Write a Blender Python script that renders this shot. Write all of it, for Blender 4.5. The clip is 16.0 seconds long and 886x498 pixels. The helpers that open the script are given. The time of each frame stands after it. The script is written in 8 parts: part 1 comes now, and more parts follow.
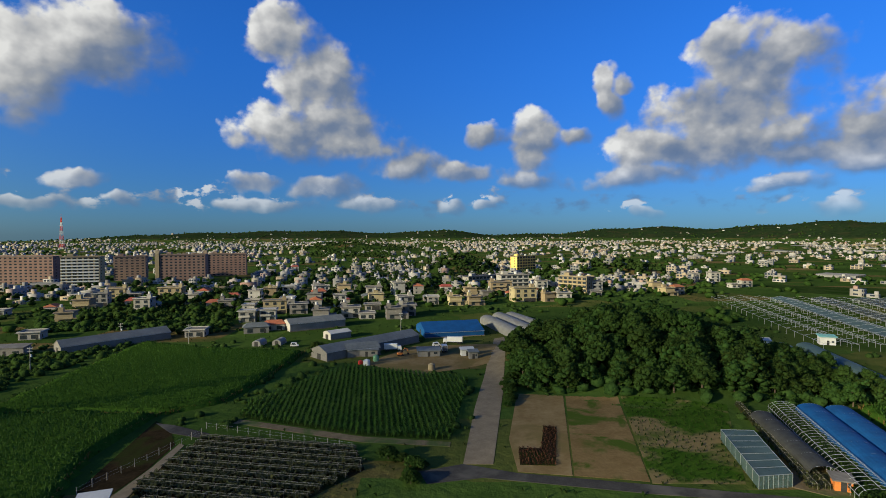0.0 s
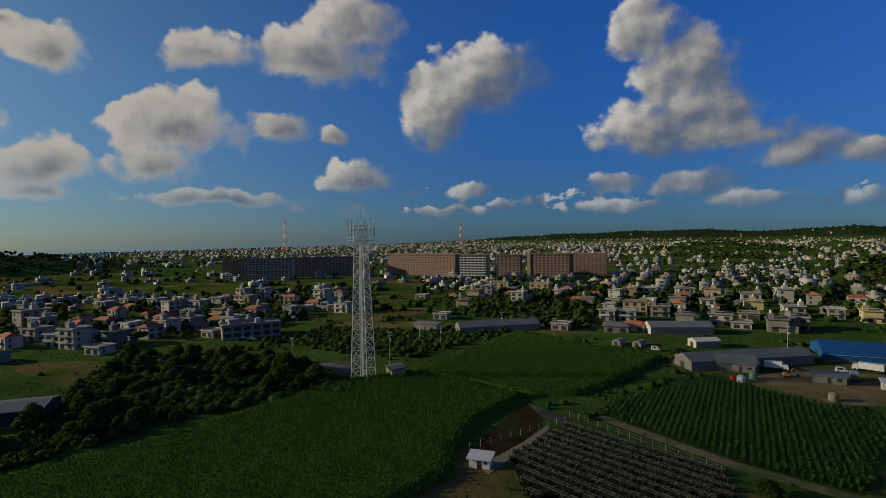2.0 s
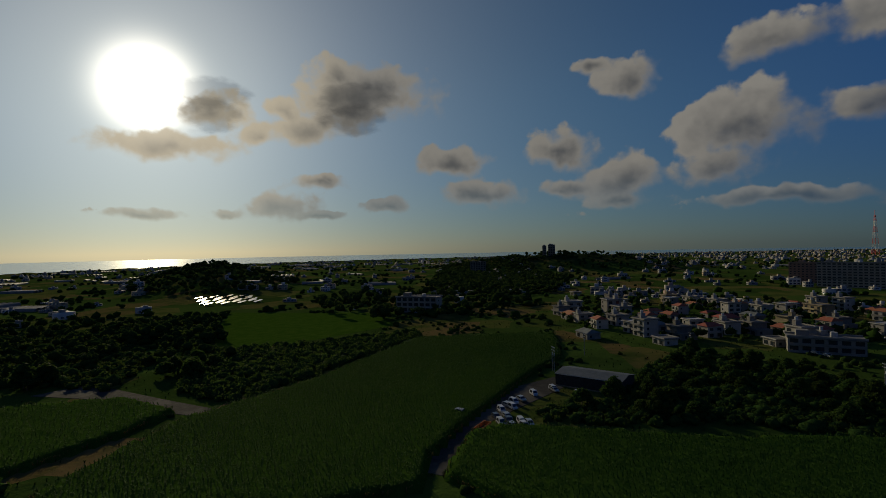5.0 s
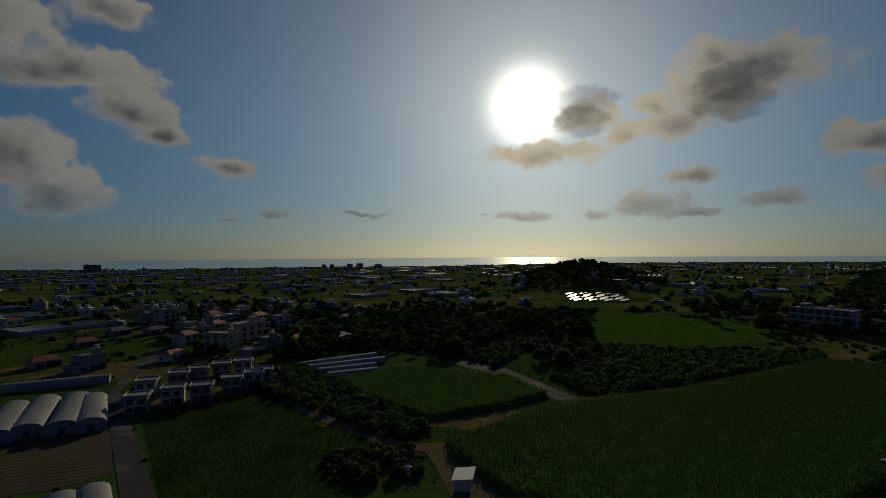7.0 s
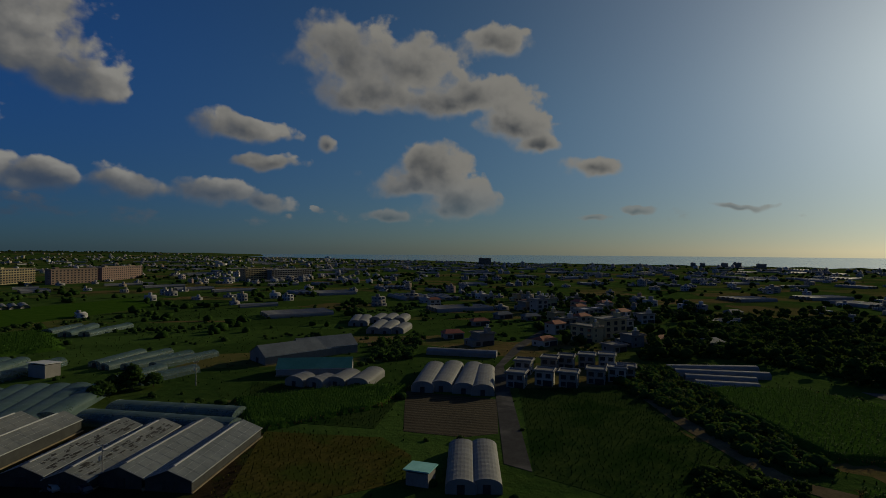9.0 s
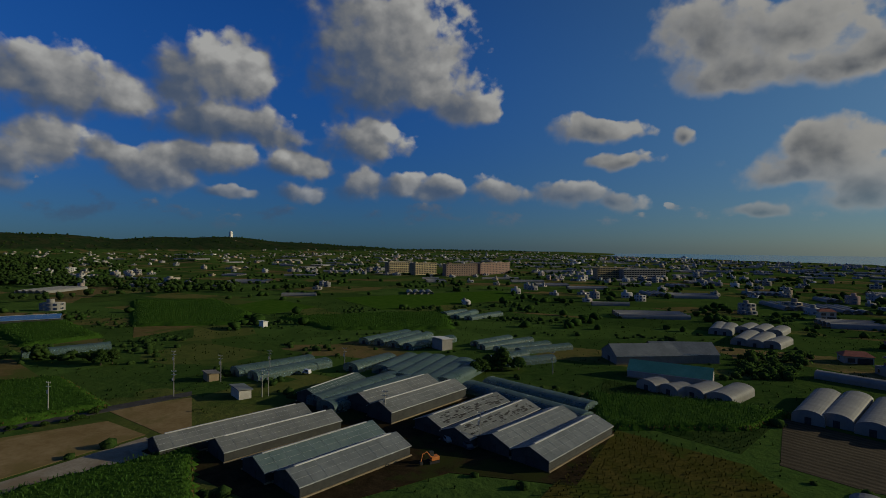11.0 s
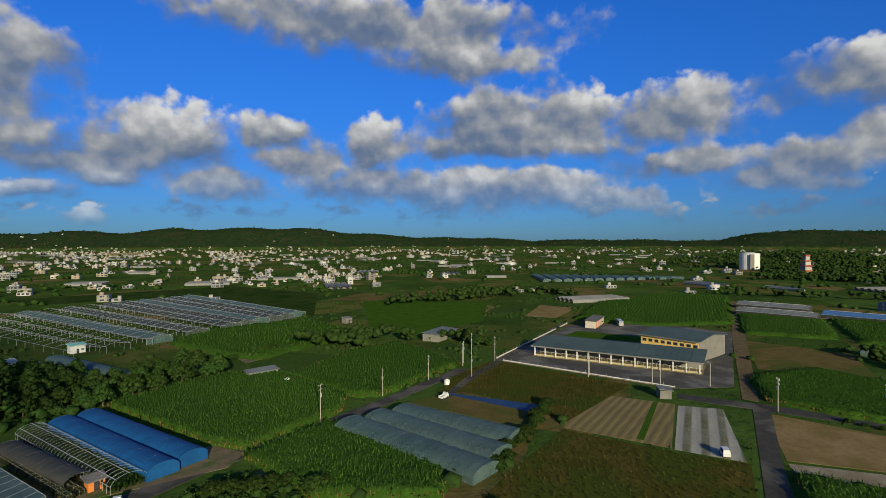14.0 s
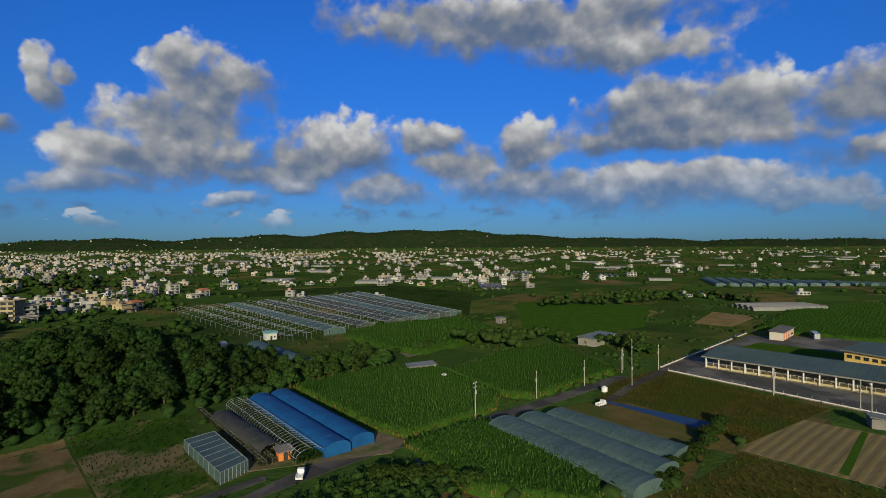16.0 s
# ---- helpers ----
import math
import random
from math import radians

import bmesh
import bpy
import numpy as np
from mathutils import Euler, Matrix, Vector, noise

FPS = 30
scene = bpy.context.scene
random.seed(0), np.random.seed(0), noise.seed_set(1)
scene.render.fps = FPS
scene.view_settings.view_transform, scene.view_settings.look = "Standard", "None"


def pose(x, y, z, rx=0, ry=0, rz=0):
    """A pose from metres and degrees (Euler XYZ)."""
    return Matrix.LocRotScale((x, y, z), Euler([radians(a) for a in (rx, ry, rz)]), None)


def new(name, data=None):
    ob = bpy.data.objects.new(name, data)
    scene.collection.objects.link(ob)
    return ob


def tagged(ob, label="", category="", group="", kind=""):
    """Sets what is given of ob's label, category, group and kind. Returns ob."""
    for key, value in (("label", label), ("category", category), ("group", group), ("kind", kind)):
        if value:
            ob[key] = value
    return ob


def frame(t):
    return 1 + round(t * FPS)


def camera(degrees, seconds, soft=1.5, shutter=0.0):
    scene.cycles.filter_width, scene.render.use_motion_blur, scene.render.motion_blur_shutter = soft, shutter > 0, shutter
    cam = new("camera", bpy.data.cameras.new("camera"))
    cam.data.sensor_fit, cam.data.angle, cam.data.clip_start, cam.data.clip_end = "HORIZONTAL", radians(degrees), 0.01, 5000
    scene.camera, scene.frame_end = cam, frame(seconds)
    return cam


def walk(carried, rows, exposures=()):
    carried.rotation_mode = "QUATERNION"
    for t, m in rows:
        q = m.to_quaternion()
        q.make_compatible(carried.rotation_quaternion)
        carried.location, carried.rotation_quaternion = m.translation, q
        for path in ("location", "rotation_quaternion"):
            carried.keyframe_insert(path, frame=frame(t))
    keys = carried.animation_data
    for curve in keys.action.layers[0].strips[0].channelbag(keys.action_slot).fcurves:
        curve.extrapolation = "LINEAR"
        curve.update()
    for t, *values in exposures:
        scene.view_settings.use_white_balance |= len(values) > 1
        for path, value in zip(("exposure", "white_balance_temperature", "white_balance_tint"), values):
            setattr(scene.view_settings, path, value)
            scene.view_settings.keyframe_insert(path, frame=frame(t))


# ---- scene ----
# ---- camera: turns where it hovers, 50 m up ----
cam = camera(81.0, 16.0, soft=0.7)
PATH = [
    (0, pose(0, 0, 50, 88.36, 0.14, -0.02)),
    (0.5, pose(0, 0, 50, 88.44, 0.34, 9.36)),
    (1, pose(0, 0, 50, 88.48, 0.65, 19.79)),
    (1.5, pose(0, 0, 50, 88.61, 0.86, 29.14)),
    (2, pose(0, 0, 50, 88.73, 0.95, 38.25)),
    (2.5, pose(0, 0, 50, 88.88, 1.08, 47.84)),
    (3, pose(0, 0, 50, 89.08, 1.27, 57.27)),
    (3.5, pose(0, 0, 50, 89.22, 1.29, 67.48)),
    (4, pose(0, 0, 50, 89.47, 1.41, 77.11)),
    (4.2, pose(0, 0, 50, 89.58, 1.39, 80.56)),
    (6.5, pose(0, 0, 50, 90.30, 0.50, 124.18)),
    (7, pose(0, 0, 50, 90.40, 0.41, 133.96)),
    (7.5, pose(0, 0, 50, 90.37, 0.17, 143.64)),
    (8, pose(0, 0, 50, 90.42, -0.03, 153.66)),
    (8.2, pose(0, 0, 50, 90.38, -0.09, 157.70)),
    (10.5, pose(0, 0, 50, 89.89, -0.38, -160.16)),
    (11, pose(0, 0, 50, 89.78, -0.41, -149.90)),
    (11.5, pose(0, 0, 50, 89.66, -0.47, -137.68)),
    (12, pose(0, 0, 50, 89.52, -0.38, -124.03)),
    (12.5, pose(0, 0, 50, 89.43, -0.37, -110.65)),
    (13, pose(0, 0, 50, 89.35, -0.28, -98.38)),
    (13.5, pose(0, 0, 50, 89.25, -0.18, -85.85)),
    (14, pose(0, 0, 50, 89.27, 0.10, -71.97)),
    (14.5, pose(0, 0, 50, 89.34, 0.22, -61.06)),
    (15, pose(0, 0, 50, 89.40, 0.25, -57.47)),
    (15.5, pose(0, 0, 50, 89.43, 0.32, -56.11)),
    (16, pose(0, 0, 50, 89.44, 0.37, -55.14)),
]
walk(cam, PATH, exposures=[
    (0.0, 0.55, 6350, 10), (1.0, 0.24, 6450, 10), (2.0, -0.12, 6750, 11), (3.0, -0.60, 6850, 11), (4.0, -0.95, 6850, 12),
    (6.5, -1.3, 6800, 9), (8.2, -1.3, 6700, 9), (10.5, -0.75, 6500, 10), (11.5, -0.45, 6250, 10), (12.0, -0.17, 6200, 10),
    (12.5, 0.18, 6200, 10), (13.0, 0.34, 6300, 10), (16.0, 0.18, 6350, 10)])

# ---- sun and sky ----
SUN_AZ, SUN_EL = radians(124.46), radians(15.6)
SUN_DIR = Vector((-math.sin(SUN_AZ) * math.cos(SUN_EL), math.cos(SUN_AZ) * math.cos(SUN_EL), math.sin(SUN_EL)))
sun_data = bpy.data.lights.new("sun", "SUN")
sun_data.energy, sun_data.angle, sun_data.color = 5.0, radians(0.53), (1.0, 0.87, 0.56)
sun_lamp = new("sun", sun_data)
sun_lamp.rotation_euler = SUN_DIR.to_track_quat("Z", "Y").to_euler()

world = bpy.data.worlds.new("sky")
scene.world = world
world.use_nodes = True
WN = world.node_tree


class Graph:
    """A short way to write node trees."""

    def __init__(self, tree):
        self.tree = tree
        tree.nodes.clear()

    def add(self, kind, inputs=(), **props):
        node = self.tree.nodes.new(kind)
        for k, v in props.items():
            setattr(node, k, v)
        for k, v in (inputs.items() if isinstance(inputs, dict) else enumerate(inputs)):
            if v is None:
                continue
            sock = node.inputs[k]
            if hasattr(v, "default_value") or hasattr(v, "is_linked"):
                self.tree.links.new(v, sock)
            else:
                sock.default_value = v
        return node.outputs[0]

    def math(self, op, a, b=None, c=None, clamp=False):
        return self.add("ShaderNodeMath", [a, b, c], operation=op, use_clamp=clamp)

    def vec(self, op, a, b=None, c=None):
        node = self.tree.nodes.new("ShaderNodeVectorMath")
        node.operation = op
        for k, v in enumerate((a, b, c)):
            if v is None:
                continue
            if hasattr(v, "is_linked"):
                self.tree.links.new(v, node.inputs[k])
            else:
                node.inputs[k].default_value = v
        return node.outputs["Value"] if op in ("LENGTH", "DOT_PRODUCT", "DISTANCE") else node.outputs[0]

    def noise(self, at, scale, detail=4.0, rough=0.55, dist=0.0):
        return self.add("ShaderNodeTexNoise", {"Vector": at, "Scale": scale, "Detail": detail, "Roughness": rough, "Distortion": dist})

    def mix(self, fac, a, b, blend="MIX"):
        node = self.tree.nodes.new("ShaderNodeMix")
        node.data_type, node.blend_type = "RGBA", blend
        for k, v in ((0, fac), (6, a), (7, b)):
            if hasattr(v, "is_linked"):
                self.tree.links.new(v, node.inputs[k])
            else:
                node.inputs[k].default_value = v if k == 0 else (*v, 1)[:4]
        return node.outputs[2]

    def ramp(self, fac, stops):
        node = self.tree.nodes.new("ShaderNodeValToRGB")
        self.tree.links.new(fac, node.inputs[0])
        el = node.color_ramp.elements
        while len(el) < len(stops):
            el.new(0.5)
        for e, (p, c) in zip(el, stops):
            e.position, e.color = p, (*c, 1) if isinstance(c, tuple) else (c, c, c, 1)
        return node.outputs[0]

    def step(self, v, lo, hi):
        return self.add("ShaderNodeMapRange", {0: v, 1: lo, 2: hi, 3: 0.0, 4: 1.0}, interpolation_type="SMOOTHSTEP")


# the clouds: soft ellipses (azimuth, elevation, half width, half height in degrees), broken up by noise
CLOUDS = []


def cloud(az, el, w, h):
    grown = 1.05 if -122 < az < -36 else 1.0
    w, h = w * 1.12 * grown, h * 1.2 * grown
    CLOUDS.append((az, el, w, h))
    if abs(az) > 165:
        CLOUDS.append((az - math.copysign(360, az), el, w, h))


cloud(34.6, 16.3, 5.8, 2.9)
cloud(38.5, 13.4, 2.9, 3.3)
cloud(31.9, 18.2, 3.8, 1.9)
cloud(16.8, 20.0, 3.1, 2.3)
cloud(13.4, 15.9, 4.1, 3.0)
cloud(16.8, 10.7, 3.7, 2.5)
cloud(11.0, 11.5, 4.1, 3.4)
cloud(8.7, 9.5, 4.2, 1.5)
cloud(3.9, 7.5, 3.3, 1.9)
cloud(-2.8, 6.6, 3.6, 0.9)
cloud(-10.1, 9.7, 2.1, 2.9)
cloud(-9.5, 5.7, 3.0, 0.9)
cloud(-4.7, 10.7, 1.8, 1.1)
cloud(-14.5, 9.9, 1.2, 0.9)
cloud(-17.9, 14.2, 1.2, 2.1)
cloud(-19.8, 14.9, 1.1, 0.8)
cloud(-28.2, 17.6, 2.1, 1.7)
cloud(-30.9, 15.8, 5.0, 2.7)
cloud(-29.2, 11.9, 6.1, 2.8)
cloud(-30.6, 8.7, 6.4, 2.2)
cloud(-23.1, 8.3, 5.0, 1.9)
cloud(-20.9, 5.9, 4.4, 1.1)
cloud(-34.3, 7.1, 2.7, 1.2)
cloud(-40.3, 8.8, 2.4, 1.9)
cloud(-39.5, 6.1, 2.4, 0.9)
cloud(35.1, 4.9, 1.8, 0.7)
cloud(38.5, 3.0, 1.7, 0.5)
cloud(31.7, 3.0, 1.6, 0.6)
cloud(19.6, 5.5, 2.2, 0.9)
cloud(13.4, 4.7, 4.1, 1.1)
cloud(18.0, 3.1, 3.9, 0.7)
cloud(7.5, 3.2, 3.0, 0.7)
cloud(-1.0, 2.9, 1.2, 0.7)
cloud(-4.7, 2.9, 1.1, 0.5)
cloud(-33.0, 4.6, 2.8, 0.7)
cloud(-37.4, 2.4, 2.1, 0.6)
cloud(-21.5, 2.0, 1.6, 0.5)
cloud(62.3, 18.3, 3.5, 1.5)
cloud(50.8, 18.7, 5.4, 2.8)
cloud(47.4, 21.8, 3.9, 2.3)
cloud(65.5, 10.7, 4.6, 2.4)
cloud(67.6, 7.4, 2.9, 1.5)
cloud(55.6, 11.5, 2.8, 1.3)
cloud(49.8, 11.0, 1.4, 0.8)
cloud(47.6, 6.3, 3.3, 1.5)
cloud(34.8, 5.1, 1.5, 0.8)
cloud(61.5, 4.3, 7.0, 0.7)
cloud(103.3, 16.1, 6.2, 2.4)
cloud(105.9, 18.0, 2.5, 1.8)
cloud(107.1, 13.2, 2.4, 1.6)
cloud(93.9, 9.5, 3.1, 1.4)
cloud(81.9, 10.2, 2.9, 1.8)
cloud(75.2, 17.1, 2.1, 1.7)
cloud(78.5, 18.6, 1.8, 0.7)
cloud(90.9, 5.8, 4.2, 1.3)
cloud(101.2, 4.8, 2.3, 0.8)
cloud(76.1, 6.7, 3.3, 2.1)
cloud(81.4, 6.1, 2.3, 0.9)
cloud(64.4, 11.3, 4.3, 2.3)
cloud(66.3, 7.5, 3.0, 1.3)
cloud(107.6, 7.5, 1.4, 0.6)
cloud(107.3, 3.7, 1.6, 0.4)
cloud(76.1, 4.3, 2.7, 0.8)
cloud(170.2, 16.5, 5.3, 2.1)
cloud(165.1, 13.7, 3.3, 1.8)
cloud(162.1, 11.4, 2.0, 0.8)
cloud(167.1, 21.6, 2.8, 1.3)
cloud(173.4, 8.9, 2.5, 2.6)
cloud(170.9, 5.4, 3.4, 1.8)
cloud(156.4, 8.5, 2.4, 1.0)
cloud(152.6, 4.5, 1.4, 0.4)
cloud(156.9, 3.5, 1.1, 0.3)
cloud(142.7, 4.4, 1.8, 0.3)
cloud(124.8, 3.7, 2.7, 0.5)
cloud(118.0, 4.2, 1.7, 0.5)
cloud(111.9, 4.7, 3.2, 1.4)
cloud(108.2, 3.7, 2.6, 0.5)
cloud(118.5, 14.0, 2.4, 1.6)
cloud(122.6, 10.5, 4.7, 1.2)
cloud(114.5, 11.8, 1.7, 1.0)
cloud(108.7, 7.2, 2.6, 0.7)
cloud(102.9, 17.4, 5.0, 1.6)
cloud(105.0, 14.6, 4.0, 1.4)
cloud(109.6, 12.5, 3.2, 1.4)
cloud(111.7, 14.8, 1.5, 1.3)
cloud(-142.8, 21.3, 7.0, 4.8)
cloud(-144.0, 17.0, 7.6, 2.5)
cloud(-152.0, 14.8, 3.4, 1.8)
cloud(-125.6, 16.7, 4.7, 2.6)
cloud(-127.3, 12.3, 5.9, 1.7)
cloud(-123.1, 15.4, 2.5, 2.3)
cloud(-112.8, 14.0, 5.6, 1.9)
cloud(-141.1, 11.1, 3.6, 1.9)
cloud(-131.7, 11.3, 3.4, 1.2)
cloud(-112.0, 9.0, 2.1, 1.4)
cloud(-120.7, 6.9, 3.4, 1.9)
cloud(-117.3, 8.5, 1.9, 1.1)
cloud(-126.9, 5.4, 1.9, 0.7)
cloud(-140.5, 6.4, 2.4, 1.7)
cloud(-134.1, 5.6, 2.3, 1.1)
cloud(-145.0, 6.8, 2.1, 1.3)
cloud(-149.6, 6.2, 2.4, 1.1)
cloud(-156.0, 5.9, 2.7, 1.2)
cloud(-164.0, 5.6, 3.5, 1.1)
cloud(-168.6, 4.9, 2.2, 1.0)
cloud(-166.3, 12.2, 4.0, 1.0)
cloud(-168.6, 9.2, 2.5, 0.7)
cloud(-174.8, 10.8, 0.9, 0.8)
cloud(-177.2, 19.7, 4.6, 3.2)
cloud(177.0, 19.4, 5.6, 2.6)
cloud(-179.1, 16.5, 5.4, 1.8)
cloud(172.6, 15.8, 3.4, 1.7)
cloud(174.8, 9.8, 2.2, 1.8)
cloud(176.2, 7.3, 4.1, 1.3)
cloud(171.8, 4.8, 3.3, 1.3)
cloud(178.5, 3.8, 3.3, 0.6)
cloud(-76.2, 12.6, 4.7, 2.7)
cloud(-84.9, 13.1, 4.6, 2.9)
cloud(-79.5, 10.2, 9.0, 1.3)
cloud(-96.5, 12.6, 5.2, 2.4)
cloud(-78.2, 5.7, 9.3, 1.9)
cloud(-72.0, 4.8, 2.9, 1.8)
cloud(-97.1, 8.0, 4.7, 1.3)
cloud(-105.5, 6.1, 4.2, 1.3)
cloud(-112.1, 13.9, 6.7, 2.1)
cloud(-112.2, 8.6, 2.7, 1.5)
cloud(-73.8, 19.2, 7.4, 1.6)
cloud(-44.2, 10.0, 4.5, 2.9)
cloud(-40.3, 7.5, 3.3, 1.5)
cloud(-53.0, 11.4, 3.0, 1.6)
cloud(-48.8, 6.0, 4.7, 1.4)
cloud(-64.6, 22.4, 15.0, 2.4)
cloud(-71.8, 19.7, 5.3, 1.7)
cloud(-65.1, 10.2, 3.6, 2.2)
cloud(-57.2, 8.5, 4.3, 1.6)
cloud(-68.1, 6.0, 10.2, 1.8)
cloud(-76.4, 13.3, 4.9, 2.0)

cloud(-90.0, 4.4, 6.0, 1.3)
cloud(-108.0, 7.5, 4.0, 1.4)
cloud(-126.0, 8.6, 4.0, 1.3)
cloud(-134.0, 8.4, 3.4, 1.2)


BILLOW = (1.0, 1.0, 1.15)


def cloud_field():
    """A node group: from (azimuth, elevation) in degrees to the depth inside the clouds."""
    tree = bpy.data.node_groups.new("cloud_field", "ShaderNodeTree")
    tree.interface.new_socket("At", in_out="INPUT", socket_type="NodeSocketVector")
    tree.interface.new_socket("Way", in_out="INPUT", socket_type="NodeSocketVector")
    tree.interface.new_socket("Depth", in_out="OUTPUT", socket_type="NodeSocketFloat")
    tree.interface.new_socket("Rise", in_out="OUTPUT", socket_type="NodeSocketFloat")
    gr = Graph(tree)
    start, ball = tree.nodes.new("NodeGroupInput").outputs[:2]
    gr.noise(ball, 0.2, 3.0, 0.55)
    warp = gr.vec("MULTIPLY_ADD", gr.tree.nodes[-1].outputs["Color"], (4.4, 2.8, 0.0), (-2.2, -1.4, 0.0))
    at = gr.vec("ADD", start, warp)
    near, rise, total = None, None, None
    for az, el, w, h in CLOUDS:
        spot = gr.vec("MULTIPLY_ADD", at, (1 / w, 1 / h, 0.0), (-az / w, -(el - 0.12 * h) / h, 0.0))
        # flatter underneath than on top
        d = gr.vec("LENGTH", gr.vec("MAXIMUM", spot, gr.vec("MULTIPLY", spot, (1.0, -1.35, 0.0))))
        near = d if near is None else gr.math("SMOOTH_MIN", near, d, 0.45)
        share = gr.math("POWER", 0.02, d)
        up = gr.math("MULTIPLY", share, gr.vec("DOT_PRODUCT", spot, (0.75 * math.sin(SUN_AZ - radians(az)), 0.8, 0.0)))
        rise = up if rise is None else gr.math("ADD", rise, up)
        total = share if total is None else gr.math("ADD", total, share)
    rise = gr.math("DIVIDE", rise, gr.math("MAXIMUM", total, 1e-9))
    n1 = gr.noise(gr.vec("MULTIPLY", ball, BILLOW), 0.25, 7.0, 0.53)
    n2 = gr.add("ShaderNodeTexVoronoi", {"Vector": gr.vec("ADD", ball, gr.vec("MULTIPLY", warp, (0.6, 0.6, 0))), "Scale": 0.42, "Detail": 2.2, "Roughness": 0.55, "Smoothness": 0.6}, feature="SMOOTH_F1")
    depth = gr.math("SUBTRACT", 1.46, near)
    depth = gr.math("ADD", depth, gr.math("MULTIPLY_ADD", n1, 1.7, -0.85))
    depth = gr.math("ADD", depth, gr.math("MULTIPLY_ADD", n2, -0.45, 0.16))
    end = tree.nodes.new("NodeGroupOutput")
    tree.links.new(depth, end.inputs[0])
    tree.links.new(rise, end.inputs[1])
    return tree


def sky():
    gr = Graph(WN)
    way = gr.add("ShaderNodeTexCoord")
    way = WN.nodes[-1].outputs["Generated"]
    xyz = WN.nodes.new("ShaderNodeSeparateXYZ")
    WN.links.new(way, xyz.inputs[0])
    x, y, z = xyz.outputs
    az = gr.math("MULTIPLY", gr.math("ARCTAN2", gr.math("MULTIPLY", x, -1.0), y), 57.29578)
    el = gr.math("MULTIPLY", gr.math("ARCSINE", z), 57.29578)
    at = gr.add("ShaderNodeCombineXYZ", [az, el, 0.0])
    air = WN.nodes.new("ShaderNodeTexSky")
    air.sky_type, air.sun_disc = "NISHITA", False
    air.sun_elevation, air.sun_rotation = SUN_EL, -SUN_AZ
    air.air_density, air.dust_density, air.ozone_density, air.altitude = 1.0, 0.3, 3.0, 60
    away = gr.vec("DOT_PRODUCT", way, tuple(SUN_DIR))
    damp = gr.mix(gr.step(el, -2.0, 24.0), (0.21, 0.46, 0.92), (0.20, 0.76, 1.66))
    damp = gr.mix(gr.step(away, -0.15, 0.90), damp, gr.mix(gr.step(el, 0.0, 18.0), (0.44, 0.60, 0.80), (0.62, 0.86, 0.96)))
    damp = gr.mix(gr.step(away, -0.5, 0.7), gr.mix(1.0, damp, (0.90, 0.89, 0.92), "MULTIPLY"), damp)
    blue = gr.mix(1.0, air.outputs[0], damp, "MULTIPLY")
    ball = gr.vec("MULTIPLY", way, (57.3, 57.3, 57.3))
    group = WN.nodes.new("ShaderNodeGroup")
    group.node_tree = cloud_field()
    WN.links.new(at, group.inputs[0])
    WN.links.new(ball, group.inputs[1])
    here, rise = group.outputs
    # rows of small clouds low over the horizon
    row = gr.noise(gr.vec("MULTIPLY", ball, (1.0, 1.0, 1.7)), 0.34, 6.0, 0.55)
    row = gr.math("MULTIPLY_ADD", row, 5.0, -2.5)
    row = gr.math("SUBTRACT", row, gr.math("MULTIPLY", gr.math("ABSOLUTE", gr.math("SUBTRACT", el, 3.3)), 0.36))
    row = gr.math("SUBTRACT", row, gr.math("MULTIPLY", gr.step(away, 0.1, 0.75), 0.7))
    deep = gr.math("MAXIMUM", here, row)
    # light on the billows: what falls off towards the sun is lit
    side = tuple(0.8 * c for c in SUN_DIR[:2]) + (0.9,)
    fine = gr.vec("MULTIPLY", ball, BILLOW)
    relief = gr.math("SUBTRACT", gr.noise(fine, 0.23, 4.0, 0.45), gr.noise(gr.vec("ADD", fine, side), 0.23, 4.0, 0.45))
    back = gr.step(away, -0.1, 0.9)
    thick = gr.step(here, 0.2, 1.5)
    lit = gr.math("MULTIPLY_ADD", rise, 0.5, 0.44)
    lit = gr.math("ADD", lit, gr.math("MULTIPLY", relief, 1.75))
    lit = gr.math("ADD", lit, gr.math("MULTIPLY", gr.step(row, -0.1, 0.5), gr.math("MULTIPLY", gr.step(el, 2.2, 4.6), 0.15)), clamp=True)
    # crisp where the light falls, ragged and thin in the shade
    edge = gr.math("SUBTRACT", gr.math("MULTIPLY_ADD", lit, -0.82, 0.98), gr.math("MULTIPLY", back, 0.06))
    cover = gr.add("ShaderNodeMapRange", {0: deep, 1: -0.15, 2: edge, 3: 0.0, 4: 0.95}, interpolation_type="SMOOTHSTEP")
    cover = gr.math("MULTIPLY", cover, gr.step(el, 0.8, 3.2))
    front_col = gr.ramp(lit, [(0.0, (0.9, 1.4, 2.35)), (0.3, (1.5, 1.9, 2.6)), (0.58, (3.1, 3.2, 3.25)), (0.8, (5.0, 4.95, 4.7)), (1.0, (7.2, 7.1, 6.6))])
    back_col = gr.mix(thick, (6.0, 5.8, 5.3), (0.95, 1.08, 1.28))
    back_col = gr.mix(gr.math("MULTIPLY", lit, 0.5), back_col, (5.6, 5.4, 4.8))
    back_col = gr.mix(gr.math("MULTIPLY", gr.step(away, 0.93, 0.995), gr.math("MULTIPLY_ADD", thick, -0.45, 0.9)), back_col, (13.0, 11.5, 8.5))
    col = gr.mix(back, front_col, back_col)
    # far clouds sink into the air
    col = gr.mix(gr.math("MULTIPLY_ADD", gr.step(el, 1.5, 9.0), -0.5, 0.5), col, blue)
    both = gr.mix(cover, blue, col)
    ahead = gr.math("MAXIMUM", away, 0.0)
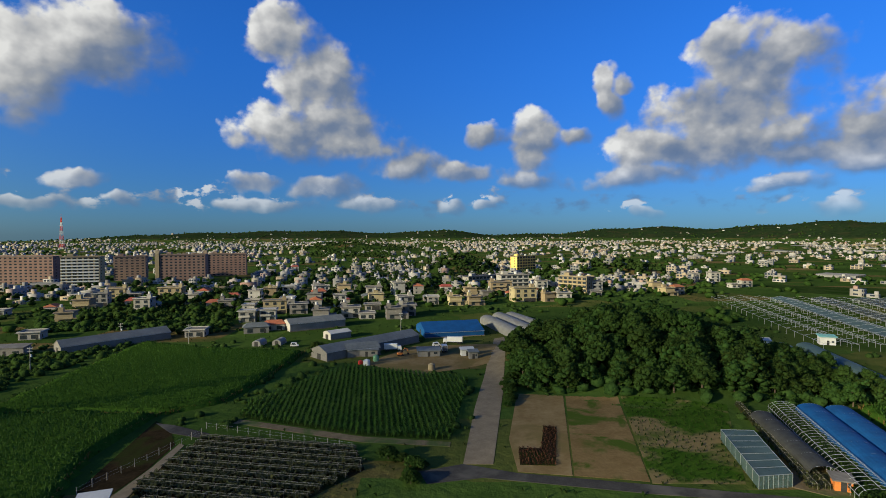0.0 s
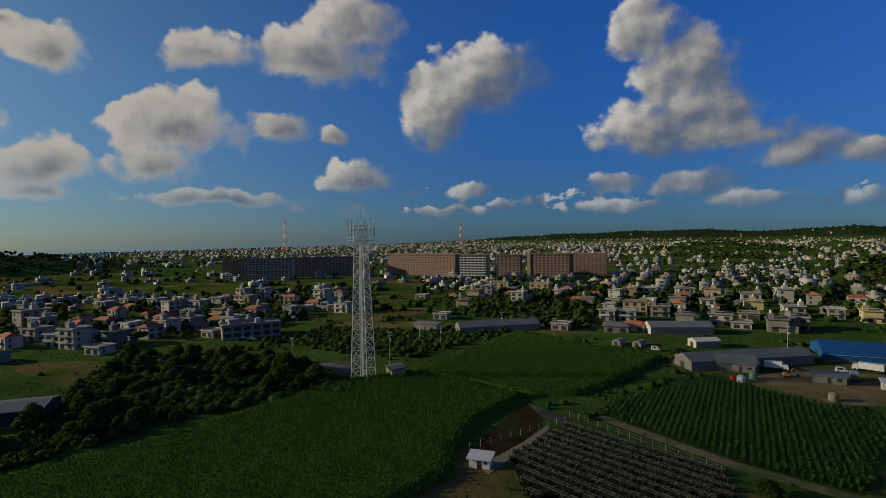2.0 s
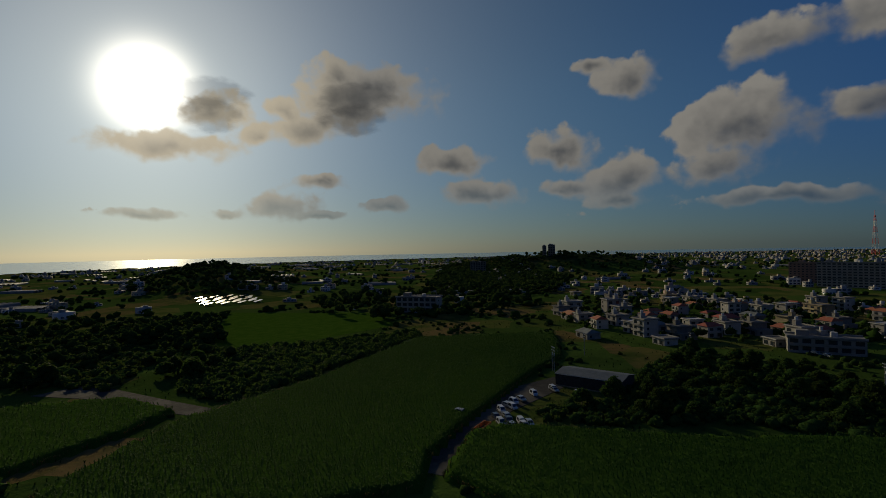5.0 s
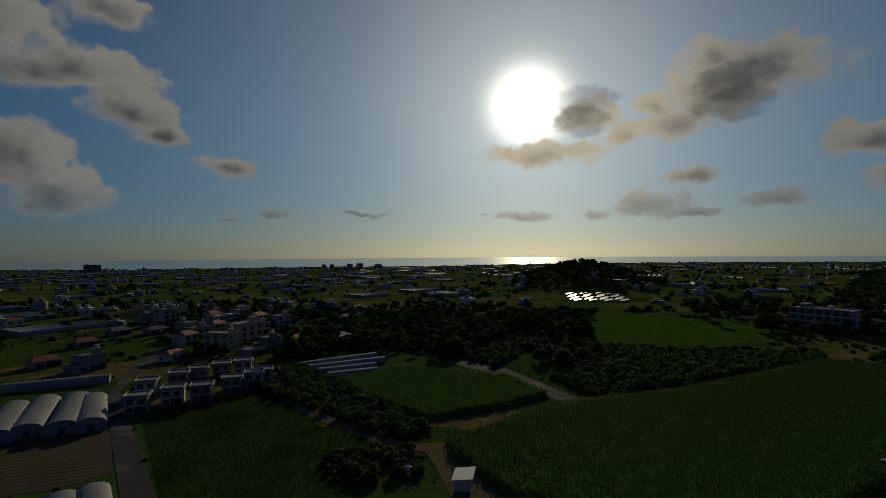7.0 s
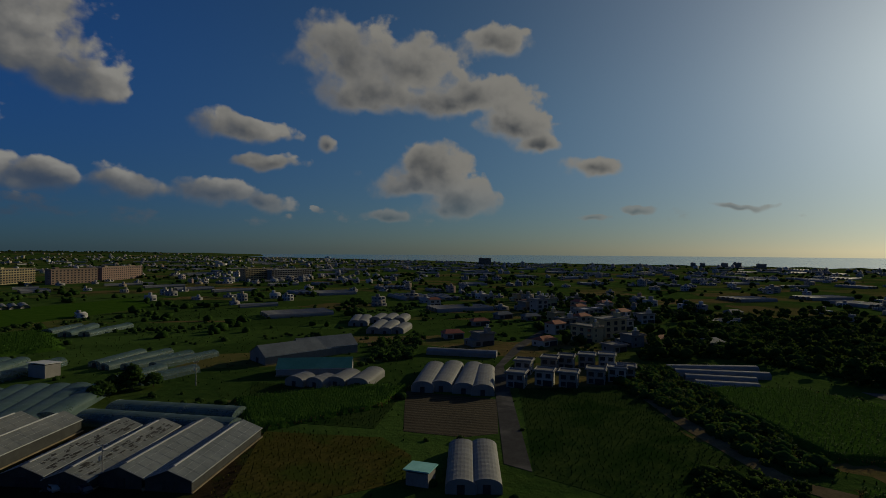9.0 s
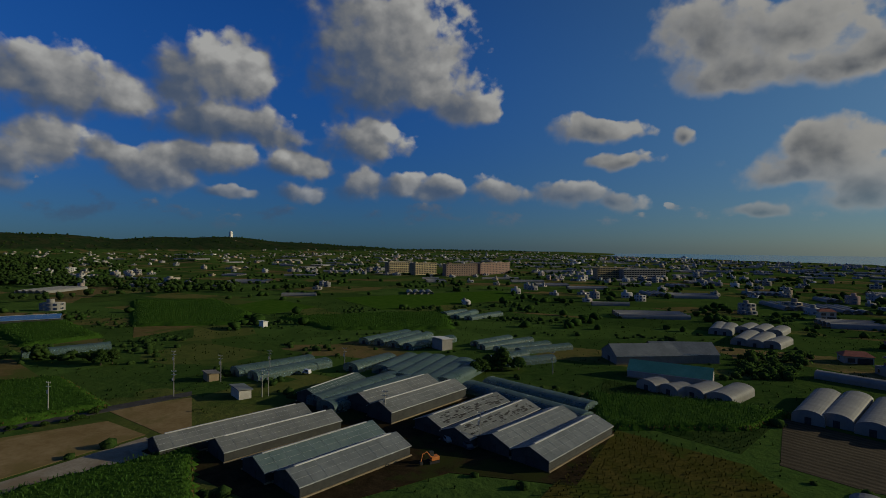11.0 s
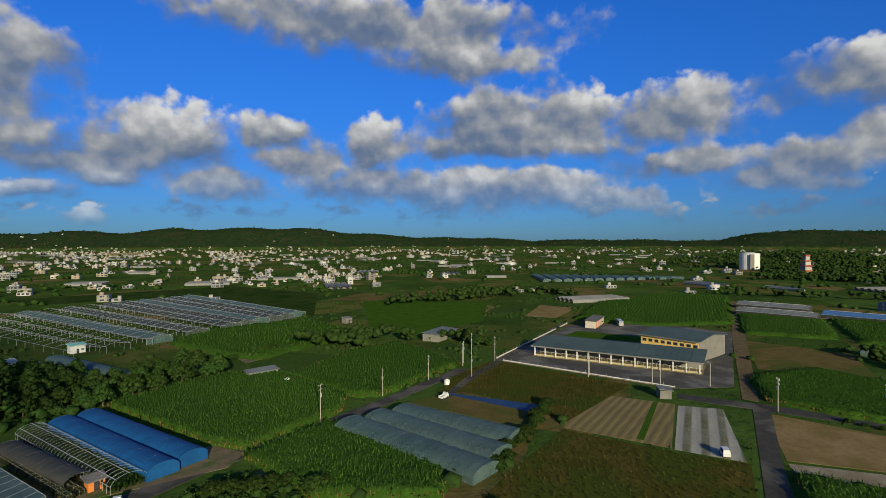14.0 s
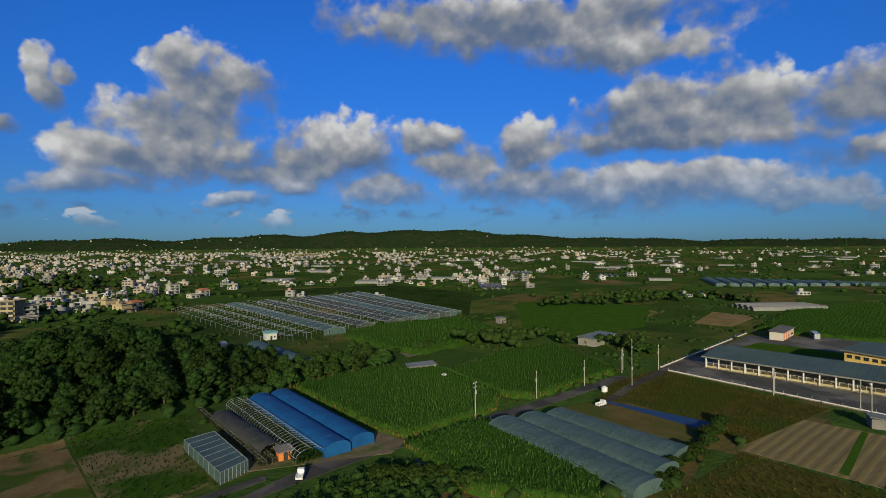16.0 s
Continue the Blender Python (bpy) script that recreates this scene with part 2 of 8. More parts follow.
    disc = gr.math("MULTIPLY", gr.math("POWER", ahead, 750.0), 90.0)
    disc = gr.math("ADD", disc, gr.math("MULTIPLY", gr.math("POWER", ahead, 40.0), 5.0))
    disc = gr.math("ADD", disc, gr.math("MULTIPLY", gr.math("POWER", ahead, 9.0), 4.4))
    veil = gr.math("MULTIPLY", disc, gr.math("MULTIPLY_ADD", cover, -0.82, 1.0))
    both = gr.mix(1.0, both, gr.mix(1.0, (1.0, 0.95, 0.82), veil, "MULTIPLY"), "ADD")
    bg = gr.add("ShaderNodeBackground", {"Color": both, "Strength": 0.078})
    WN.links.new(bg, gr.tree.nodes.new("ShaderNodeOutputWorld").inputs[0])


sky()

# ---- materials ----


def material(name, dark, light, scale=1.0, rough=0.85, metal=0.0, bump=0.0, bump_scale=None, fine=6.0, per_thing=0.0, spec=0.3, third=None, third_scale=0.02, thin=0.0):
    """A painted, grown or weathered surface: two tones mixed by noise at two scales, with fine relief."""
    m = bpy.data.materials.new(name)
    m.use_nodes = True
    gr = Graph(m.node_tree)
    spot = gr.add("ShaderNodeNewGeometry")
    n1 = gr.noise(spot, scale, 5.0, 0.6)
    n2 = gr.noise(spot, scale * fine, 3.0, 0.6)
    fac = gr.math("ADD", gr.math("MULTIPLY_ADD", n1, 1.7, -0.6), gr.math("MULTIPLY_ADD", n2, 1.0, -0.5), clamp=True)
    col = gr.mix(fac, dark, light)
    if third:
        wide = gr.noise(spot, third_scale, 4.0, 0.6, 0.5)
        col = gr.mix(gr.step(wide, 0.48, 0.62), col, third)
    if per_thing:
        info = m.node_tree.nodes.new("ShaderNodeObjectInfo")
        val = gr.math("MULTIPLY_ADD", info.outputs["Random"], per_thing, 1 - per_thing / 2)
        hue = gr.math("MULTIPLY_ADD", info.outputs["Random"], 0.03, 0.485)
        col = gr.add("ShaderNodeHueSaturation", {"Hue": hue, "Value": val, "Color": col})
    bsdf = m.node_tree.nodes.new("ShaderNodeBsdfPrincipled")
    m.node_tree.links.new(col, bsdf.inputs["Base Color"])
    bsdf.inputs["Roughness"].default_value = rough
    bsdf.inputs["Metallic"].default_value = metal
    bsdf.inputs["Specular IOR Level"].default_value = spec
    if bump:
        b = m.node_tree.nodes.new("ShaderNodeBump")
        b.inputs["Strength"].default_value, b.inputs["Distance"].default_value = 0.8, bump
        m.node_tree.links.new(gr.noise(spot, bump_scale or scale * 4, 4.0, 0.6), b.inputs["Height"])
        m.node_tree.links.new(b.outputs[0], bsdf.inputs["Normal"])
    face = bsdf.outputs[0]
    if thin:
        # light that comes through thin leaves
        glow = m.node_tree.nodes.new("ShaderNodeBsdfTranslucent")
        m.node_tree.links.new(gr.add("ShaderNodeHueSaturation", {"Hue": 0.485, "Saturation": 1.0, "Value": 1.5, "Color": col}), glow.inputs[0])
        face = gr.add("ShaderNodeMixShader", [thin, face, glow.outputs[0]])
    m.node_tree.links.new(face, gr.tree.nodes.new("ShaderNodeOutputMaterial").inputs[0])
    return m


def ground_material():
    """Meadow, ploughland and crops in patches, as the far country shows them."""
    m = bpy.data.materials.new("farmland")
    m.use_nodes = True
    gr = Graph(m.node_tree)
    spot = gr.add("ShaderNodeNewGeometry")
    turned = gr.vec("ADD", gr.vec("MULTIPLY", spot, (0.016, 0.024, 0.0)), gr.vec("MULTIPLY", gr.noise(spot, 0.004, 2.0), (0.5, 0.5, 0)))
    cells = m.node_tree.nodes.new("ShaderNodeTexVoronoi")
    cells.distance = "CHEBYCHEV"
    cells.inputs["Scale"].default_value = 1.0
    m.node_tree.links.new(turned, cells.inputs["Vector"])
    pick = gr.add("ShaderNodeSeparateColor", [cells.outputs["Color"]])
    patch = gr.ramp(pick, [(0.0, (0.024, 0.050, 0.011)), (0.3, (0.054, 0.098, 0.020)), (0.6, (0.034, 0.064, 0.013)), (0.80, (0.100, 0.102, 0.028)), (0.92, (0.120, 0.085, 0.034)), (1.0, (0.165, 0.115, 0.050))])
    n = gr.noise(spot, 0.25, 6.0, 0.65)
    n2 = gr.noise(spot, 0.03, 4.0, 0.6)
    col = gr.mix(gr.math("MULTIPLY", gr.step(n2, 0.48, 0.62), 0.7), patch, (0.028, 0.058, 0.012))
    col = gr.mix(gr.math("MULTIPLY", gr.step(n, 0.35, 0.7), 0.4), col, (0.052, 0.078, 0.018))
    up = gr.tree.nodes.new("ShaderNodeSeparateXYZ")
    m.node_tree.links.new(spot, up.inputs[0])
    woods = gr.mix(gr.step(gr.noise(spot, 0.05, 5.0, 0.7), 0.35, 0.65), (0.008, 0.017, 0.009), (0.019, 0.031, 0.014))
    col = gr.mix(gr.math("MULTIPLY", gr.step(up.outputs[2], 14.0, 30.0), 0.85), col, woods)
    bsdf = m.node_tree.nodes.new("ShaderNodeBsdfPrincipled")
    m.node_tree.links.new(col, bsdf.inputs["Base Color"])
    bsdf.inputs["Roughness"].default_value, bsdf.inputs["Specular IOR Level"].default_value = 0.95, 0.0
    b = m.node_tree.nodes.new("ShaderNodeBump")
    b.inputs["Distance"].default_value = 0.6
    m.node_tree.links.new(n, b.inputs["Height"])
    m.node_tree.links.new(b.outputs[0], bsdf.inputs["Normal"])
    m.node_tree.links.new(bsdf.outputs[0], gr.tree.nodes.new("ShaderNodeOutputMaterial").inputs[0])
    return m


def striped(name, a, b, width, turn, rough=0.9, wobble=0.15, share=0.5):
    """Rows or strips: two tones in bands of that width, running along the heading turn (degrees)."""
    m = bpy.data.materials.new(name)
    m.use_nodes = True
    gr = Graph(m.node_tree)
    spot = gr.add("ShaderNodeNewGeometry")
    c, s = math.cos(radians(turn)), math.sin(radians(turn))
    across = gr.vec("DOT_PRODUCT", spot, (c / width, s / width, 0.0))
    across = gr.math("ADD", across, gr.math("MULTIPLY", gr.noise(spot, 0.25, 3.0), wobble * 4))
    wave = gr.math("PINGPONG", across, 0.5)
    n = gr.noise(spot, 0.8, 5.0, 0.65)
    col = gr.mix(gr.step(gr.math("MULTIPLY", wave, 2.0), share - 0.15, share + 0.15), a, b)
    col = gr.mix(gr.math("MULTIPLY", gr.step(n, 0.4, 0.7), 0.5), col, tuple(0.5 * (u + v) for u, v in zip(a, b)))
    col = gr.mix(gr.math("MULTIPLY", gr.step(gr.noise(spot, 0.07, 4.0), 0.45, 0.65), 0.5), col, tuple(0.75 * v for v in a))
    bsdf = m.node_tree.nodes.new("ShaderNodeBsdfPrincipled")
    m.node_tree.links.new(col, bsdf.inputs["Base Color"])
    bsdf.inputs["Roughness"].default_value, bsdf.inputs["Specular IOR Level"].default_value = rough, 0.1
    b_ = m.node_tree.nodes.new("ShaderNodeBump")
    b_.inputs["Distance"].default_value = 0.15
    m.node_tree.links.new(gr.math("ADD", wave, n), b_.inputs["Height"])
    m.node_tree.links.new(b_.outputs[0], bsdf.inputs["Normal"])
    m.node_tree.links.new(bsdf.outputs[0], gr.tree.nodes.new("ShaderNodeOutputMaterial").inputs[0])
    return m


FARMLAND = ground_material()
ASPHALT = material("asphalt", (0.044, 0.042, 0.039), (0.078, 0.075, 0.069), 0.4, 0.95, bump=0.02, spec=0.02, third=(0.100, 0.094, 0.082), third_scale=0.06)
CONCRETE = material("road_concrete", (0.175, 0.140, 0.092), (0.290, 0.235, 0.155), 0.3, 0.95, bump=0.02, spec=0.05)
DIRT = material("dirt", (0.095, 0.072, 0.040), (0.180, 0.140, 0.080), 0.4, 0.95, bump=0.05, spec=0.0)
SAND = material("pale_soil", (0.165, 0.115, 0.050), (0.275, 0.205, 0.105), 0.12, 0.95, bump=0.08, spec=0.0, third=(0.15, 0.115, 0.045), third_scale=0.07)
SAND_GRASS = material("soil_with_weeds", (0.140, 0.095, 0.040), (0.225, 0.160, 0.075), 0.2, 0.95, bump=0.1, spec=0.0, third=(0.050, 0.080, 0.014), third_scale=0.09)
PATCHY = material("weedy_grass", (0.025, 0.063, 0.007), (0.059, 0.104, 0.014), 0.25, 0.95, bump=0.15, spec=0.0, third=(0.171, 0.131, 0.061), third_scale=0.06)
EARTH = material("dark_earth", (0.020, 0.015, 0.008), (0.055, 0.038, 0.020), 0.3, 0.95, bump=0.1, spec=0.0, third=(0.028, 0.034, 0.010), third_scale=0.08)
LAWN = material("lawn", (0.031, 0.073, 0.008), (0.061, 0.111, 0.014), 0.15, 0.95, bump=0.06, spec=0.0)
MEADOW = material("meadow", (0.021, 0.040, 0.010), (0.049, 0.070, 0.017), 0.2, 0.95, bump=0.25, spec=0.0, third=(0.015, 0.034, 0.007), third_scale=0.05)
DRY = material("dry_grass", (0.046, 0.046, 0.009), (0.112, 0.086, 0.024), 0.18, 0.95, bump=0.25, spec=0.0, third=(0.046, 0.060, 0.011), third_scale=0.05)
DRYSOIL = material("ploughed_soil", (0.090, 0.070, 0.026), (0.160, 0.118, 0.048), 0.2, 0.95, bump=0.1, spec=0.0, third=(0.065, 0.078, 0.020), third_scale=0.04)
PALE = material("pale_concrete_rubble", (0.200, 0.172, 0.126), (0.330, 0.290, 0.222), 0.25, 0.95, bump=0.05, spec=0.0, third=(0.192, 0.152, 0.104), third_scale=0.09)
DIRT_FLAT = material("trodden_dirt", (0.10, 0.075, 0.04), (0.20, 0.155, 0.09), 0.3, 0.95, bump=0.1, third=(0.05, 0.075, 0.014), third_scale=0.1)
BLUE_SHEET = material("blue_ground_sheet", (0.008, 0.035, 0.10), (0.015, 0.06, 0.17), 0.5, 0.7)
PLOUGHED = striped("ploughed_strips", (0.190, 0.145, 0.062), (0.140, 0.112, 0.042), 2.4, 75, wobble=0.10)
TILLED = striped("tilled_rows", (0.034, 0.026, 0.014), (0.058, 0.044, 0.024), 2.2, 70)
STRIPS = striped("mulched_strips", (0.30, 0.29, 0.25), (0.105, 0.105, 0.055), 4.2, 82, wobble=0.02, share=0.55)
TARMAC = material("yard_tarmac", (0.062, 0.060, 0.054), (0.115, 0.110, 0.098), 0.2, 0.95, bump=0.02, spec=0.05, third=(0.14, 0.133, 0.118), third_scale=0.05)
CANE = material("cane_leaf", (0.032, 0.079, 0.012), (0.080, 0.146, 0.026), 0.35, 0.85, spec=0.06, third=(0.034, 0.085, 0.012), third_scale=0.03)
CANE_BED = material("cane_bed", (0.026, 0.062, 0.008), (0.056, 0.110, 0.016), 0.6, 0.95, bump=0.5, bump_scale=0.8, spec=0.0)
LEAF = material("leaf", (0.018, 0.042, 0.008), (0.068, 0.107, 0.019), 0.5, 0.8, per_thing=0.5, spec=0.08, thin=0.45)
# darker copy of the leaf green: a crown's inner shade put into colour
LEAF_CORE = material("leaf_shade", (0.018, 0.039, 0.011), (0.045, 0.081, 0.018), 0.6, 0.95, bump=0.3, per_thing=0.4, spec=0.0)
BARK = material("bark", (0.07, 0.05, 0.035), (0.14, 0.11, 0.08), 3.0, 0.9, bump=0.03)
DRY_LEAF = material("dry_cane_leaf", (0.110, 0.085, 0.026), (0.230, 0.165, 0.060), 0.5, 0.9, spec=0.0)
SEA = material("sea_water", (0.02, 0.055, 0.10), (0.03, 0.07, 0.12), 0.004, 0.13, bump=0.7, bump_scale=0.09, spec=0.5)

# ---- terrain ----
RIDGE = sorted([
    (48, -0.85), (120, -0.85), (-178, -0.85), (-170, -0.8),
    (41, -0.62), (36, -0.43), (31, -0.06), (25, 0.19), (20, 0.30), (15, 0.46),
    (11, 0.40), (6, 0.14), (0, 0.56), (-5, -0.07), (-13, 0.10), (-18, 0.62),
    (-23, 0.76), (-28, 0.51), (-32, 0.86), (-36, 1.14), (-40, 1.04), (-44, 1.44),
    (-56, 1.69), (-62, 1.15), (-70, 0.60), (-77, 0.54), (-82, 0.16), (-83, 0.31),
    (-93, 0.28), (-100, 0.15), (-103, 1.02), (-110, 1.14), (-118, 0.64), (-125, 0.97),
    (-130, 0.81), (-137, 0.27), (-133, 0.43), (-145, -0.26), (-163, -0.42), (-166, -0.57)
])
HILLS = []


def hill(x, y, h, rx, ry, turn=0.0):
    HILLS.append((x, y, h, rx, ry, math.cos(radians(turn)), math.sin(radians(turn))))


hill(72, 195, 15, 64, 50, -15)
hill(-780, -430, 30, 330, 150, 30)
hill(-1150, 170, 34, 380, 200, 80)
hill(1250, -360, 26, 420, 330, 0)
hill(-480, -60, 1.5, 160, 120, 0)
hill(22, 700, 18, 70, 55, 0)
hill(200, 640, 14, 110, 50, 0)
hill(-280, 1550, 26, 260, 120, 0)


def ease(v, lo, hi):
    u = np.clip((v - lo) / (hi - lo), 0, 1)
    return u * u * (3 - 2 * u)


def height(x, y):
    """The ground's height: flat country, low wooded hills, and a ridge 4 km off."""
    x, y = np.asarray(x, float), np.asarray(y, float)
    r = np.hypot(x, y)
    az = np.degrees(np.arctan2(-x, y))
    top = np.interp(az, [a for a, e in RIDGE], [e for a, e in RIDGE], period=360)
    crest = np.clip(50 + 4000 * np.tan(np.radians(top)), 0, None)
    wave = 0.5 + 0.5 * np.sin(az * 0.9 + r * 0.004)
    z = crest * ease(r, 3350, 4000) * (0.9 + 0.1 * wave) * (1 - 0.4 * ease(r, 4100, 4900))
    z = z + crest * 0.16 * np.exp(-((r - 2300 - 350 * np.sin(az * 0.21)) / 420) ** 2) * (0.5 + 0.5 * np.sin(az * 0.55 + 1.0)) ** 2
    for hx, hy, h, rx, ry, c, s in HILLS:
        u, v = (x - hx) * c + (y - hy) * s, -(x - hx) * s + (y - hy) * c
        d = np.sqrt((u / rx) ** 2 + (v / ry) ** 2)
        z = z + h * (1 - ease(d, 0.0, 1.0))
    return z


def gz(x, y):
    return float(height(x, y))


def part(name, data, mat, parent=None, label=""):
    """One mesh object out of a Build, under a thing or a part (or at top level)."""
    ob = new(name, data.mesh(name, mat) if isinstance(data, Build) else data)
    if parent is not None:
        ob.parent = parent
    if label:
        ob["label"] = label
    return ob


class Build:
    """Collects corners and faces of one mesh."""

    def __init__(self):
        self.v, self.f = [], []

    def poly(self, pts):
        k = len(self.v)
        self.v += [tuple(p) for p in pts]
        self.f.append(tuple(range(k, k + len(pts))))
        return self

    def box(self, x0, y0, z0, x1, y1, z1, m=None):
        k = len(self.v)
        c = [(x0, y0, z0), (x1, y0, z0), (x1, y1, z0), (x0, y1, z0), (x0, y0, z1), (x1, y0, z1), (x1, y1, z1), (x0, y1, z1)]
        self.v += [tuple(m @ Vector(p)) for p in c] if m else c
        self.f += [tuple(k + i for i in q) for q in ((0, 3, 2, 1), (4, 5, 6, 7), (0, 1, 5, 4), (1, 2, 6, 5), (2, 3, 7, 6), (3, 0, 4, 7))]
        return self

    def bar(self, a, b, r=0.05, n=5, r2=None):
        """A round bar from a to b."""
        a, b = Vector(a), Vector(b)
        w = (b - a).normalized()
        u = w.orthogonal().normalized()
        t = w.cross(u)
        k = len(self.v)
        for p, q in ((a, r), (b, r if r2 is None else r2)):
            for i in range(n):
                an = 2 * math.pi * i / n
                self.v.append(tuple(p + u * (q * math.cos(an)) + t * (q * math.sin(an))))
        self.f += [(k + i, k + (i + 1) % n, k + n + (i + 1) % n, k + n + i) for i in range(n)]
        self.f += [tuple(k + n - 1 - i for i in range(n)), tuple(k + n + i for i in range(n))]
        return self

    def pipe(self, pts, r=0.05, n=5):
        """One bent round bar through the points."""
        pts = [Vector(p) for p in pts]
        rows = []
        for i, p in enumerate(pts):
            w = (pts[min(i + 1, len(pts) - 1)] - pts[max(i - 1, 0)]).normalized()
            u = w.cross(Vector((0.31, 0.17, 0.93)) if abs(w.z) < 0.9 else Vector((1, 0.1, 0))).normalized()
            t = w.cross(u)
            rows.append([p + u * (r * math.cos(2 * math.pi * k / n)) + t * (r * math.sin(2 * math.pi * k / n)) for k in range(n)])
        return self.loft(rows, True)

    def loft(self, rows, close=False):
        """Faces between rows of points, all of one length."""
        k, n = len(self.v), len(rows[0])
        for row in rows:
            self.v += [tuple(p) for p in row]
        for i in range(len(rows) - 1):
            for j in range(n if close else n - 1):
                a, b = k + i * n + j, k + i * n + (j + 1) % n
                self.f.append((a, b, b + n, a + n))
        return self

    def mesh(self, name, mat):
        me = bpy.data.meshes.new(name)
        me.from_pydata(self.v, [], self.f)
        me.materials.append(mat)
        return me


def raw_mesh(name, v, f, mat, smooth=False):
    """A mesh from arrays of corners and of triangles or quads."""
    me = bpy.data.meshes.new(name)
    v, f = np.asarray(v, np.float32), np.asarray(f, np.int32)
    me.vertices.add(len(v))
    me.vertices.foreach_set("co", v.ravel())
    n = f.shape[1]
    me.loops.add(f.size)
    me.loops.foreach_set("vertex_index", f.ravel())
    me.polygons.add(len(f))
    me.polygons.foreach_set("loop_start", np.arange(0, f.size, n, dtype=np.int32))
    if smooth:
        me.polygons.foreach_set("use_smooth", np.ones(len(f), bool))
    me.update(calc_edges=True)
    me.materials.append(mat)
    return me


def ground_sheet():
    rings = np.concatenate([np.linspace(0, 420, 92), np.geomspace(432, 4950, 76)])
    na = 640
    a = np.arange(na) * 2 * np.pi / na
    x, y = -np.outer(rings, np.sin(a)), np.outer(rings, np.cos(a))
    z = height(x, y)
    v = np.stack([x, y, z], -1).reshape(-1, 3)
    i, j = np.meshgrid(np.arange(len(rings) - 1), np.arange(na), indexing="ij")
    q = np.stack([i * na + j, i * na + (j + 1) % na, (i + 1) * na + (j + 1) % na, (i + 1) * na + j], -1).reshape(-1, 4)
    return tagged(new("ground", raw_mesh("ground", v, q[:, ::-1], FARMLAND, True)), "open farmland with low wooded hills reaching to the horizon", "ground", kind="structure")


ground_sheet()
SHORE_AZ, SHORE_R = [40, 57, 77, 100, 118, 135, 165, 180, 196, 206], [4600, 3700, 3000, 2600, 2300, 1900, 2000, 2500, 3600, 4700]


def sea_sheet():
    az = np.linspace(40, 206, 240)
    inner = np.interp(az, SHORE_AZ, SHORE_R) + 60 * np.sin(az * 1.7) + 35 * np.sin(az * 4.1)
    rows = [inner + (4990 - inner) * u ** 1.3 for u in np.linspace(0, 1, 14)]
    a = np.radians(az)
    v = np.stack([np.stack([-r * np.sin(a), r * np.cos(a), np.full(len(a), 1.2)], -1) for r in rows]).reshape(-1, 3)
    n = len(az)
    i, j = np.meshgrid(np.arange(13), np.arange(n - 1), indexing="ij")
    q = np.stack([i * n + j, i * n + j + 1, (i + 1) * n + j + 1, (i + 1) * n + j], -1).reshape(-1, 4)
    return tagged(new("sea", raw_mesh("sea", v, q[:, ::-1], SEA)), "calm blue sea glittering under the low sun", "water", kind="structure")


sea_sheet()

# ---- fields and roads ----
KEEP_OUT = []
LAYER = [0.02]


def flat_piece(name, pts, mat, label, category, lift=None, kind="structure"):
    """A flat piece of ground a few centimetres thick, laid over the ground sheet."""
    LAYER[0] += 0.0015
    KEEP_OUT.append(pts)
    z = lift if lift is not None else LAYER[0]
    bm = bmesh.new()
    area = sum(p[0] * q[1] - q[0] * p[1] for p, q in zip(pts, pts[1:] + pts[:1]))
    face = bm.faces.new([bm.verts.new((x, y, 0)) for x, y in (pts if area > 0 else pts[::-1])])
    p = np.array(pts)
    probe = np.linspace(0, 1, 9)
    if height(*(p.min(0) + (p.max(0) - p.min(0)) * np.stack(np.meshgrid(probe, probe), -1)).reshape(-1, 2).T).max() > 0.1:
        # on a slope the piece follows the ground
        bmesh.ops.triangulate(bm, faces=[face])
        for _ in range(8):
            long = [e for e in bm.edges if e.calc_length() > 5.0]
            if not long:
                break
            bmesh.ops.subdivide_edges(bm, edges=long, cuts=1)
            bmesh.ops.triangulate(bm, faces=[f for f in bm.faces if len(f.verts) > 3])
    rim = bmesh.ops.extrude_edge_only(bm, edges=[e for e in bm.edges if e.is_boundary])["geom"]
    low = {v for v in rim if isinstance(v, bmesh.types.BMVert)}
    for v in bm.verts:
        v.co.z = gz(v.co.x, v.co.y) + z - (0.25 if v in low else 0.0)
    me = bpy.data.meshes.new(name)
    bm.to_mesh(me)
    bm.free()
    me.materials.append(mat)
    ob = part(name, me, mat)
    return tagged(ob, label, category, kind=kind)


ROAD_WORDS = {"asphalt": "worn grey asphalt farm road", "road_concrete": "pale concrete farm lane", "dirt": "bare dirt track between fields"}
FIELD_WORDS = {
    "pale_soil": "bare sandy tan field", "soil_with_weeds": "tan fallow field with weeds coming through", "dark_earth": "dark bare earth plot",
    "weedy_grass": "weedy green plot with bare sandy patches", "lawn": "short bright green grass field", "meadow": "rough green meadow",
    "dry_grass": "dry yellow-brown grass field", "ploughed_soil": "dry brown ploughed field", "pale_concrete_rubble": "pale strip of rubble and sand",
    "ploughed_strips": "tan fallow field with faint plough lines", "trodden_dirt": "trodden bare dirt yard by the tunnels", "blue_ground_sheet": "long blue ground sheet pegged over soil",
    "tilled_rows": "brown tilled plot with planted rows", "mulched_strips": "plot covered with pale mulch sheets in strips"}


def road_piece(pts, mat):
    return flat_piece("road", pts, mat, ROAD_WORDS[mat.name], "road", lift=LAYER[0] + 0.06)


def bare_field(pts, mat):
    return flat_piece("field", pts, mat, FIELD_WORDS[mat.name], "field")


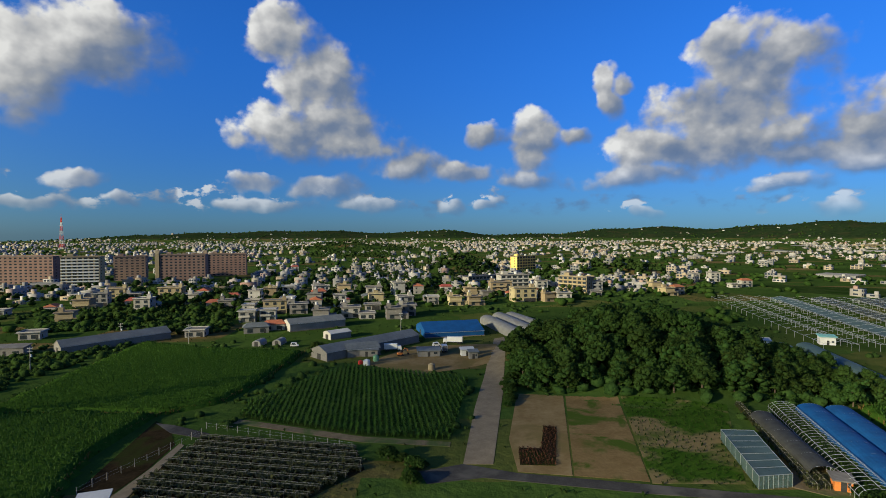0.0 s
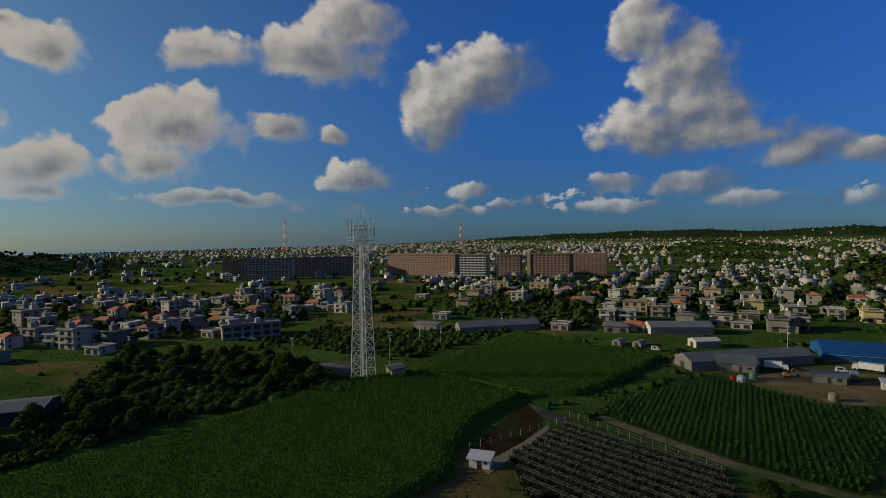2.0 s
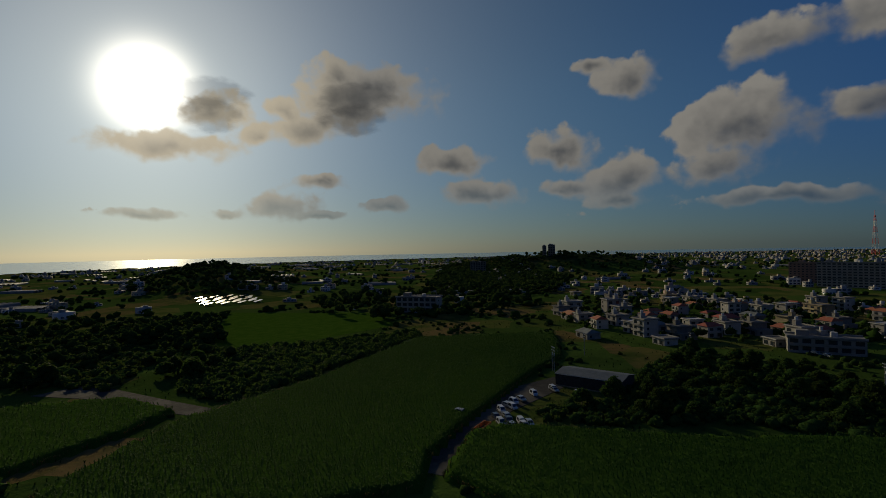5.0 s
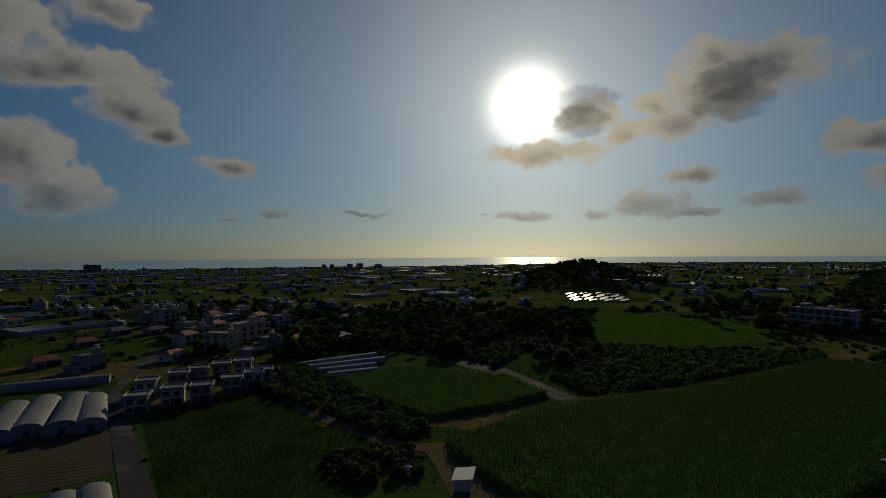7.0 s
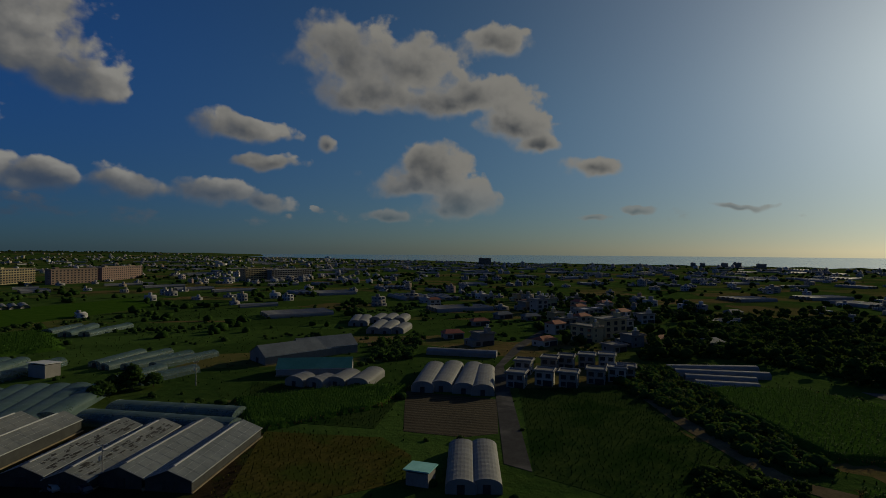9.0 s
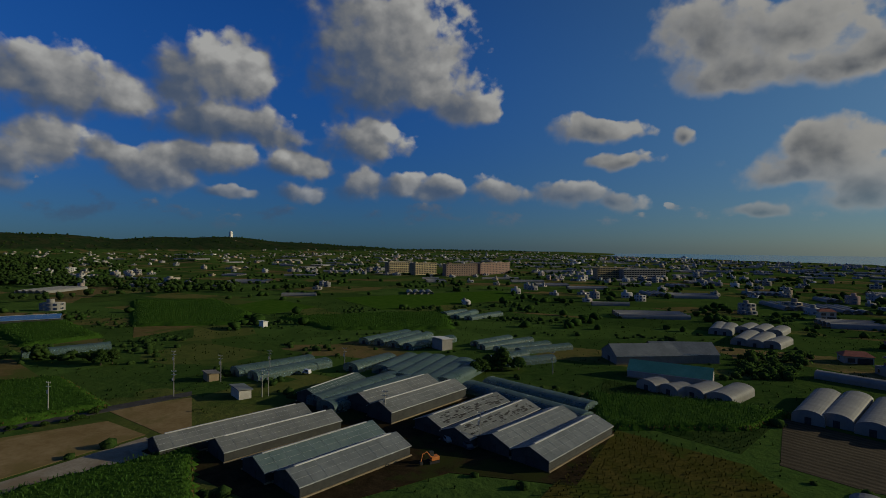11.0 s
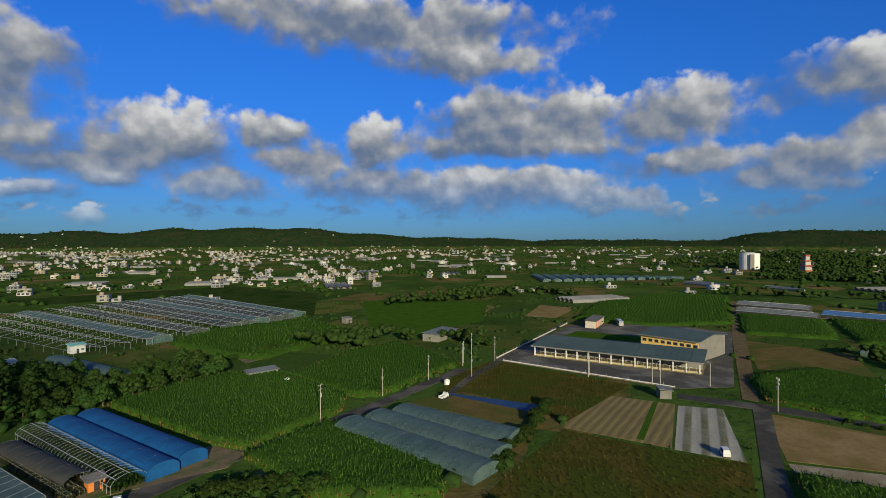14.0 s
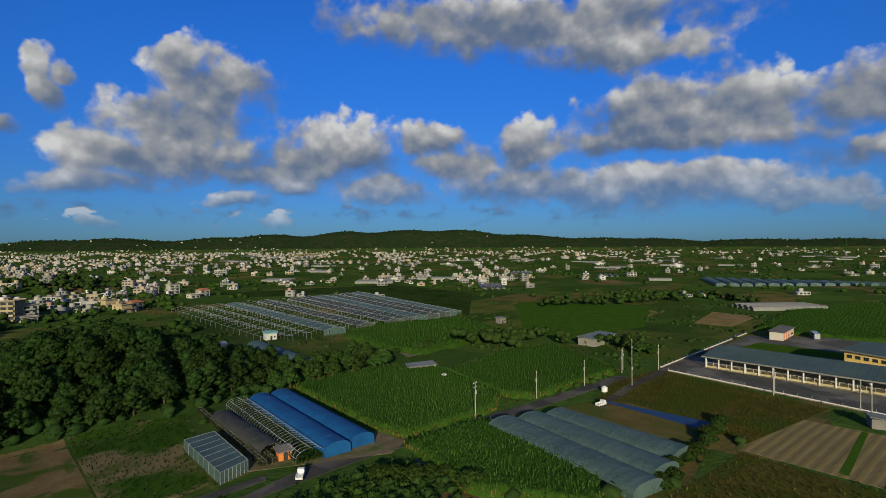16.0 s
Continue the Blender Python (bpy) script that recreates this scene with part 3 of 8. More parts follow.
def grass_field(pts, mat):
    """A grassy piece of ground; near ones carry tufts."""
    ob = bare_field(pts, mat)
    p = np.array(pts)
    if np.hypot(*p.mean(0)) < 235 and mat is not LAWN:
        rng = np.random.default_rng(len(KEEP_OUT))
        x, y = scatter(pts, 1.6, rng, 0.5)
        v, q = blades(x, y, height(x, y) + 0.02, 0.7, 4, rng, 0.5, 0.14)
        blade = MEADOW if mat is PATCHY else mat
        tufts = part("grass_tufts", raw_mesh("grass_tufts", v, q, blade), blade, ob)
        tufts["kind"] = "stuff"
    return ob


def tarmac(pts):
    return flat_piece("yard", pts, TARMAC, "wide grey tarmac yard with worn markings", "yard")


def inside(x, y, pts):
    """Which of the points lie in the polygon."""
    hit = np.zeros(x.shape, bool)
    for (x0, y0), (x1, y1) in zip(pts, pts[1:] + pts[:1]):
        cross = (y0 > y) != (y1 > y)
        with np.errstate(divide="ignore", invalid="ignore"):
            hit ^= cross & (x < (x1 - x0) * (y - y0) / (y1 - y0) + x0)
    return hit


def scatter(pts, gap, rng, jitter=0.45, turn=0.0, row=None):
    """Jittered grid points inside a polygon; row: the gap along a row, turn: the rows' heading."""
    row = row or gap
    p = np.array(pts)
    c, s = math.cos(radians(turn)), math.sin(radians(turn))
    mid = p.mean(0)
    rad = np.hypot(*(p - mid).T).max()
    u, v = np.meshgrid(np.arange(-rad, rad, gap), np.arange(-rad, rad, row), indexing="ij")
    u = u + rng.uniform(-jitter, jitter, u.shape) * gap
    v = v + rng.uniform(-jitter, jitter, v.shape) * row
    x, y = mid[0] + u * c - v * s, mid[1] + u * s + v * c
    ok = inside(x, y, pts)
    return x[ok], y[ok]


def blades(x, y, z0, size, per, rng, lean=0.5, width=0.12):
    """Bent leaf blades round each point: arrays of corners and quads."""
    n = len(x) * per
    bx, by = np.repeat(x, per), np.repeat(y, per)
    bz = np.repeat(z0, per) + rng.uniform(-0.25, 0.15, n) * size
    an = rng.uniform(0, 2 * np.pi, n)
    ln = size * rng.uniform(0.6, 1.15, n)
    lx, ly = np.cos(an), np.sin(an)
    out = lean * rng.uniform(0.4, 1.3, n) * ln
    w = width * size * rng.uniform(0.7, 1.3, n)
    px, py = -ly * w, lx * w
    a = np.stack([bx - px * .6, by - py * .6, bz], -1)
    b = np.stack([bx + px * .6, by + py * .6, bz], -1)
    c = np.stack([bx + lx * out * .5 + px, by + ly * out * .5 + py, bz + ln * .75], -1)
    d = np.stack([bx + lx * out * .5 - px, by + ly * out * .5 - py, bz + ln * .75], -1)
    e = np.stack([bx + lx * out * 1.15 + px * .15, by + ly * out * 1.15 + py * .15, bz + ln * .72], -1)
    f = np.stack([bx + lx * out * 1.15 - px * .15, by + ly * out * 1.15 - py * .15, bz + ln * .72], -1)
    v = np.stack([a, b, c, d, e, f], 1).reshape(-1, 3)
    k = np.arange(n)[:, None] * 6
    q = np.concatenate([k + np.array([[0, 1, 2, 3]]), k + np.array([[3, 2, 4, 5]])])
    return v, q


FIELD_COUNT = [0]


def cane_field(pts, tall=2.3, turn=None):
    """Standing sugar cane: a bumpy bed with leaf blades over it."""
    FIELD_COUNT[0] += 1
    KEEP_OUT.append(pts)
    rng = np.random.default_rng(FIELD_COUNT[0])
    p = np.array(pts)
    near = np.hypot(*p.T).min()
    far = np.hypot(*p.mean(0))
    gap = 0.97 if near < 150 else (1.4 if near < 230 else 2.2)
    (x0, y0), (x1, y1) = p.min(0), p.max(0)
    step = max(1.6, gap * 1.3)
    gx, gy = np.arange(x0, x1 + step, step), np.arange(y0, y1 + step, step)
    X, Y = np.meshgrid(gx, gy, indexing="ij")
    ok = inside(X, Y, pts)
    Z = height(X, Y) + np.where(ok, tall * 0.74 + rng.uniform(-0.35, 0.25, X.shape), -0.1)
    v = np.stack([X, Y, Z], -1).reshape(-1, 3)
    n = len(gy)
    i, j = np.meshgrid(np.arange(len(gx) - 1), np.arange(n - 1), indexing="ij")
    q = np.stack([i * n + j, (i + 1) * n + j, (i + 1) * n + j + 1, i * n + j + 1], -1).reshape(-1, 4)
    q = q[ok.reshape(-1)[q].any(1)]
    field = tagged(new("cane_field", raw_mesh("cane_bed", v, q, CANE_BED)), "dense green field of standing sugar cane", "crop", kind="stuff")
    heading = turn if turn is not None else math.degrees(math.atan2(*(p[1] - p[0])[::-1]))
    x, y = scatter(pts, gap * 1.1, rng, 0.35, heading, gap)
    v, q = blades(x, y, height(x, y) + tall * 0.66, 0.95 if near < 230 else 1.1, 4 if near < 230 else 3, rng, 0.5, 0.08 if near < 230 else 0.16)
    leaves = part("leaves", raw_mesh("leaves", v, q, CANE), CANE, field)
    leaves["kind"] = "stuff"
    if near < 200:
        ex, ey = [], []
        for (ax, ay), (bx, by) in zip(pts, pts[1:] + pts[:1]):
            u = np.arange(0, 1, 0.8 / max(1.0, math.hypot(bx - ax, by - ay)))
            ex.append(ax + (bx - ax) * u), ey.append(ay + (by - ay) * u)
        x, y = np.concatenate(ex), np.concatenate(ey)
        ok = np.hypot(x, y) < 260
        x, y = x[ok] + rng.uniform(-0.4, 0.4, ok.sum()), y[ok] + rng.uniform(-0.4, 0.4, ok.sum())
        v, q = blades(x, y, height(x, y) + 0.2, 1.25, 4, rng, 0.45, 0.09)
        part("dry_leaves", raw_mesh("dry_leaves", v, q, DRY_LEAF), DRY_LEAF, field, "dry straw-coloured lower leaves")["kind"] = "stuff"
    return field


def row_field(pts):
    """Young cane in clear rows on dark soil."""
    flat_piece("field", pts, MEADOW, "weedy soil between rows of young cane", "field")
    rng = np.random.default_rng(77)
    x, y = scatter(pts, 1.5, rng, 0.16, 8, 0.62)
    v, q = blades(x, y, height(x, y) + 0.3, 1.45, 7, rng, 0.62, 0.06)
    ob = new("young_cane", raw_mesh("young_cane", v, q, CANE))
    return tagged(ob, "young sugar cane planted in straight rows", "crop", kind="stuff")


def vineyard(pts):
    flat_piece("field", pts, EARTH, "dark soil under low trellised crops", "field")


road_piece([(4.3, 111.3), (9.2, 148.8), (14.8, 183.2), (24.4, 246.6), (31.0, 251.3), (19.1, 164.1), (11.4, 114.7), (10.8, 111.2)], CONCRETE)
road_piece([(59.0, 91.4), (76.8, 92.0), (96.1, 88.6), (124.2, 77.7), (150.0, 69.8), (196.4, 58.2), (197.1, 53.0), (145.6, 65.9), (119.6, 73.1), (92.4, 83.4), (73.7, 86.7), (60.7, 88.7)], ASPHALT)
road_piece([(-5.1, 107.8), (4.3, 111.3), (15.5, 107.0), (41.8, 101.7), (69.9, 96.1), (68.3, 93.8), (40.4, 98.1), (8.2, 105.0), (-3.3, 102.4)], ASPHALT)
road_piece([(177.4, -40.5), (130.6, -31.6), (103.5, -26.4), (100.5, -31.5), (130.9, -36.1), (175.8, -45.0)], ASPHALT)
road_piece([(186.0, -20.9), (181.5, -42.7), (162.9, -110.4), (158.1, -107.1), (174.4, -43.6), (179.8, -20.2)], ASPHALT)
road_piece([(494, -96), (491, -100), (260.8, -58.3), (183.8, -43.8), (185.7, -39.5), (299, -59)], DIRT)
road_piece([(160.4, 52.3), (185.8, 51.2), (214.5, 46.9), (328, 29), (326, 26), (213.3, 43.3), (180.8, 48.3), (153.2, 50.0)], ASPHALT)
road_piece([(-115.5, -16.2), (-132.3, -14.9), (-154.3, -11.5), (-183.7, 5.6), (-203.6, 26.8), (-185.6, 25.2), (-159.0, 6.2), (-141.2, -5.8), (-113.4, -10.9)], ASPHALT)
road_piece([(-48.6, -212.7), (-55.0, -219.8), (-35.2, -113.4), (-29.9, -118.4)], ASPHALT)
road_piece([(-54.5, -218.0), (-49.3, -214.2), (-73.1, -266.1), (-125, -349), (-125, -342), (-77.3, -262.1)], ASPHALT)
road_piece([(-94.5, -180.9), (-91.8, -141.3), (-90.8, -105.4), (-95.0, -94.9), (-91.1, -93.0), (-85.9, -101.9), (-85.9, -135.4), (-91.1, -178.7)], DIRT)
road_piece([(-93.4, -99.5), (-98.4, -94.2), (-86.7, -68.3), (-84.2, -63.5), (-76.6, -71.8), (-86.2, -86.2)], DIRT)
road_piece([(-171.5, -163.8), (-188.0, -154.5), (-168.3, -111.0), (-158.5, -87.7), (-150.8, -86.6), (-155.0, -104.5), (-168.7, -141.7)], ASPHALT)
road_piece([(-63.7, 92.1), (-62.6, 110.0), (-63.1, 122.8), (-61.5, 121.7), (-60.5, 108.2), (-60.0, 90.4)], CONCRETE)
road_piece([(-76.2, 136.2), (-70.4, 134.6), (-58.6, 128.8), (-58.7, 125.7), (-68.9, 129.4)], ASPHALT)
bare_field([(23.1, 161.1), (37.0, 158.7), (26.7, 105.8), (15.7, 107.6), (16.0, 125.0)], SAND)
bare_field([(37.7, 158.7), (53.0, 156.2), (41.7, 103.1), (27.1, 105.8)], SAND_GRASS)
grass_field([(53.8, 156.1), (82.2, 148.9), (60.3, 102.0), (41.9, 102.4)], PATCHY)
row_field([(-57.5, 153.3), (-36.7, 195.5), (8.7, 177.2), (1.8, 124.3), (-20.0, 127.4), (-55.8, 140.3)])
vineyard([(-61.7, 101.9), (-59.1, 126.5), (-20.2, 119.6), (-16.7, 108.7), (-30.9, 89.4), (-49.4, 86.9)])
cane_field([(-128, 142), (-136.7, 236.6), (-101.4, 222.8), (-58.6, 216.8), (-61.7, 173.1), (-66, 153), (-79, 141.2), (-100, 143)])
bare_field([(-71.4, 99.3), (-77.1, 137.9), (-71.2, 133.8), (-63.9, 122.1), (-63.0, 109.0), (-64.1, 95.8)], EARTH)
cane_field([(-112, -10.5), (-139.1, -5.4), (-144.5, 4), (-136.1, 58), (-138.8, 116.1), (-128, 140), (-100, 142), (-80, 140), (-80.5, 117), (-74, 97), (-66, 84), (-70, 40)])
cane_field([(-145.2, -91.7), (-192.2, -67.3), (-283.8, -39.9), (-300, 37), (-235.6, 31.3), (-205.0, 15.9), (-144.3, -8.4), (-119.7, -15.7), (-106.3, -15.7), (-84.7, -61.2), (-93.3, -87.5), (-98.4, -94.2)])
grass_field([(-326, -178), (-414, -214), (-401, -93), (-340, -60), (-284, -98), (-257.9, -125.3), (-259.8, -144.0)], LAWN)
cane_field([(-117.6, -173.0), (-150.4, -166.8), (-167.0, -125.9), (-154.8, -99.3), (-134.1, -101.1), (-108.2, -110.4), (-109.3, -144.1)])
grass_field([(-51.4, -182.2), (-93.0, -180.2), (-83.4, -131.4), (-85.9, -101.9), (-61.8, -85.6), (-35.2, -111.8)], MEADOW)
bare_field([(-10.6, -183.4), (-40.3, -169.9), (-33.3, -138.2), (-23.3, -136.6), (-7.7, -142.9)], TILLED)
grass_field([(45.9, -202.4), (0.1, -184.8), (-9.8, -181.2), (0.2, -145.8), (38.0, -158.2)], MEADOW)
grass_field([(29.6, -147.1), (-1.9, -138.8), (-8.7, -125.8), (-7.9, -112.4), (34.8, -97.4), (34.0, -111.0)], DRY)
bare_field([(172.7, -42.2), (155.4, -79.4), (135.7, -78.8), (136.2, -38.1)], SAND)
bare_field([(134.5, -37.6), (134.1, -77.8), (120.6, -77.7), (127.0, -38.4)], PALE)
bare_field([(165.3, -84.4), (156.7, -106.2), (128.9, -87.4), (126.6, -80.8)], SAND)
cane_field([(127.3, -37.0), (116.9, -79.3), (84.2, -57.2), (98.8, -34.2)])
bare_field([(172.2, -19.3), (172.6, -31.6), (132.4, -29.3), (135.5, -14.5)], STRIPS)
bare_field([(178.6, 11.6), (173.3, -18.6), (135.9, -13.9), (142.5, 12.3)], PLOUGHED)
grass_field([(98.1, 23.8), (111.3, 20.7), (140.9, 12.2), (133.9, -13.2), (131.6, -29.9), (112.2, -26.7)], DRY)
grass_field([(187.8, 56.7), (214.3, 47.3), (192.2, -6.3), (147.1, 11.9), (153.1, 19.7), (159.1, 18.2), (163.0, 53.9)], DRY)
bare_field([(156.5, 57.2), (166.3, 47.4), (156.2, 18.6), (139.3, 23.4), (149.8, 60.2)], DRYSOIL)
cane_field([(118.0, 146.0), (139.7, 143.5), (160.0, 136.6), (167.1, 116.6), (149.4, 81.5), (135.6, 76.0), (103.1, 83.7), (103.7, 94.6)])
cane_field([(99.5, 81.1), (125.2, 74.6), (117.4, 38.3), (95.7, 31.2), (87.4, 55.9), (96.7, 74.3)])
cane_field([(164.2, 114.0), (211.7, 112.6), (237.1, 101.2), (203.1, 59.1), (153.8, 71.6), (149.6, 79.6)])
cane_field([(200.6, 207.4), (238, 218), (288, 187), (257.3, 131.6), (185.4, 143.7), (184.3, 155.5)])
grass_field([(399, 201), (426, 99), (322, 78), (256.6, 103.2), (280, 138)], LAWN)
grass_field([(305, 510), (493, 415), (446, 275), (307, 192), (394, 375), (301, 432)], MEADOW)
bare_field([(416, 54), (404, 26), (348, 35), (351, 56)], SAND)
tarmac([(214.7, 43.9), (319, 25), (343, -26), (320, -63), (200.4, -40.2), (191.6, -20.5)])
grass_field([(281.8, 24.8), (301, 18), (290.8, -15.9), (275.1, -13.2)], LAWN)
cane_field([(344, 23), (444, 10), (549, -52), (522, -99), (355, -70), (331, -27)])
cane_field([(416, -86), (392, -128), (312, -108), (318, -68)])
cane_field([(390, -132), (385, -168), (298, -149), (302, -116)])
bare_field([(297, -63), (274.9, -101.1), (224.7, -92.2), (232.2, -54.8)], DRYSOIL)
cane_field([(214.8, -48.3), (235.9, -73.4), (217.9, -95.2), (167.7, -85.6), (175.3, -63.0), (185.2, -46.3)])
cane_field([(468, -261), (418, -305), (315, -259), (274, -220), (322, -179)])
bare_field([(337, -188), (331, -209), (287, -198), (284, -158)], DRYSOIL)
grass_field([(363, -272), (382, -342), (302, -316), (299, -262)], LAWN)
cane_field([(278, -255), (230, -311), (195, -339), (153, -276), (212, -234)])
grass_field([(344, -381), (244, -553), (188, -474), (244, -329)], LAWN)
cane_field([(45.7, -177.0), (4.4, -189.3), (-12.3, -186.3), (-2.0, -166.0), (33.9, -145.5)])
bare_field([(126.0, -72.0), (72.0, -68.0), (56.0, -100.0), (30.0, -108.0), (30.0, -146.0), (60.0, -154.0), (104.0, -160.0), (126.0, -150.0), (124.0, -116.0)], EARTH)
bare_field([(-13.4, 229.7), (24.7, 235.0), (17.3, 196.9), (-8.7, 183.0), (-30.9, 198.9)], SAND)
bare_field([(67.0, 114.6), (81.5, 105.2), (88.5, 96.3), (103.5, 93.8), (102.1, 82.9), (94.2, 81.0), (77.8, 93.6), (66.8, 102.1)], DIRT_FLAT)
bare_field([(163.8, 53.7), (159.8, 19.1), (151.8, 20.1), (161.0, 48.6)], BLUE_SHEET)
grass_field([(173.8, -12.4), (173.7, -13.8), (139.2, -7.8), (139.8, -6.1)], LAWN)
tarmac([(-171.2, 129.1), (-159.6, 143.0), (-145.3, 129.7), (-157.8, 122.8)])
bare_field([(101.7, 82.6), (125.1, 75.8), (124.1, 74.0), (100.1, 80.0)], DIRT_FLAT)
bare_field([(184.7, 153.3), (210.0, 146.3), (202.5, 140.3), (178.4, 144.0)], DIRT_FLAT)
bare_field([(95.5, 74.4), (93.4, 65.6), (89.4, 50.0), (87.4, 52.4), (91.0, 64.9), (93.6, 73.8)], DIRT_FLAT)
bare_field([(-55.3, 139.0), (-19.9, 126.7), (1.8, 123.2), (1.5, 120.6), (-19.4, 123.2), (-55.6, 136.0)], DIRT_FLAT)

def red_crop(pts):
    """A small bed of reddish-brown crop."""
    flat_piece("field", pts, EARTH, "dark bed under reddish-brown crop", "field")
    rng = np.random.default_rng(31)
    x, y = scatter(pts, 0.8, rng, 0.3)
    v, q = blades(x, y, height(x, y) + 0.05, 0.55, 6, rng, 0.8, 0.14)
    tagged(new("red_crop", raw_mesh("red_crop", v, q, RED_LEAF)), "small plot of reddish-brown crop in the sandy field", "crop", kind="stuff")


RED_LEAF = material("red_leaf", (0.050, 0.024, 0.012), (0.130, 0.050, 0.026), 0.6, 0.85, spec=0.05)
red_crop([(16.6, 110.8), (24.2, 110.4), (29.3, 133.0), (26.0, 133.4), (22.8, 119.5), (17.6, 119.8)])

# ---- thin clouds beside the sun, which shade the near fields and the town ----


def cloud_material():
    """Thin vapour: thickest in the middle, ragged and clear at the rim."""
    m = bpy.data.materials.new("cloud_vapour")
    m.use_nodes = True
    gr = Graph(m.node_tree)
    gr.add("ShaderNodeTexCoord")
    spot = m.node_tree.nodes[-1].outputs["Object"]
    rim = gr.vec("LENGTH", gr.vec("MULTIPLY", spot, (1.0, 0.0, 1.0)))
    soft = gr.noise(gr.vec("MULTIPLY", spot, (1.0, 0.3, 1.0)), 1.9, 6.0, 0.55)
    dense = gr.step(gr.math("ADD", gr.math("SUBTRACT", 1.0, rim), gr.math("MULTIPLY_ADD", soft, 1.0, -0.5)), 0.2, 0.6)
    veil = gr.add("ShaderNodeBsdfTransparent", {"Color": gr.mix(dense, (1.0, 1.0, 1.0), (0.66, 0.67, 0.69))})
    m.node_tree.links.new(veil, gr.tree.nodes.new("ShaderNodeOutputMaterial").inputs[0])
    return m


def near_cloud(az, el, wide, high, r, seed):
    """A drifting cloud, its middle at that azimuth and elevation as seen from the eye, r metres off."""
    a = radians(az)
    ball = bmesh.new()
    bmesh.ops.create_icosphere(ball, subdivisions=4, radius=1.0)
    for q in ball.verts:
        q.co *= 1.32 + 0.12 * noise.noise(q.co * 2.2 + Vector((seed, 0, 0))) + 0.05 * noise.noise(q.co * 5.0)
    me = bpy.data.meshes.new("cloud")
    ball.to_mesh(me)
    ball.free()
    me.materials.append(cloud_material())
    me.polygons.foreach_set("use_smooth", np.ones(len(me.polygons), bool))
    ob = new("cloud", me)
    w, h = r * radians(wide), r * radians(high)
    ob.matrix_basis = pose(-r * math.sin(a), r * math.cos(a), 50 + r * math.tan(radians(el)), 0, 0, az) @ Matrix.Diagonal((w, w * 0.6, h, 1))
    return tagged(ob, "thin grey drifting cloud with bright edges beside the sun", "cloud", kind="stuff")


near_cloud(119.0, 14.7, 5.0, 2.9, 1500.0, 3)
near_cloud(104.5, 15.0, 5.6, 2.8, 1600.0, 5)

# ---- more materials ----


def glassy(name, color, rough=0.08, spec=0.6):
    return material(name, tuple(c * 0.8 for c in color), color, 0.5, rough, spec=spec)


def sheet_material(name, dark, light, clear, scale=0.5, rough=0.45, turn=0.0, rib=1.5):
    """Plastic film or shade net: partly see-through, streaked along its ribs."""
    m = bpy.data.materials.new(name)
    m.use_nodes = True
    gr = Graph(m.node_tree)
    spot = gr.add("ShaderNodeNewGeometry")
    n = gr.noise(spot, scale, 5.0, 0.65)
    n2 = gr.noise(spot, scale * 7, 3.0, 0.6)
    fac = gr.math("ADD", gr.math("MULTIPLY_ADD", n, 2.0, -0.7), gr.math("MULTIPLY_ADD", n2, 0.6, -0.3), clamp=True)
    bsdf = m.node_tree.nodes.new("ShaderNodeBsdfPrincipled")
    m.node_tree.links.new(gr.mix(fac, dark, light), bsdf.inputs["Base Color"])
    bsdf.inputs["Roughness"].default_value, bsdf.inputs["Specular IOR Level"].default_value = rough, 0.25
    bump = m.node_tree.nodes.new("ShaderNodeBump")
    bump.inputs["Distance"].default_value = 0.05
    m.node_tree.links.new(n2, bump.inputs["Height"])
    m.node_tree.links.new(bump.outputs[0], bsdf.inputs["Normal"])
    see = gr.add("ShaderNodeBsdfTransparent", {"Color": (0.9, 0.92, 0.92, 1)})
    both = gr.add("ShaderNodeMixShader", [clear, bsdf.outputs[0], see])
    m.node_tree.links.new(both, gr.tree.nodes.new("ShaderNodeOutputMaterial").inputs[0])
    return m


WHITE_WALL = material("white_render", (0.236, 0.227, 0.208), (0.349, 0.339, 0.317), 0.25, 0.9, bump=0.01, per_thing=0.7, fine=9)
CREAM_WALL = material("cream_render", (0.260, 0.212, 0.123), (0.349, 0.293, 0.180), 0.25, 0.9, bump=0.01, per_thing=0.6)
GREY_WALL = material("grey_concrete", (0.138, 0.133, 0.122), (0.214, 0.204, 0.189), 0.3, 0.92, bump=0.02, per_thing=0.3)
PINK_WALL = material("brownish_pink_render", (0.191, 0.128, 0.102), (0.268, 0.184, 0.147), 0.2, 0.9, per_thing=0.15)
YELLOW_WALL = material("yellow_render", (0.62, 0.42, 0.12), (0.78, 0.56, 0.20), 0.3, 0.9)
GATE_WALL = striped("orange_and_white_render", (0.42, 0.40, 0.36), (0.46, 0.17, 0.07), 5.0, -10, wobble=0.0)
ROOF_GREY = material("roof_concrete", (0.095, 0.091, 0.087), (0.200, 0.190, 0.178), 0.2, 0.9, bump=0.02, per_thing=0.4)
ROOF_WHITE = material("roof_paint", (0.385, 0.385, 0.378), (0.504, 0.504, 0.490), 0.25, 0.8, per_thing=0.3)
ROOF_RED = material("red_tile", (0.26, 0.075, 0.04), (0.42, 0.13, 0.07), 0.8, 0.85, bump=0.05, per_thing=0.2)
ROOF_BLUE = material("blue_sheet_roof", (0.04, 0.11, 0.26), (0.07, 0.18, 0.40), 0.3, 0.6)
ROOF_TEAL = material("teal_roof", (0.16, 0.40, 0.36), (0.26, 0.55, 0.50), 0.3, 0.7)
METAL_ROOF = material("weathered_metal_roof", (0.102, 0.115, 0.117), (0.183, 0.200, 0.200), 0.15, 0.7, metal=0.05, spec=0.2)
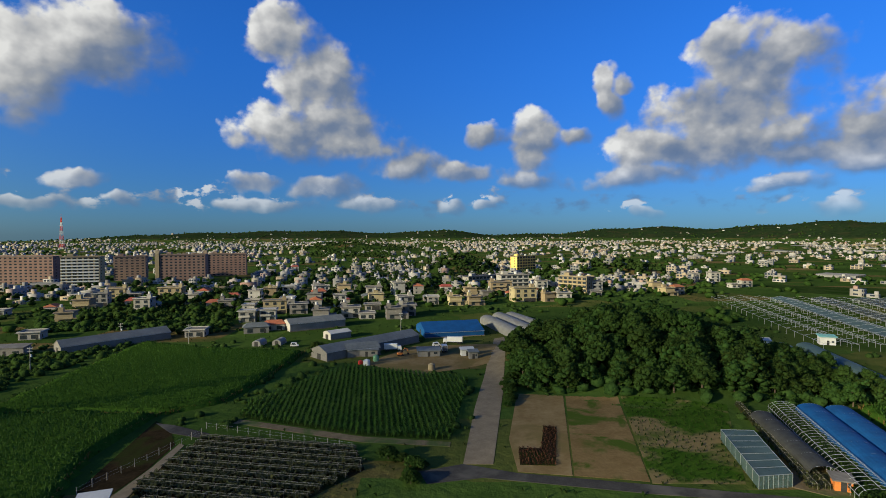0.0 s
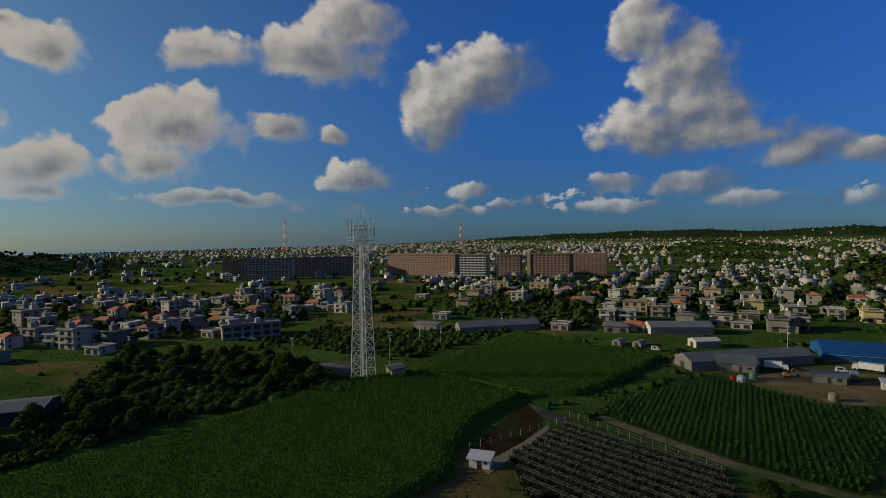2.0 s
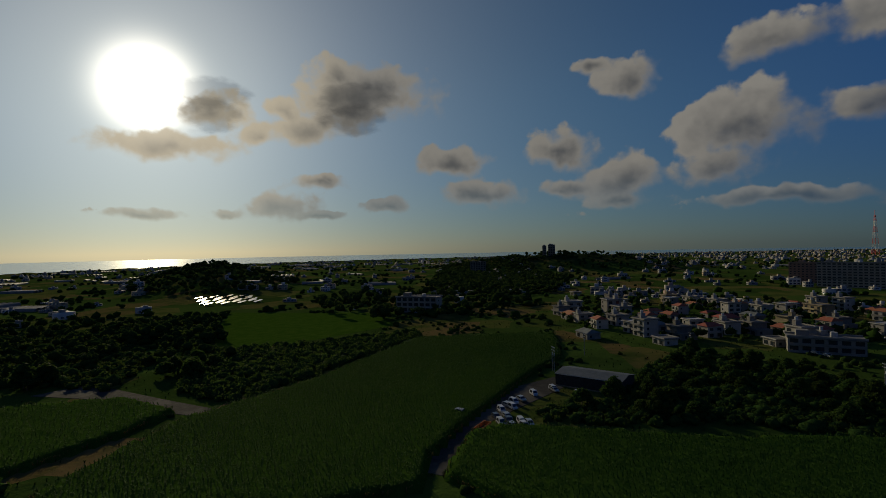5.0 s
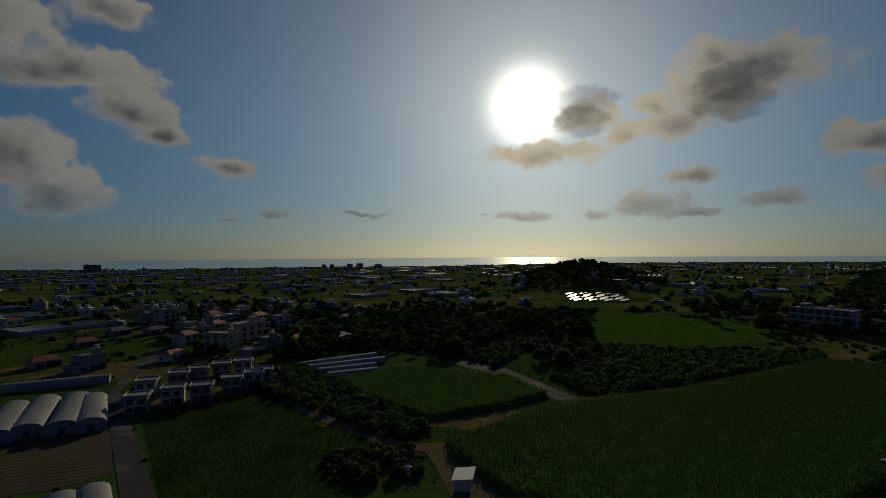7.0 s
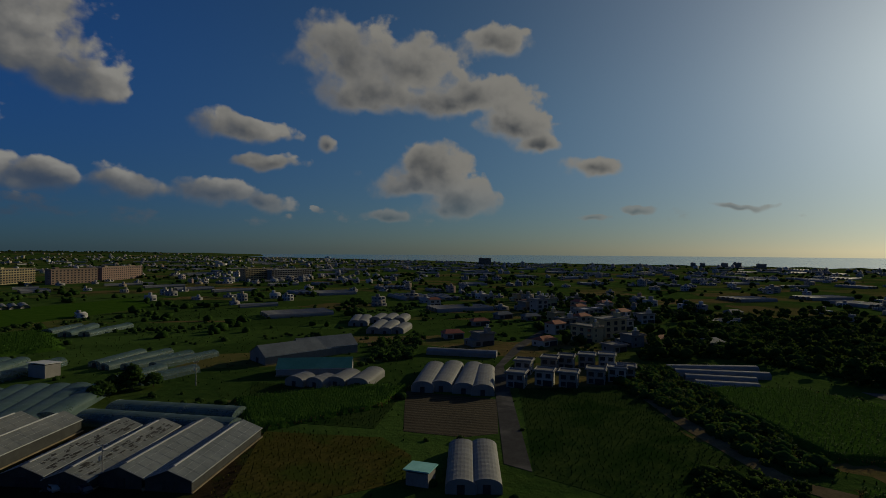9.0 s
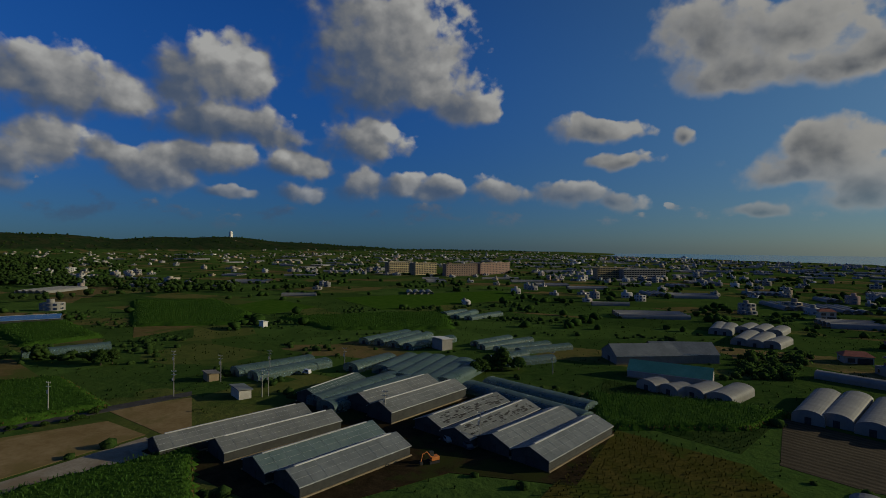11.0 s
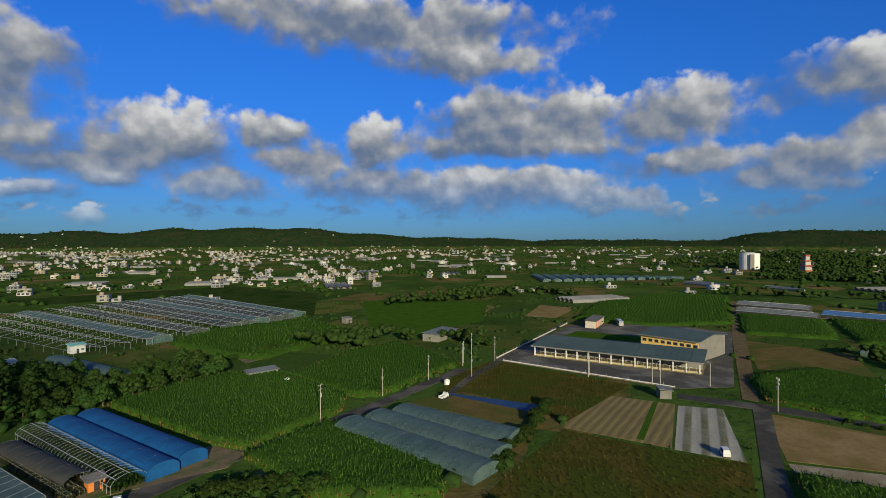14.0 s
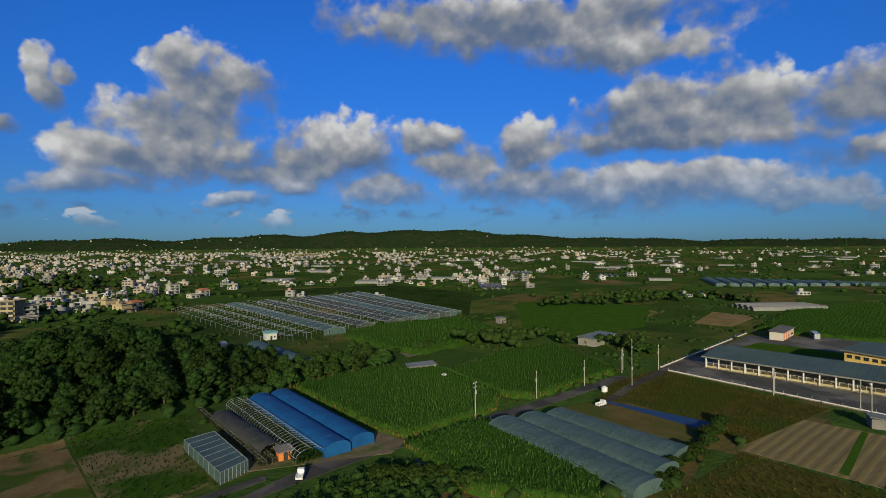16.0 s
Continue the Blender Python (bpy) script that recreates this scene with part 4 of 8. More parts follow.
SLATE_ROOF = material("grey_green_metal_roof", (0.046, 0.074, 0.072), (0.078, 0.112, 0.106), 0.12, 0.7, metal=0.05, spec=0.2)
GREEN_ROOF = material("pale_green_roof", (0.15, 0.30, 0.16), (0.22, 0.40, 0.23), 0.2, 0.9, spec=0.05)
PANE = glassy("window_glass", (0.03, 0.04, 0.05))
TRIM_WHITE = material("white_paint", (0.528, 0.528, 0.512), (0.640, 0.640, 0.624), 0.8, 0.6)
STEEL = material("galvanised_steel", (0.32, 0.34, 0.35), (0.52, 0.54, 0.55), 1.5, 0.5, metal=0.5)
TOWER_STEEL = material("tower_steel", (0.38, 0.40, 0.40), (0.60, 0.61, 0.60), 0.8, 0.55, metal=0.3)
# near-black colour, also laid where an opening would lie in shade
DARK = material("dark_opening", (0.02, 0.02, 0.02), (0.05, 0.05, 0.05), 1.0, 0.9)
BLUE_FILM = sheet_material("blue_tarpaulin", (0.003, 0.050, 0.165), (0.006, 0.085, 0.255), 0.0, 0.25, 0.75)
GREY_FILM = sheet_material("grey_film", (0.056, 0.100, 0.100), (0.112, 0.168, 0.166), 0.30, 0.2, 0.6)
WHITE_FILM = sheet_material("white_film", (0.160, 0.160, 0.154), (0.235, 0.235, 0.228), 0.12, 0.25, 0.7)
DARK_FILM = sheet_material("dark_shade_net", (0.030, 0.032, 0.032), (0.062, 0.064, 0.060), 0.12, 0.4, 0.8)
GLASS_ROOF = sheet_material("old_greenhouse_roof", (0.110, 0.118, 0.112), (0.205, 0.212, 0.200), 0.08, 0.16, 0.6)
GREEN_PANE = sheet_material("greenish_roof_glass", (0.096, 0.138, 0.132), (0.168, 0.216, 0.204), 0.15, 0.15, 0.25)
NET = sheet_material("shade_net", (0.056, 0.070, 0.074), (0.108, 0.126, 0.126), 0.40, 0.2, 0.8)
ORANGE = material("orange_paint", (0.45, 0.14, 0.03), (0.62, 0.22, 0.05), 0.8, 0.7)
RED = material("red_paint", (0.50, 0.03, 0.02), (0.65, 0.06, 0.04), 0.8, 0.6)
CAR_WHITE = material("white_car_paint", (0.504, 0.504, 0.504), (0.560, 0.560, 0.560), 1.0, 0.25, spec=0.6)
CAR_DARK = material("dark_car_paint", (0.03, 0.035, 0.05), (0.06, 0.065, 0.08), 1.0, 0.25, spec=0.6)
CAR_SILVER = material("silver_car_paint", (0.38, 0.39, 0.40), (0.48, 0.49, 0.50), 1.0, 0.3, metal=0.5)
RUBBER = material("tyre_rubber", (0.015, 0.015, 0.015), (0.03, 0.03, 0.03), 4.0, 0.9)
SOLAR = glassy("solar_cells", (0.02, 0.03, 0.07), 0.16, 1.0)
POLE = material("pole_concrete", (0.24, 0.23, 0.21), (0.34, 0.33, 0.30), 1.0, 0.9)


def thing(name, label, category, x, y, turn=0.0, z=None, group=""):
    """An Empty at the base of a thing, turned by that many degrees."""
    ob = new(name)
    ob.empty_display_size = 0.5
    ob.matrix_basis = pose(x, y, gz(x, y) if z is None else z, 0, 0, turn)
    return tagged(ob, label, category, group)


def heading(a, b):
    return math.degrees(math.atan2(b[1] - a[1], b[0] - a[0]))


# ---- trees ----
ICO = bmesh.new()
bmesh.ops.create_icosphere(ICO, subdivisions=1, radius=1.0)
ICO_V = np.array([v.co[:] for v in ICO.verts])
ICO_F = np.array([[v.index for v in f.verts] for f in ICO.faces])
ICO.free()


def lumps(centers, radii, rng, rough=0.25, flat=0.8):
    """Uneven lumps of foliage: corners and triangles."""
    n = len(centers)
    v = ICO_V[None] * (1 + rng.uniform(-rough, rough, (n, len(ICO_V), 1)))
    v = v * np.asarray(radii)[:, None, None] * np.array([1, 1, flat]) + np.asarray(centers)[:, None]
    f = ICO_F[None] + (np.arange(n) * len(ICO_V))[:, None, None]
    return v.reshape(-1, 3), f.reshape(-1, 3)


def leaf_cards(centers, radii, per, size, rng, flat=0.8):
    """Small leaf sprays over the lumps, turned every way: corners and quads."""
    n = len(centers) * per
    d = rng.normal(size=(n, 3))
    d /= np.linalg.norm(d, axis=1)[:, None]
    d[:, 2] = np.abs(d[:, 2]) * 0.9 + d[:, 2] * 0.1
    c = np.repeat(centers, per, 0) + d * (np.repeat(radii, per) * rng.uniform(0.85, 1.18, n))[:, None] * np.array([1, 1, flat])
    t = np.cross(d + rng.normal(scale=0.6, size=(n, 3)), rng.normal(size=(n, 3)))
    t /= np.linalg.norm(t, axis=1)[:, None] + 1e-6
    b = np.cross(t, d + rng.normal(scale=0.5, size=(n, 3)))
    b /= np.linalg.norm(b, axis=1)[:, None] + 1e-6
    s = (size * rng.uniform(0.6, 1.3, n))[:, None]
    v = np.stack([c - t * s, c + b * s * 0.55, c + t * s, c - b * s * 0.55], 1).reshape(-1, 3)
    return v, np.arange(n * 4).reshape(-1, 4)


def tree_kind(tall, spread, lobes, seed, label, bush=False, per=20, size=0.52):
    """A broadleaved tree: tapered trunk with limbs, crown of lumps coloured dark as inner shade under leaf sprays."""
    rng = np.random.default_rng(seed)
    root = tagged(new("bush" if bush else "tree"), label, "bush" if bush else "tree")
    b = Build()
    low = 0.12 if bush else 0.42
    b.bar((0, 0, -0.6), (0.1, 0.05, tall * low), 0.035 * tall, 6, 0.022 * tall)
    cs, rs = [], []
    for i in range(lobes):
        an = 2 * math.pi * (i * 0.618 % 1.0)
        ring = math.sqrt((i + 0.4) / lobes)
        rad = spread * 0.5 * ring * 0.8
        c = Vector((rad * math.cos(an), rad * math.sin(an), tall * (0.86 - 0.55 * ring ** 2) + rng.uniform(-.06, .06) * tall))
        if bush:
            c.z = tall * (0.62 - 0.32 * ring ** 2) + rng.uniform(-.05, .05) * tall
        cs.append(tuple(c))
        rs.append(spread * rng.uniform(0.11, 0.19))
        if i < 6:
            b.bar((0.05, 0.02, tall * low * 0.85), c * 0.85, 0.015 * tall, 5, 0.006 * tall)
    part("trunk", b, BARK, root)
    cs, rs = np.array(cs), np.array(rs)
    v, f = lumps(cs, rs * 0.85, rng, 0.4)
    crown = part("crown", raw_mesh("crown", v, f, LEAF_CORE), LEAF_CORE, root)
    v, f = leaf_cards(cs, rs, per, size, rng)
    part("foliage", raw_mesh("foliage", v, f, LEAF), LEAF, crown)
    return root


STOCK = {}


def stocked(ob):
    """Remembers a pattern's parts, so that its repeats are quick to make."""
    STOCK[ob] = list(ob.children_recursive)
    return ob


def repeat(ob, m, scale):
    """A copy of a pattern with all its parts, sharing the meshes."""
    made = {}
    for o in (ob, *STOCK[ob]):
        made[o] = o.copy()
        scene.collection.objects.link(made[o])
        made[o].parent = made.get(o.parent, o.parent)
    made[ob].matrix_basis = m
    made[ob].scale = scale
    return made[ob]


TREES = [stocked(tree_kind(8.5, 9.5, 34, 11, "dark green broadleaved tree with a dense rounded crown")),
         stocked(tree_kind(7.0, 8.5, 30, 12, "dense green broadleaved tree with an uneven crown")),
         stocked(tree_kind(9.5, 9.5, 36, 13, "tall broadleaved tree with a broken crown"))]
BUSHES = [stocked(tree_kind(3.0, 4.4, 14, 21, "rounded dark green leafy bush", True, 40, 0.32)),
          stocked(tree_kind(2.2, 3.4, 12, 22, "low leafy green field shrub", True, 40, 0.28)),
          stocked(tree_kind(4.5, 5.6, 16, 23, "tall overgrown green shrub", True, 40, 0.34))]


def plant(stock, x, y, scale, turn, group="", sink=0.1):
    ob = repeat(stock, pose(x, y, gz(x, y) - sink, 0, 0, turn), (scale, scale, scale * (0.9 + 0.2 * ((turn * 7.3) % 1))))
    return tagged(ob, group=group)


FAR_TREES, FAR_HOUSES = [], []


def wood(pts, gap, seed, kinds, lo=0.8, hi=1.2, group="", reach=260.0):
    """Trees over an area; those too far to count go into the far woods."""
    rng = np.random.default_rng(seed)
    x, y = scatter(pts, gap, rng, 0.45)
    for px_, py_ in zip(x, y):
        if math.hypot(px_, py_) > reach:
            FAR_TREES.append((px_, py_, rng.uniform(lo, hi) * 7.5))
            continue
        plant(kinds[rng.integers(len(kinds))], px_, py_, rng.uniform(lo, hi), rng.uniform(0, 360), group)


def hedge(pts, gap, seed, kinds, wide=1.5, lo=0.7, hi=1.2, group="hedge shrubs"):
    """Shrubs along a line."""
    rng = np.random.default_rng(seed)
    for (x0, y0), (x1, y1) in zip(pts, pts[1:]):
        n = max(1, int(math.hypot(x1 - x0, y1 - y0) / gap))
        for i in range(n):
            u = (i + rng.uniform(0.2, 0.8)) / n
            if math.hypot(x0 + (x1 - x0) * u, y0 + (y1 - y0) * u) > 260:
                FAR_TREES.append((x0 + (x1 - x0) * u + rng.uniform(-wide, wide), y0 + (y1 - y0) * u + rng.uniform(-wide, wide), rng.uniform(lo, hi) * (7.5 if kinds is TREES else 3.5)))
                continue
            plant(kinds[rng.integers(len(kinds))], x0 + (x1 - x0) * u + rng.uniform(-wide, wide), y0 + (y1 - y0) * u + rng.uniform(-wide, wide), rng.uniform(lo, hi), rng.uniform(0, 360), group)


def scrub(pts, gap, seed, rad, label="tangled dark green scrub", name="scrub", hi=1.4):
    """Uncountable scrub: lumps under leaf sprays over an area."""
    rng = np.random.default_rng(seed)
    x, y = scatter(pts, gap, rng, 0.5)
    r = rad * rng.uniform(0.5, hi, len(x))
    c = np.stack([x, y, height(x, y) + r * 0.35], -1)
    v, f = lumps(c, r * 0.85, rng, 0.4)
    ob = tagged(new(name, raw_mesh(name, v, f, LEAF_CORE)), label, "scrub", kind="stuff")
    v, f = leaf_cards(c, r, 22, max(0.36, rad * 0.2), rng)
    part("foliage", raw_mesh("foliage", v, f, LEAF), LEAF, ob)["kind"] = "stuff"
    return ob


# ---- greenhouses ----


def keep_clear(a, b, wide):
    """Nothing grows wild on the strip from a to b."""
    ln = math.hypot(b[0] - a[0], b[1] - a[1])
    u, v = (b[0] - a[0]) / ln, (b[1] - a[1]) / ln
    w = wide / 2 + 1.5
    KEEP_OUT.append([(a[0] - u * 2 - v * w, a[1] - v * 2 + u * w), (a[0] - u * 2 + v * w, a[1] - v * 2 - u * w), (b[0] + u * 2 + v * w, b[1] + v * 2 - u * w), (b[0] + u * 2 - v * w, b[1] + v * 2 + u * w)])


def tunnel(a, b, wide=6.0, tall=3.0, film=GREY_FILM, words="", open_end=False, bare=False):
    """A plastic tunnel from a to b: film over hoops, closed ends."""
    label = words or {"blue_tarpaulin": "blue tarpaulin tunnel greenhouse", "white_film": "white plastic film tunnel greenhouse", "dark_shade_net": "dark netted tunnel greenhouse"}.get(film.name, "grey plastic film tunnel greenhouse")
    ln = math.hypot(b[0] - a[0], b[1] - a[1])
    keep_clear(a, b, wide)
    root = thing("tunnel_greenhouse", label, "greenhouse", a[0], a[1], heading(a, b), group="tunnel greenhouses")
    n = 12
    side = tall * 0.5

    def arch(x, k=1.0):
        pts = [(x, -wide / 2 * k, 0.0)]
        for i in range(n + 1):
            an = math.pi * (1 - i / n)
            pts.append((x, wide / 2 * k * math.cos(an), side + (tall - side) * k * math.sin(an)))
        return pts + [(x, wide / 2 * k, 0.0)]

    count = max(3, int(ln / (1.7 if bare else (2.2 if math.hypot(*a) < 180 else 4.0))))
    if not bare:
        rows = [[(x, y, z - (0.05 if i % 2 else 0.0)) for x, y, z in arch(ln * i / (2 * count))] for i in range(2 * count + 1)]
        part("cover", Build().loft(rows), film, root)
        for x in ((0.02,) if open_end else (0.02, ln - 0.02)):
            part("end_wall", Build().poly(arch(x, 0.985)), film, root)
        part("door", Build().box(-0.05, -0.8, 0, 0.0, 0.8, 2.0), DARK, root)
    for i in range(0, count + 1, 1 if bare else 3) if math.hypot(*a) < 260 else ():
        part("hoop", Build().pipe(arch(min(max(ln * i / count, 0.1), ln - 0.1), 1.0 if bare else 0.985), 0.032, 4), STEEL, root)
    if bare:
        for y, z in ((0, tall), (-wide * 0.35, tall * 0.82), (wide * 0.35, tall * 0.82), (-wide / 2, side), (wide / 2, side)):
            part("purlin", Build().bar((0, y, z), (ln, y, z), 0.05, 4), STEEL, root)
        rng = np.random.default_rng(3)
        bx, by = rng.uniform(0.5, ln - 0.5, int(ln * 28)), rng.uniform(-wide * 0.45, wide * 0.45, int(ln * 28))
        v, q = blades(bx, by, np.full(len(bx), 0.3), 1.4, 4, rng, 0.6, 0.12)
        part("crop", raw_mesh("crop", v, q, LEAF), LEAF, root, "green crop under the hoops")["kind"] = "stuff"
    return root


def gable_house(a, b, wide, eave, ridge, roof=GLASS_ROOF, wall=DARK_FILM, words="old greenhouse with a weathered pitched roof", name="greenhouse", vents=True, bars=True, group="greenhouses", torn=False):
    """A pitched-roof greenhouse or shed, ridge from a to b."""
    ln = math.hypot(b[0] - a[0], b[1] - a[1])
    keep_clear(a, b, wide)
    root = thing(name, words, "greenhouse" if name == "greenhouse" else "shed", a[0], a[1], heading(a, b), group=group)
    w = wide / 2
    o = 0.25
    for s in (1, -1):
        p = [(-o, 0, ridge), (ln + o, 0, ridge), (ln + o, s * (w + o), eave - 0.1), (-o, s * (w + o), eave - 0.1)]
        up = [(x, y, z + 0.08) for x, y, z in p]
        r = Build().loft([p, up], True)
        r.poly(up if s < 0 else up[::-1]).poly(p[::-1] if s < 0 else p)
        part("roof_slope", r, roof, root)
        part("side_wall", Build().box(0, s * w - 0.06, 0, ln, s * w + 0.06, eave), wall, root)
        part("gutter", Build().box(-o, s * (w + o) - 0.12, eave - 0.25, ln + o, s * (w + o) + 0.12, eave - 0.06), STEEL, root)
        if bars:
            g_ = Build()
            k = max(3, int(ln / 3))
            for i in range(k + 1):
                x = ln * i / k
                g_.bar((x, 0, ridge + 0.1), (x, s * (w + o), eave + 0.02), 0.02, 4)
            for u in (0.33, 0.66):
                g_.bar((0, s * w * u, ridge + (eave - ridge) * u + 0.1), (ln, s * w * u, ridge + (eave - ridge) * u + 0.1), 0.018, 4)
            part("glazing_grid", g_, STEEL, root)
    for x in (0.0, ln):
        part("gable_wall", Build().loft([[(x - 0.06, -w, 0), (x - 0.06, w, 0), (x - 0.06, w, eave), (x - 0.06, 0, ridge - 0.05), (x - 0.06, -w, eave)], [(x + 0.06, -w, 0), (x + 0.06, w, 0), (x + 0.06, w, eave), (x + 0.06, 0, ridge - 0.05), (x + 0.06, -w, eave)]], True).poly([(x - 0.06, -w, 0), (x - 0.06, w, 0), (x - 0.06, w, eave), (x - 0.06, 0, ridge - 0.05), (x - 0.06, -w, eave)]).poly([(x + 0.06, -w, 0), (x + 0.06, -w, eave), (x + 0.06, 0, ridge - 0.05), (x + 0.06, w, eave), (x + 0.06, w, 0)]), wall, root)
    part("door", Build().box(-0.14, -1.2, 0, -0.07, 1.2, 2.3), DARK, root)
    for s in (1, -1):
        part("kerb", Build().box(-0.3, s * (w + 0.3) - 0.14, -0.1, ln + 0.3, s * (w + 0.3) + 0.14, 0.4), CONCRETE, root)
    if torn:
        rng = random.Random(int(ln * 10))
        # holes are not cut: dark patches on the slope paint the shade inside
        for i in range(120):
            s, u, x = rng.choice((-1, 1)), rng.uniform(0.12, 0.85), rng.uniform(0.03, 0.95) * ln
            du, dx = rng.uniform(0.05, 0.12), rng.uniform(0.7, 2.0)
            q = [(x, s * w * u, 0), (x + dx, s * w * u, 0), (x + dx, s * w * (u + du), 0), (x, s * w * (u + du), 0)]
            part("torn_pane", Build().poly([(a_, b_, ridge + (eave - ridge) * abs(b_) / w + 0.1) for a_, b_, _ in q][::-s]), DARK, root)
    if vents:
        part("ridge_vent", Build().box(ln * 0.06, -0.22, ridge + 0.04, ln * 0.94, 0.22, ridge + 0.24), ROOF_WHITE, root)
    return root


def net_house(a, b, wide, tall, film=NET, bare=False):
    """A low framed net house: posts, rails and a shallow ridge."""
    ln = math.hypot(b[0] - a[0], b[1] - a[1])
    keep_clear(a, b, wide)
    root = thing("net_house", "bare steel frame of a net house" if bare else "grey shade-net house on steel posts", "greenhouse", a[0], a[1], heading(a, b), group="net houses")
    w = wide / 2 - 0.15
    if not bare:
        for s in (1, -1):
            part("net_slope", Build().poly([(0, 0, tall), (ln, 0, tall), (ln, s * w, tall - 1.3), (0, s * w, tall - 1.3)][::-s]), film, root)
        for x in (0.0, ln):
            part("end_net", Build().poly([(x, -w, 0), (x, w, 0), (x, w, tall - 1.3), (x, 0, tall), (x, -w, tall - 1.3)]), film, root)
    k = max(3, int(ln / 9))
    for i in range(k + 1):
        x = ln * i / k
        f_ = Build()
        f_.bar((x, -w, 0), (x, -w, tall - 1.25), 0.07, 4).bar((x, w, 0), (x, w, tall - 1.25), 0.07, 4)
        f_.bar((x, -w, tall - 1.25), (x, 0, tall + 0.05), 0.06, 4).bar((x, 0, tall + 0.05), (x, w, tall - 1.25), 0.06, 4)
        part("frame", f_, STEEL, root)
    for y, z in ((0, tall + 0.06), (-w, tall - 1.22), (w, tall - 1.22)):
        part("rail", Build().bar((0, y, z), (ln, y, z), 0.06, 4), STEEL, root)
    return root


# ---- houses ----


def window(parent, x0, z0, x1, z1, y, m, mat=PANE):
    """A framed window on the wall plane y of a house (m turns it to its side)."""
    b = Build().box(x0, y - 0.05, z0, x1, y - 0.01, z1, m)
    b.box(x0 - 0.1, y - 0.22, z0 - 0.16, x1 + 0.1, y - 0.01, z0 - 0.06, m).box((x0 + x1) / 2 - 0.04, y - 0.08, z0, (x0 + x1) / 2 + 0.04, y - 0.05, z1, m)
    return part("window", b, mat, parent)


def house_kind(w, d, storeys, wall, roof, label, seed, pitched=False, balcony=True, tank=True, step=0.0, name="house"):
    """A concrete house with flat or pitched roof, windows, balcony, roof tank."""
    rng = random.Random(seed)
    root = tagged(new(name), label, "house")
    h = storeys * 3.0 + 0.3
    body = Build().box(-w / 2, -d / 2, -1.0, w / 2, d / 2, h)
    if step and storeys > 1:
        body = Build().box(-w / 2, -d / 2, -1.0, w / 2, d / 2, h - 3.0)
        body.box(-w / 2, -d / 2, h - 3.0, w / 2 - step, d / 2, h)
    part("wall", body, wall, root)
    if pitched:
        r = Build()
        o = 0.6
        x0, x1, y0, y1, z0, z1 = -w / 2 - o, w / 2 + o, -d / 2 - o, d / 2 + o, h - 0.05, h + d * 0.22
        k = d * 0.3
        for q in (((x0, y0, z0), (x1, y0, z0), (x1 - k, 0, z1), (x0 + k, 0, z1)), ((x1, y1, z0), (x0, y1, z0), (x0 + k, 0, z1), (x1 - k, 0, z1)), ((x1, y0, z0), (x1, y1, z0), (x1 - k, 0, z1)), ((x0, y1, z0), (x0, y0, z0), (x0 + k, 0, z1)), ((x0, y0, z0), (x0, y1, z0), (x1, y1, z0), (x1, y0, z0))):
            r.poly(q)
        part("roof", r, roof, root)
    else:
        xe = w / 2 - (step if storeys > 1 else 0)
        part("roof", Build().box(-w / 2 - 0.9, -d / 2 - 0.9, h, xe + 0.9, d / 2 + 0.9, h + 0.22), roof, root)
        p = Build()
        for q in ((-w / 2 - 0.4, -d / 2 - 0.4, xe + 0.4, -d / 2 - 0.22), (-w / 2 - 0.4, d / 2 + 0.22, xe + 0.4, d / 2 + 0.4), (-w / 2 - 0.4, -d / 2 - 0.22, -w / 2 - 0.22, d / 2 + 0.22), (xe + 0.22, -d / 2 - 0.22, xe + 0.4, d / 2 + 0.22)):
            p.box(q[0], q[1], h + 0.22, q[2], q[3], h + 0.7)
        part("parapet", p, wall, root)
        if tank:
            part("stair_tower", Build().box(-w / 2 + 0.5, -1.2, h + 0.22, -w / 2 + 3.0, 1.6, h + 2.6).box(-w / 2 + 0.3, -1.4, h + 2.6, -w / 2 + 3.2, 1.8, h + 2.75), wall, root)
            t = Build().bar((-w / 2 + 1.7, 0.2, h + 2.75), (-w / 2 + 1.7, 0.2, h + 4.3), 0.75, 10)
            part("water_tank", t, ROOF_WHITE, root, "pale rooftop water tank")
    for s in range(storeys):
        z = s * 3.0 + 0.95
        for side in (0, 180):
            m = pose(0, 0, 0, 0, 0, side)
            k = max(2, int(w / 4.6))
            for i in range(k):
                x = -w / 2 + w * (i + 0.5) / k
                ww = min(2.9, w / k * 0.66) * rng.uniform(0.75, 1.0)
                if s == storeys - 1 and step and abs(x * (1 if side == 0 else -1) + 0.8) > w / 2 - step - 0.8:
                    continue
                window(root, x - ww / 2, z - 0.35, x + ww / 2, z + 1.4, -d / 2, m)
        for side in (90, 270):
            m = pose(0, 0, 0, 0, 0, side)
            if s == storeys - 1 and step and side == 90:
                continue
            window(root, -d * 0.22 - 0.6, z, -d * 0.22 + 0.6, z + 1.2, -w / 2, m)
        if s and balcony:
            b = Build().box(-w * 0.48, -d / 2 - 1.3, s * 3.0 - 0.05, w * 0.2, -d / 2 - 0.06, s * 3.0 + 0.12)
            b.box(-w * 0.48, -d / 2 - 1.3, s * 3.0 + 0.12, w * 0.2, -d / 2 - 1.18, s * 3.0 + 1.1)
            part("balcony", b, wall, root)
    part("door", Build().box(w * 0.3, -d / 2 - 0.06, 0, w * 0.3 + 1.0, -d / 2 - 0.01, 2.1), DARK, root)
    # no real recess: a dark panel paints the shade of an open carport
    part("carport", Build().box(-w * 0.46, d / 2 + 0.01, 0, w * 0.05, d / 2 + 0.07, 2.5), DARK, root)
    return stocked(root)


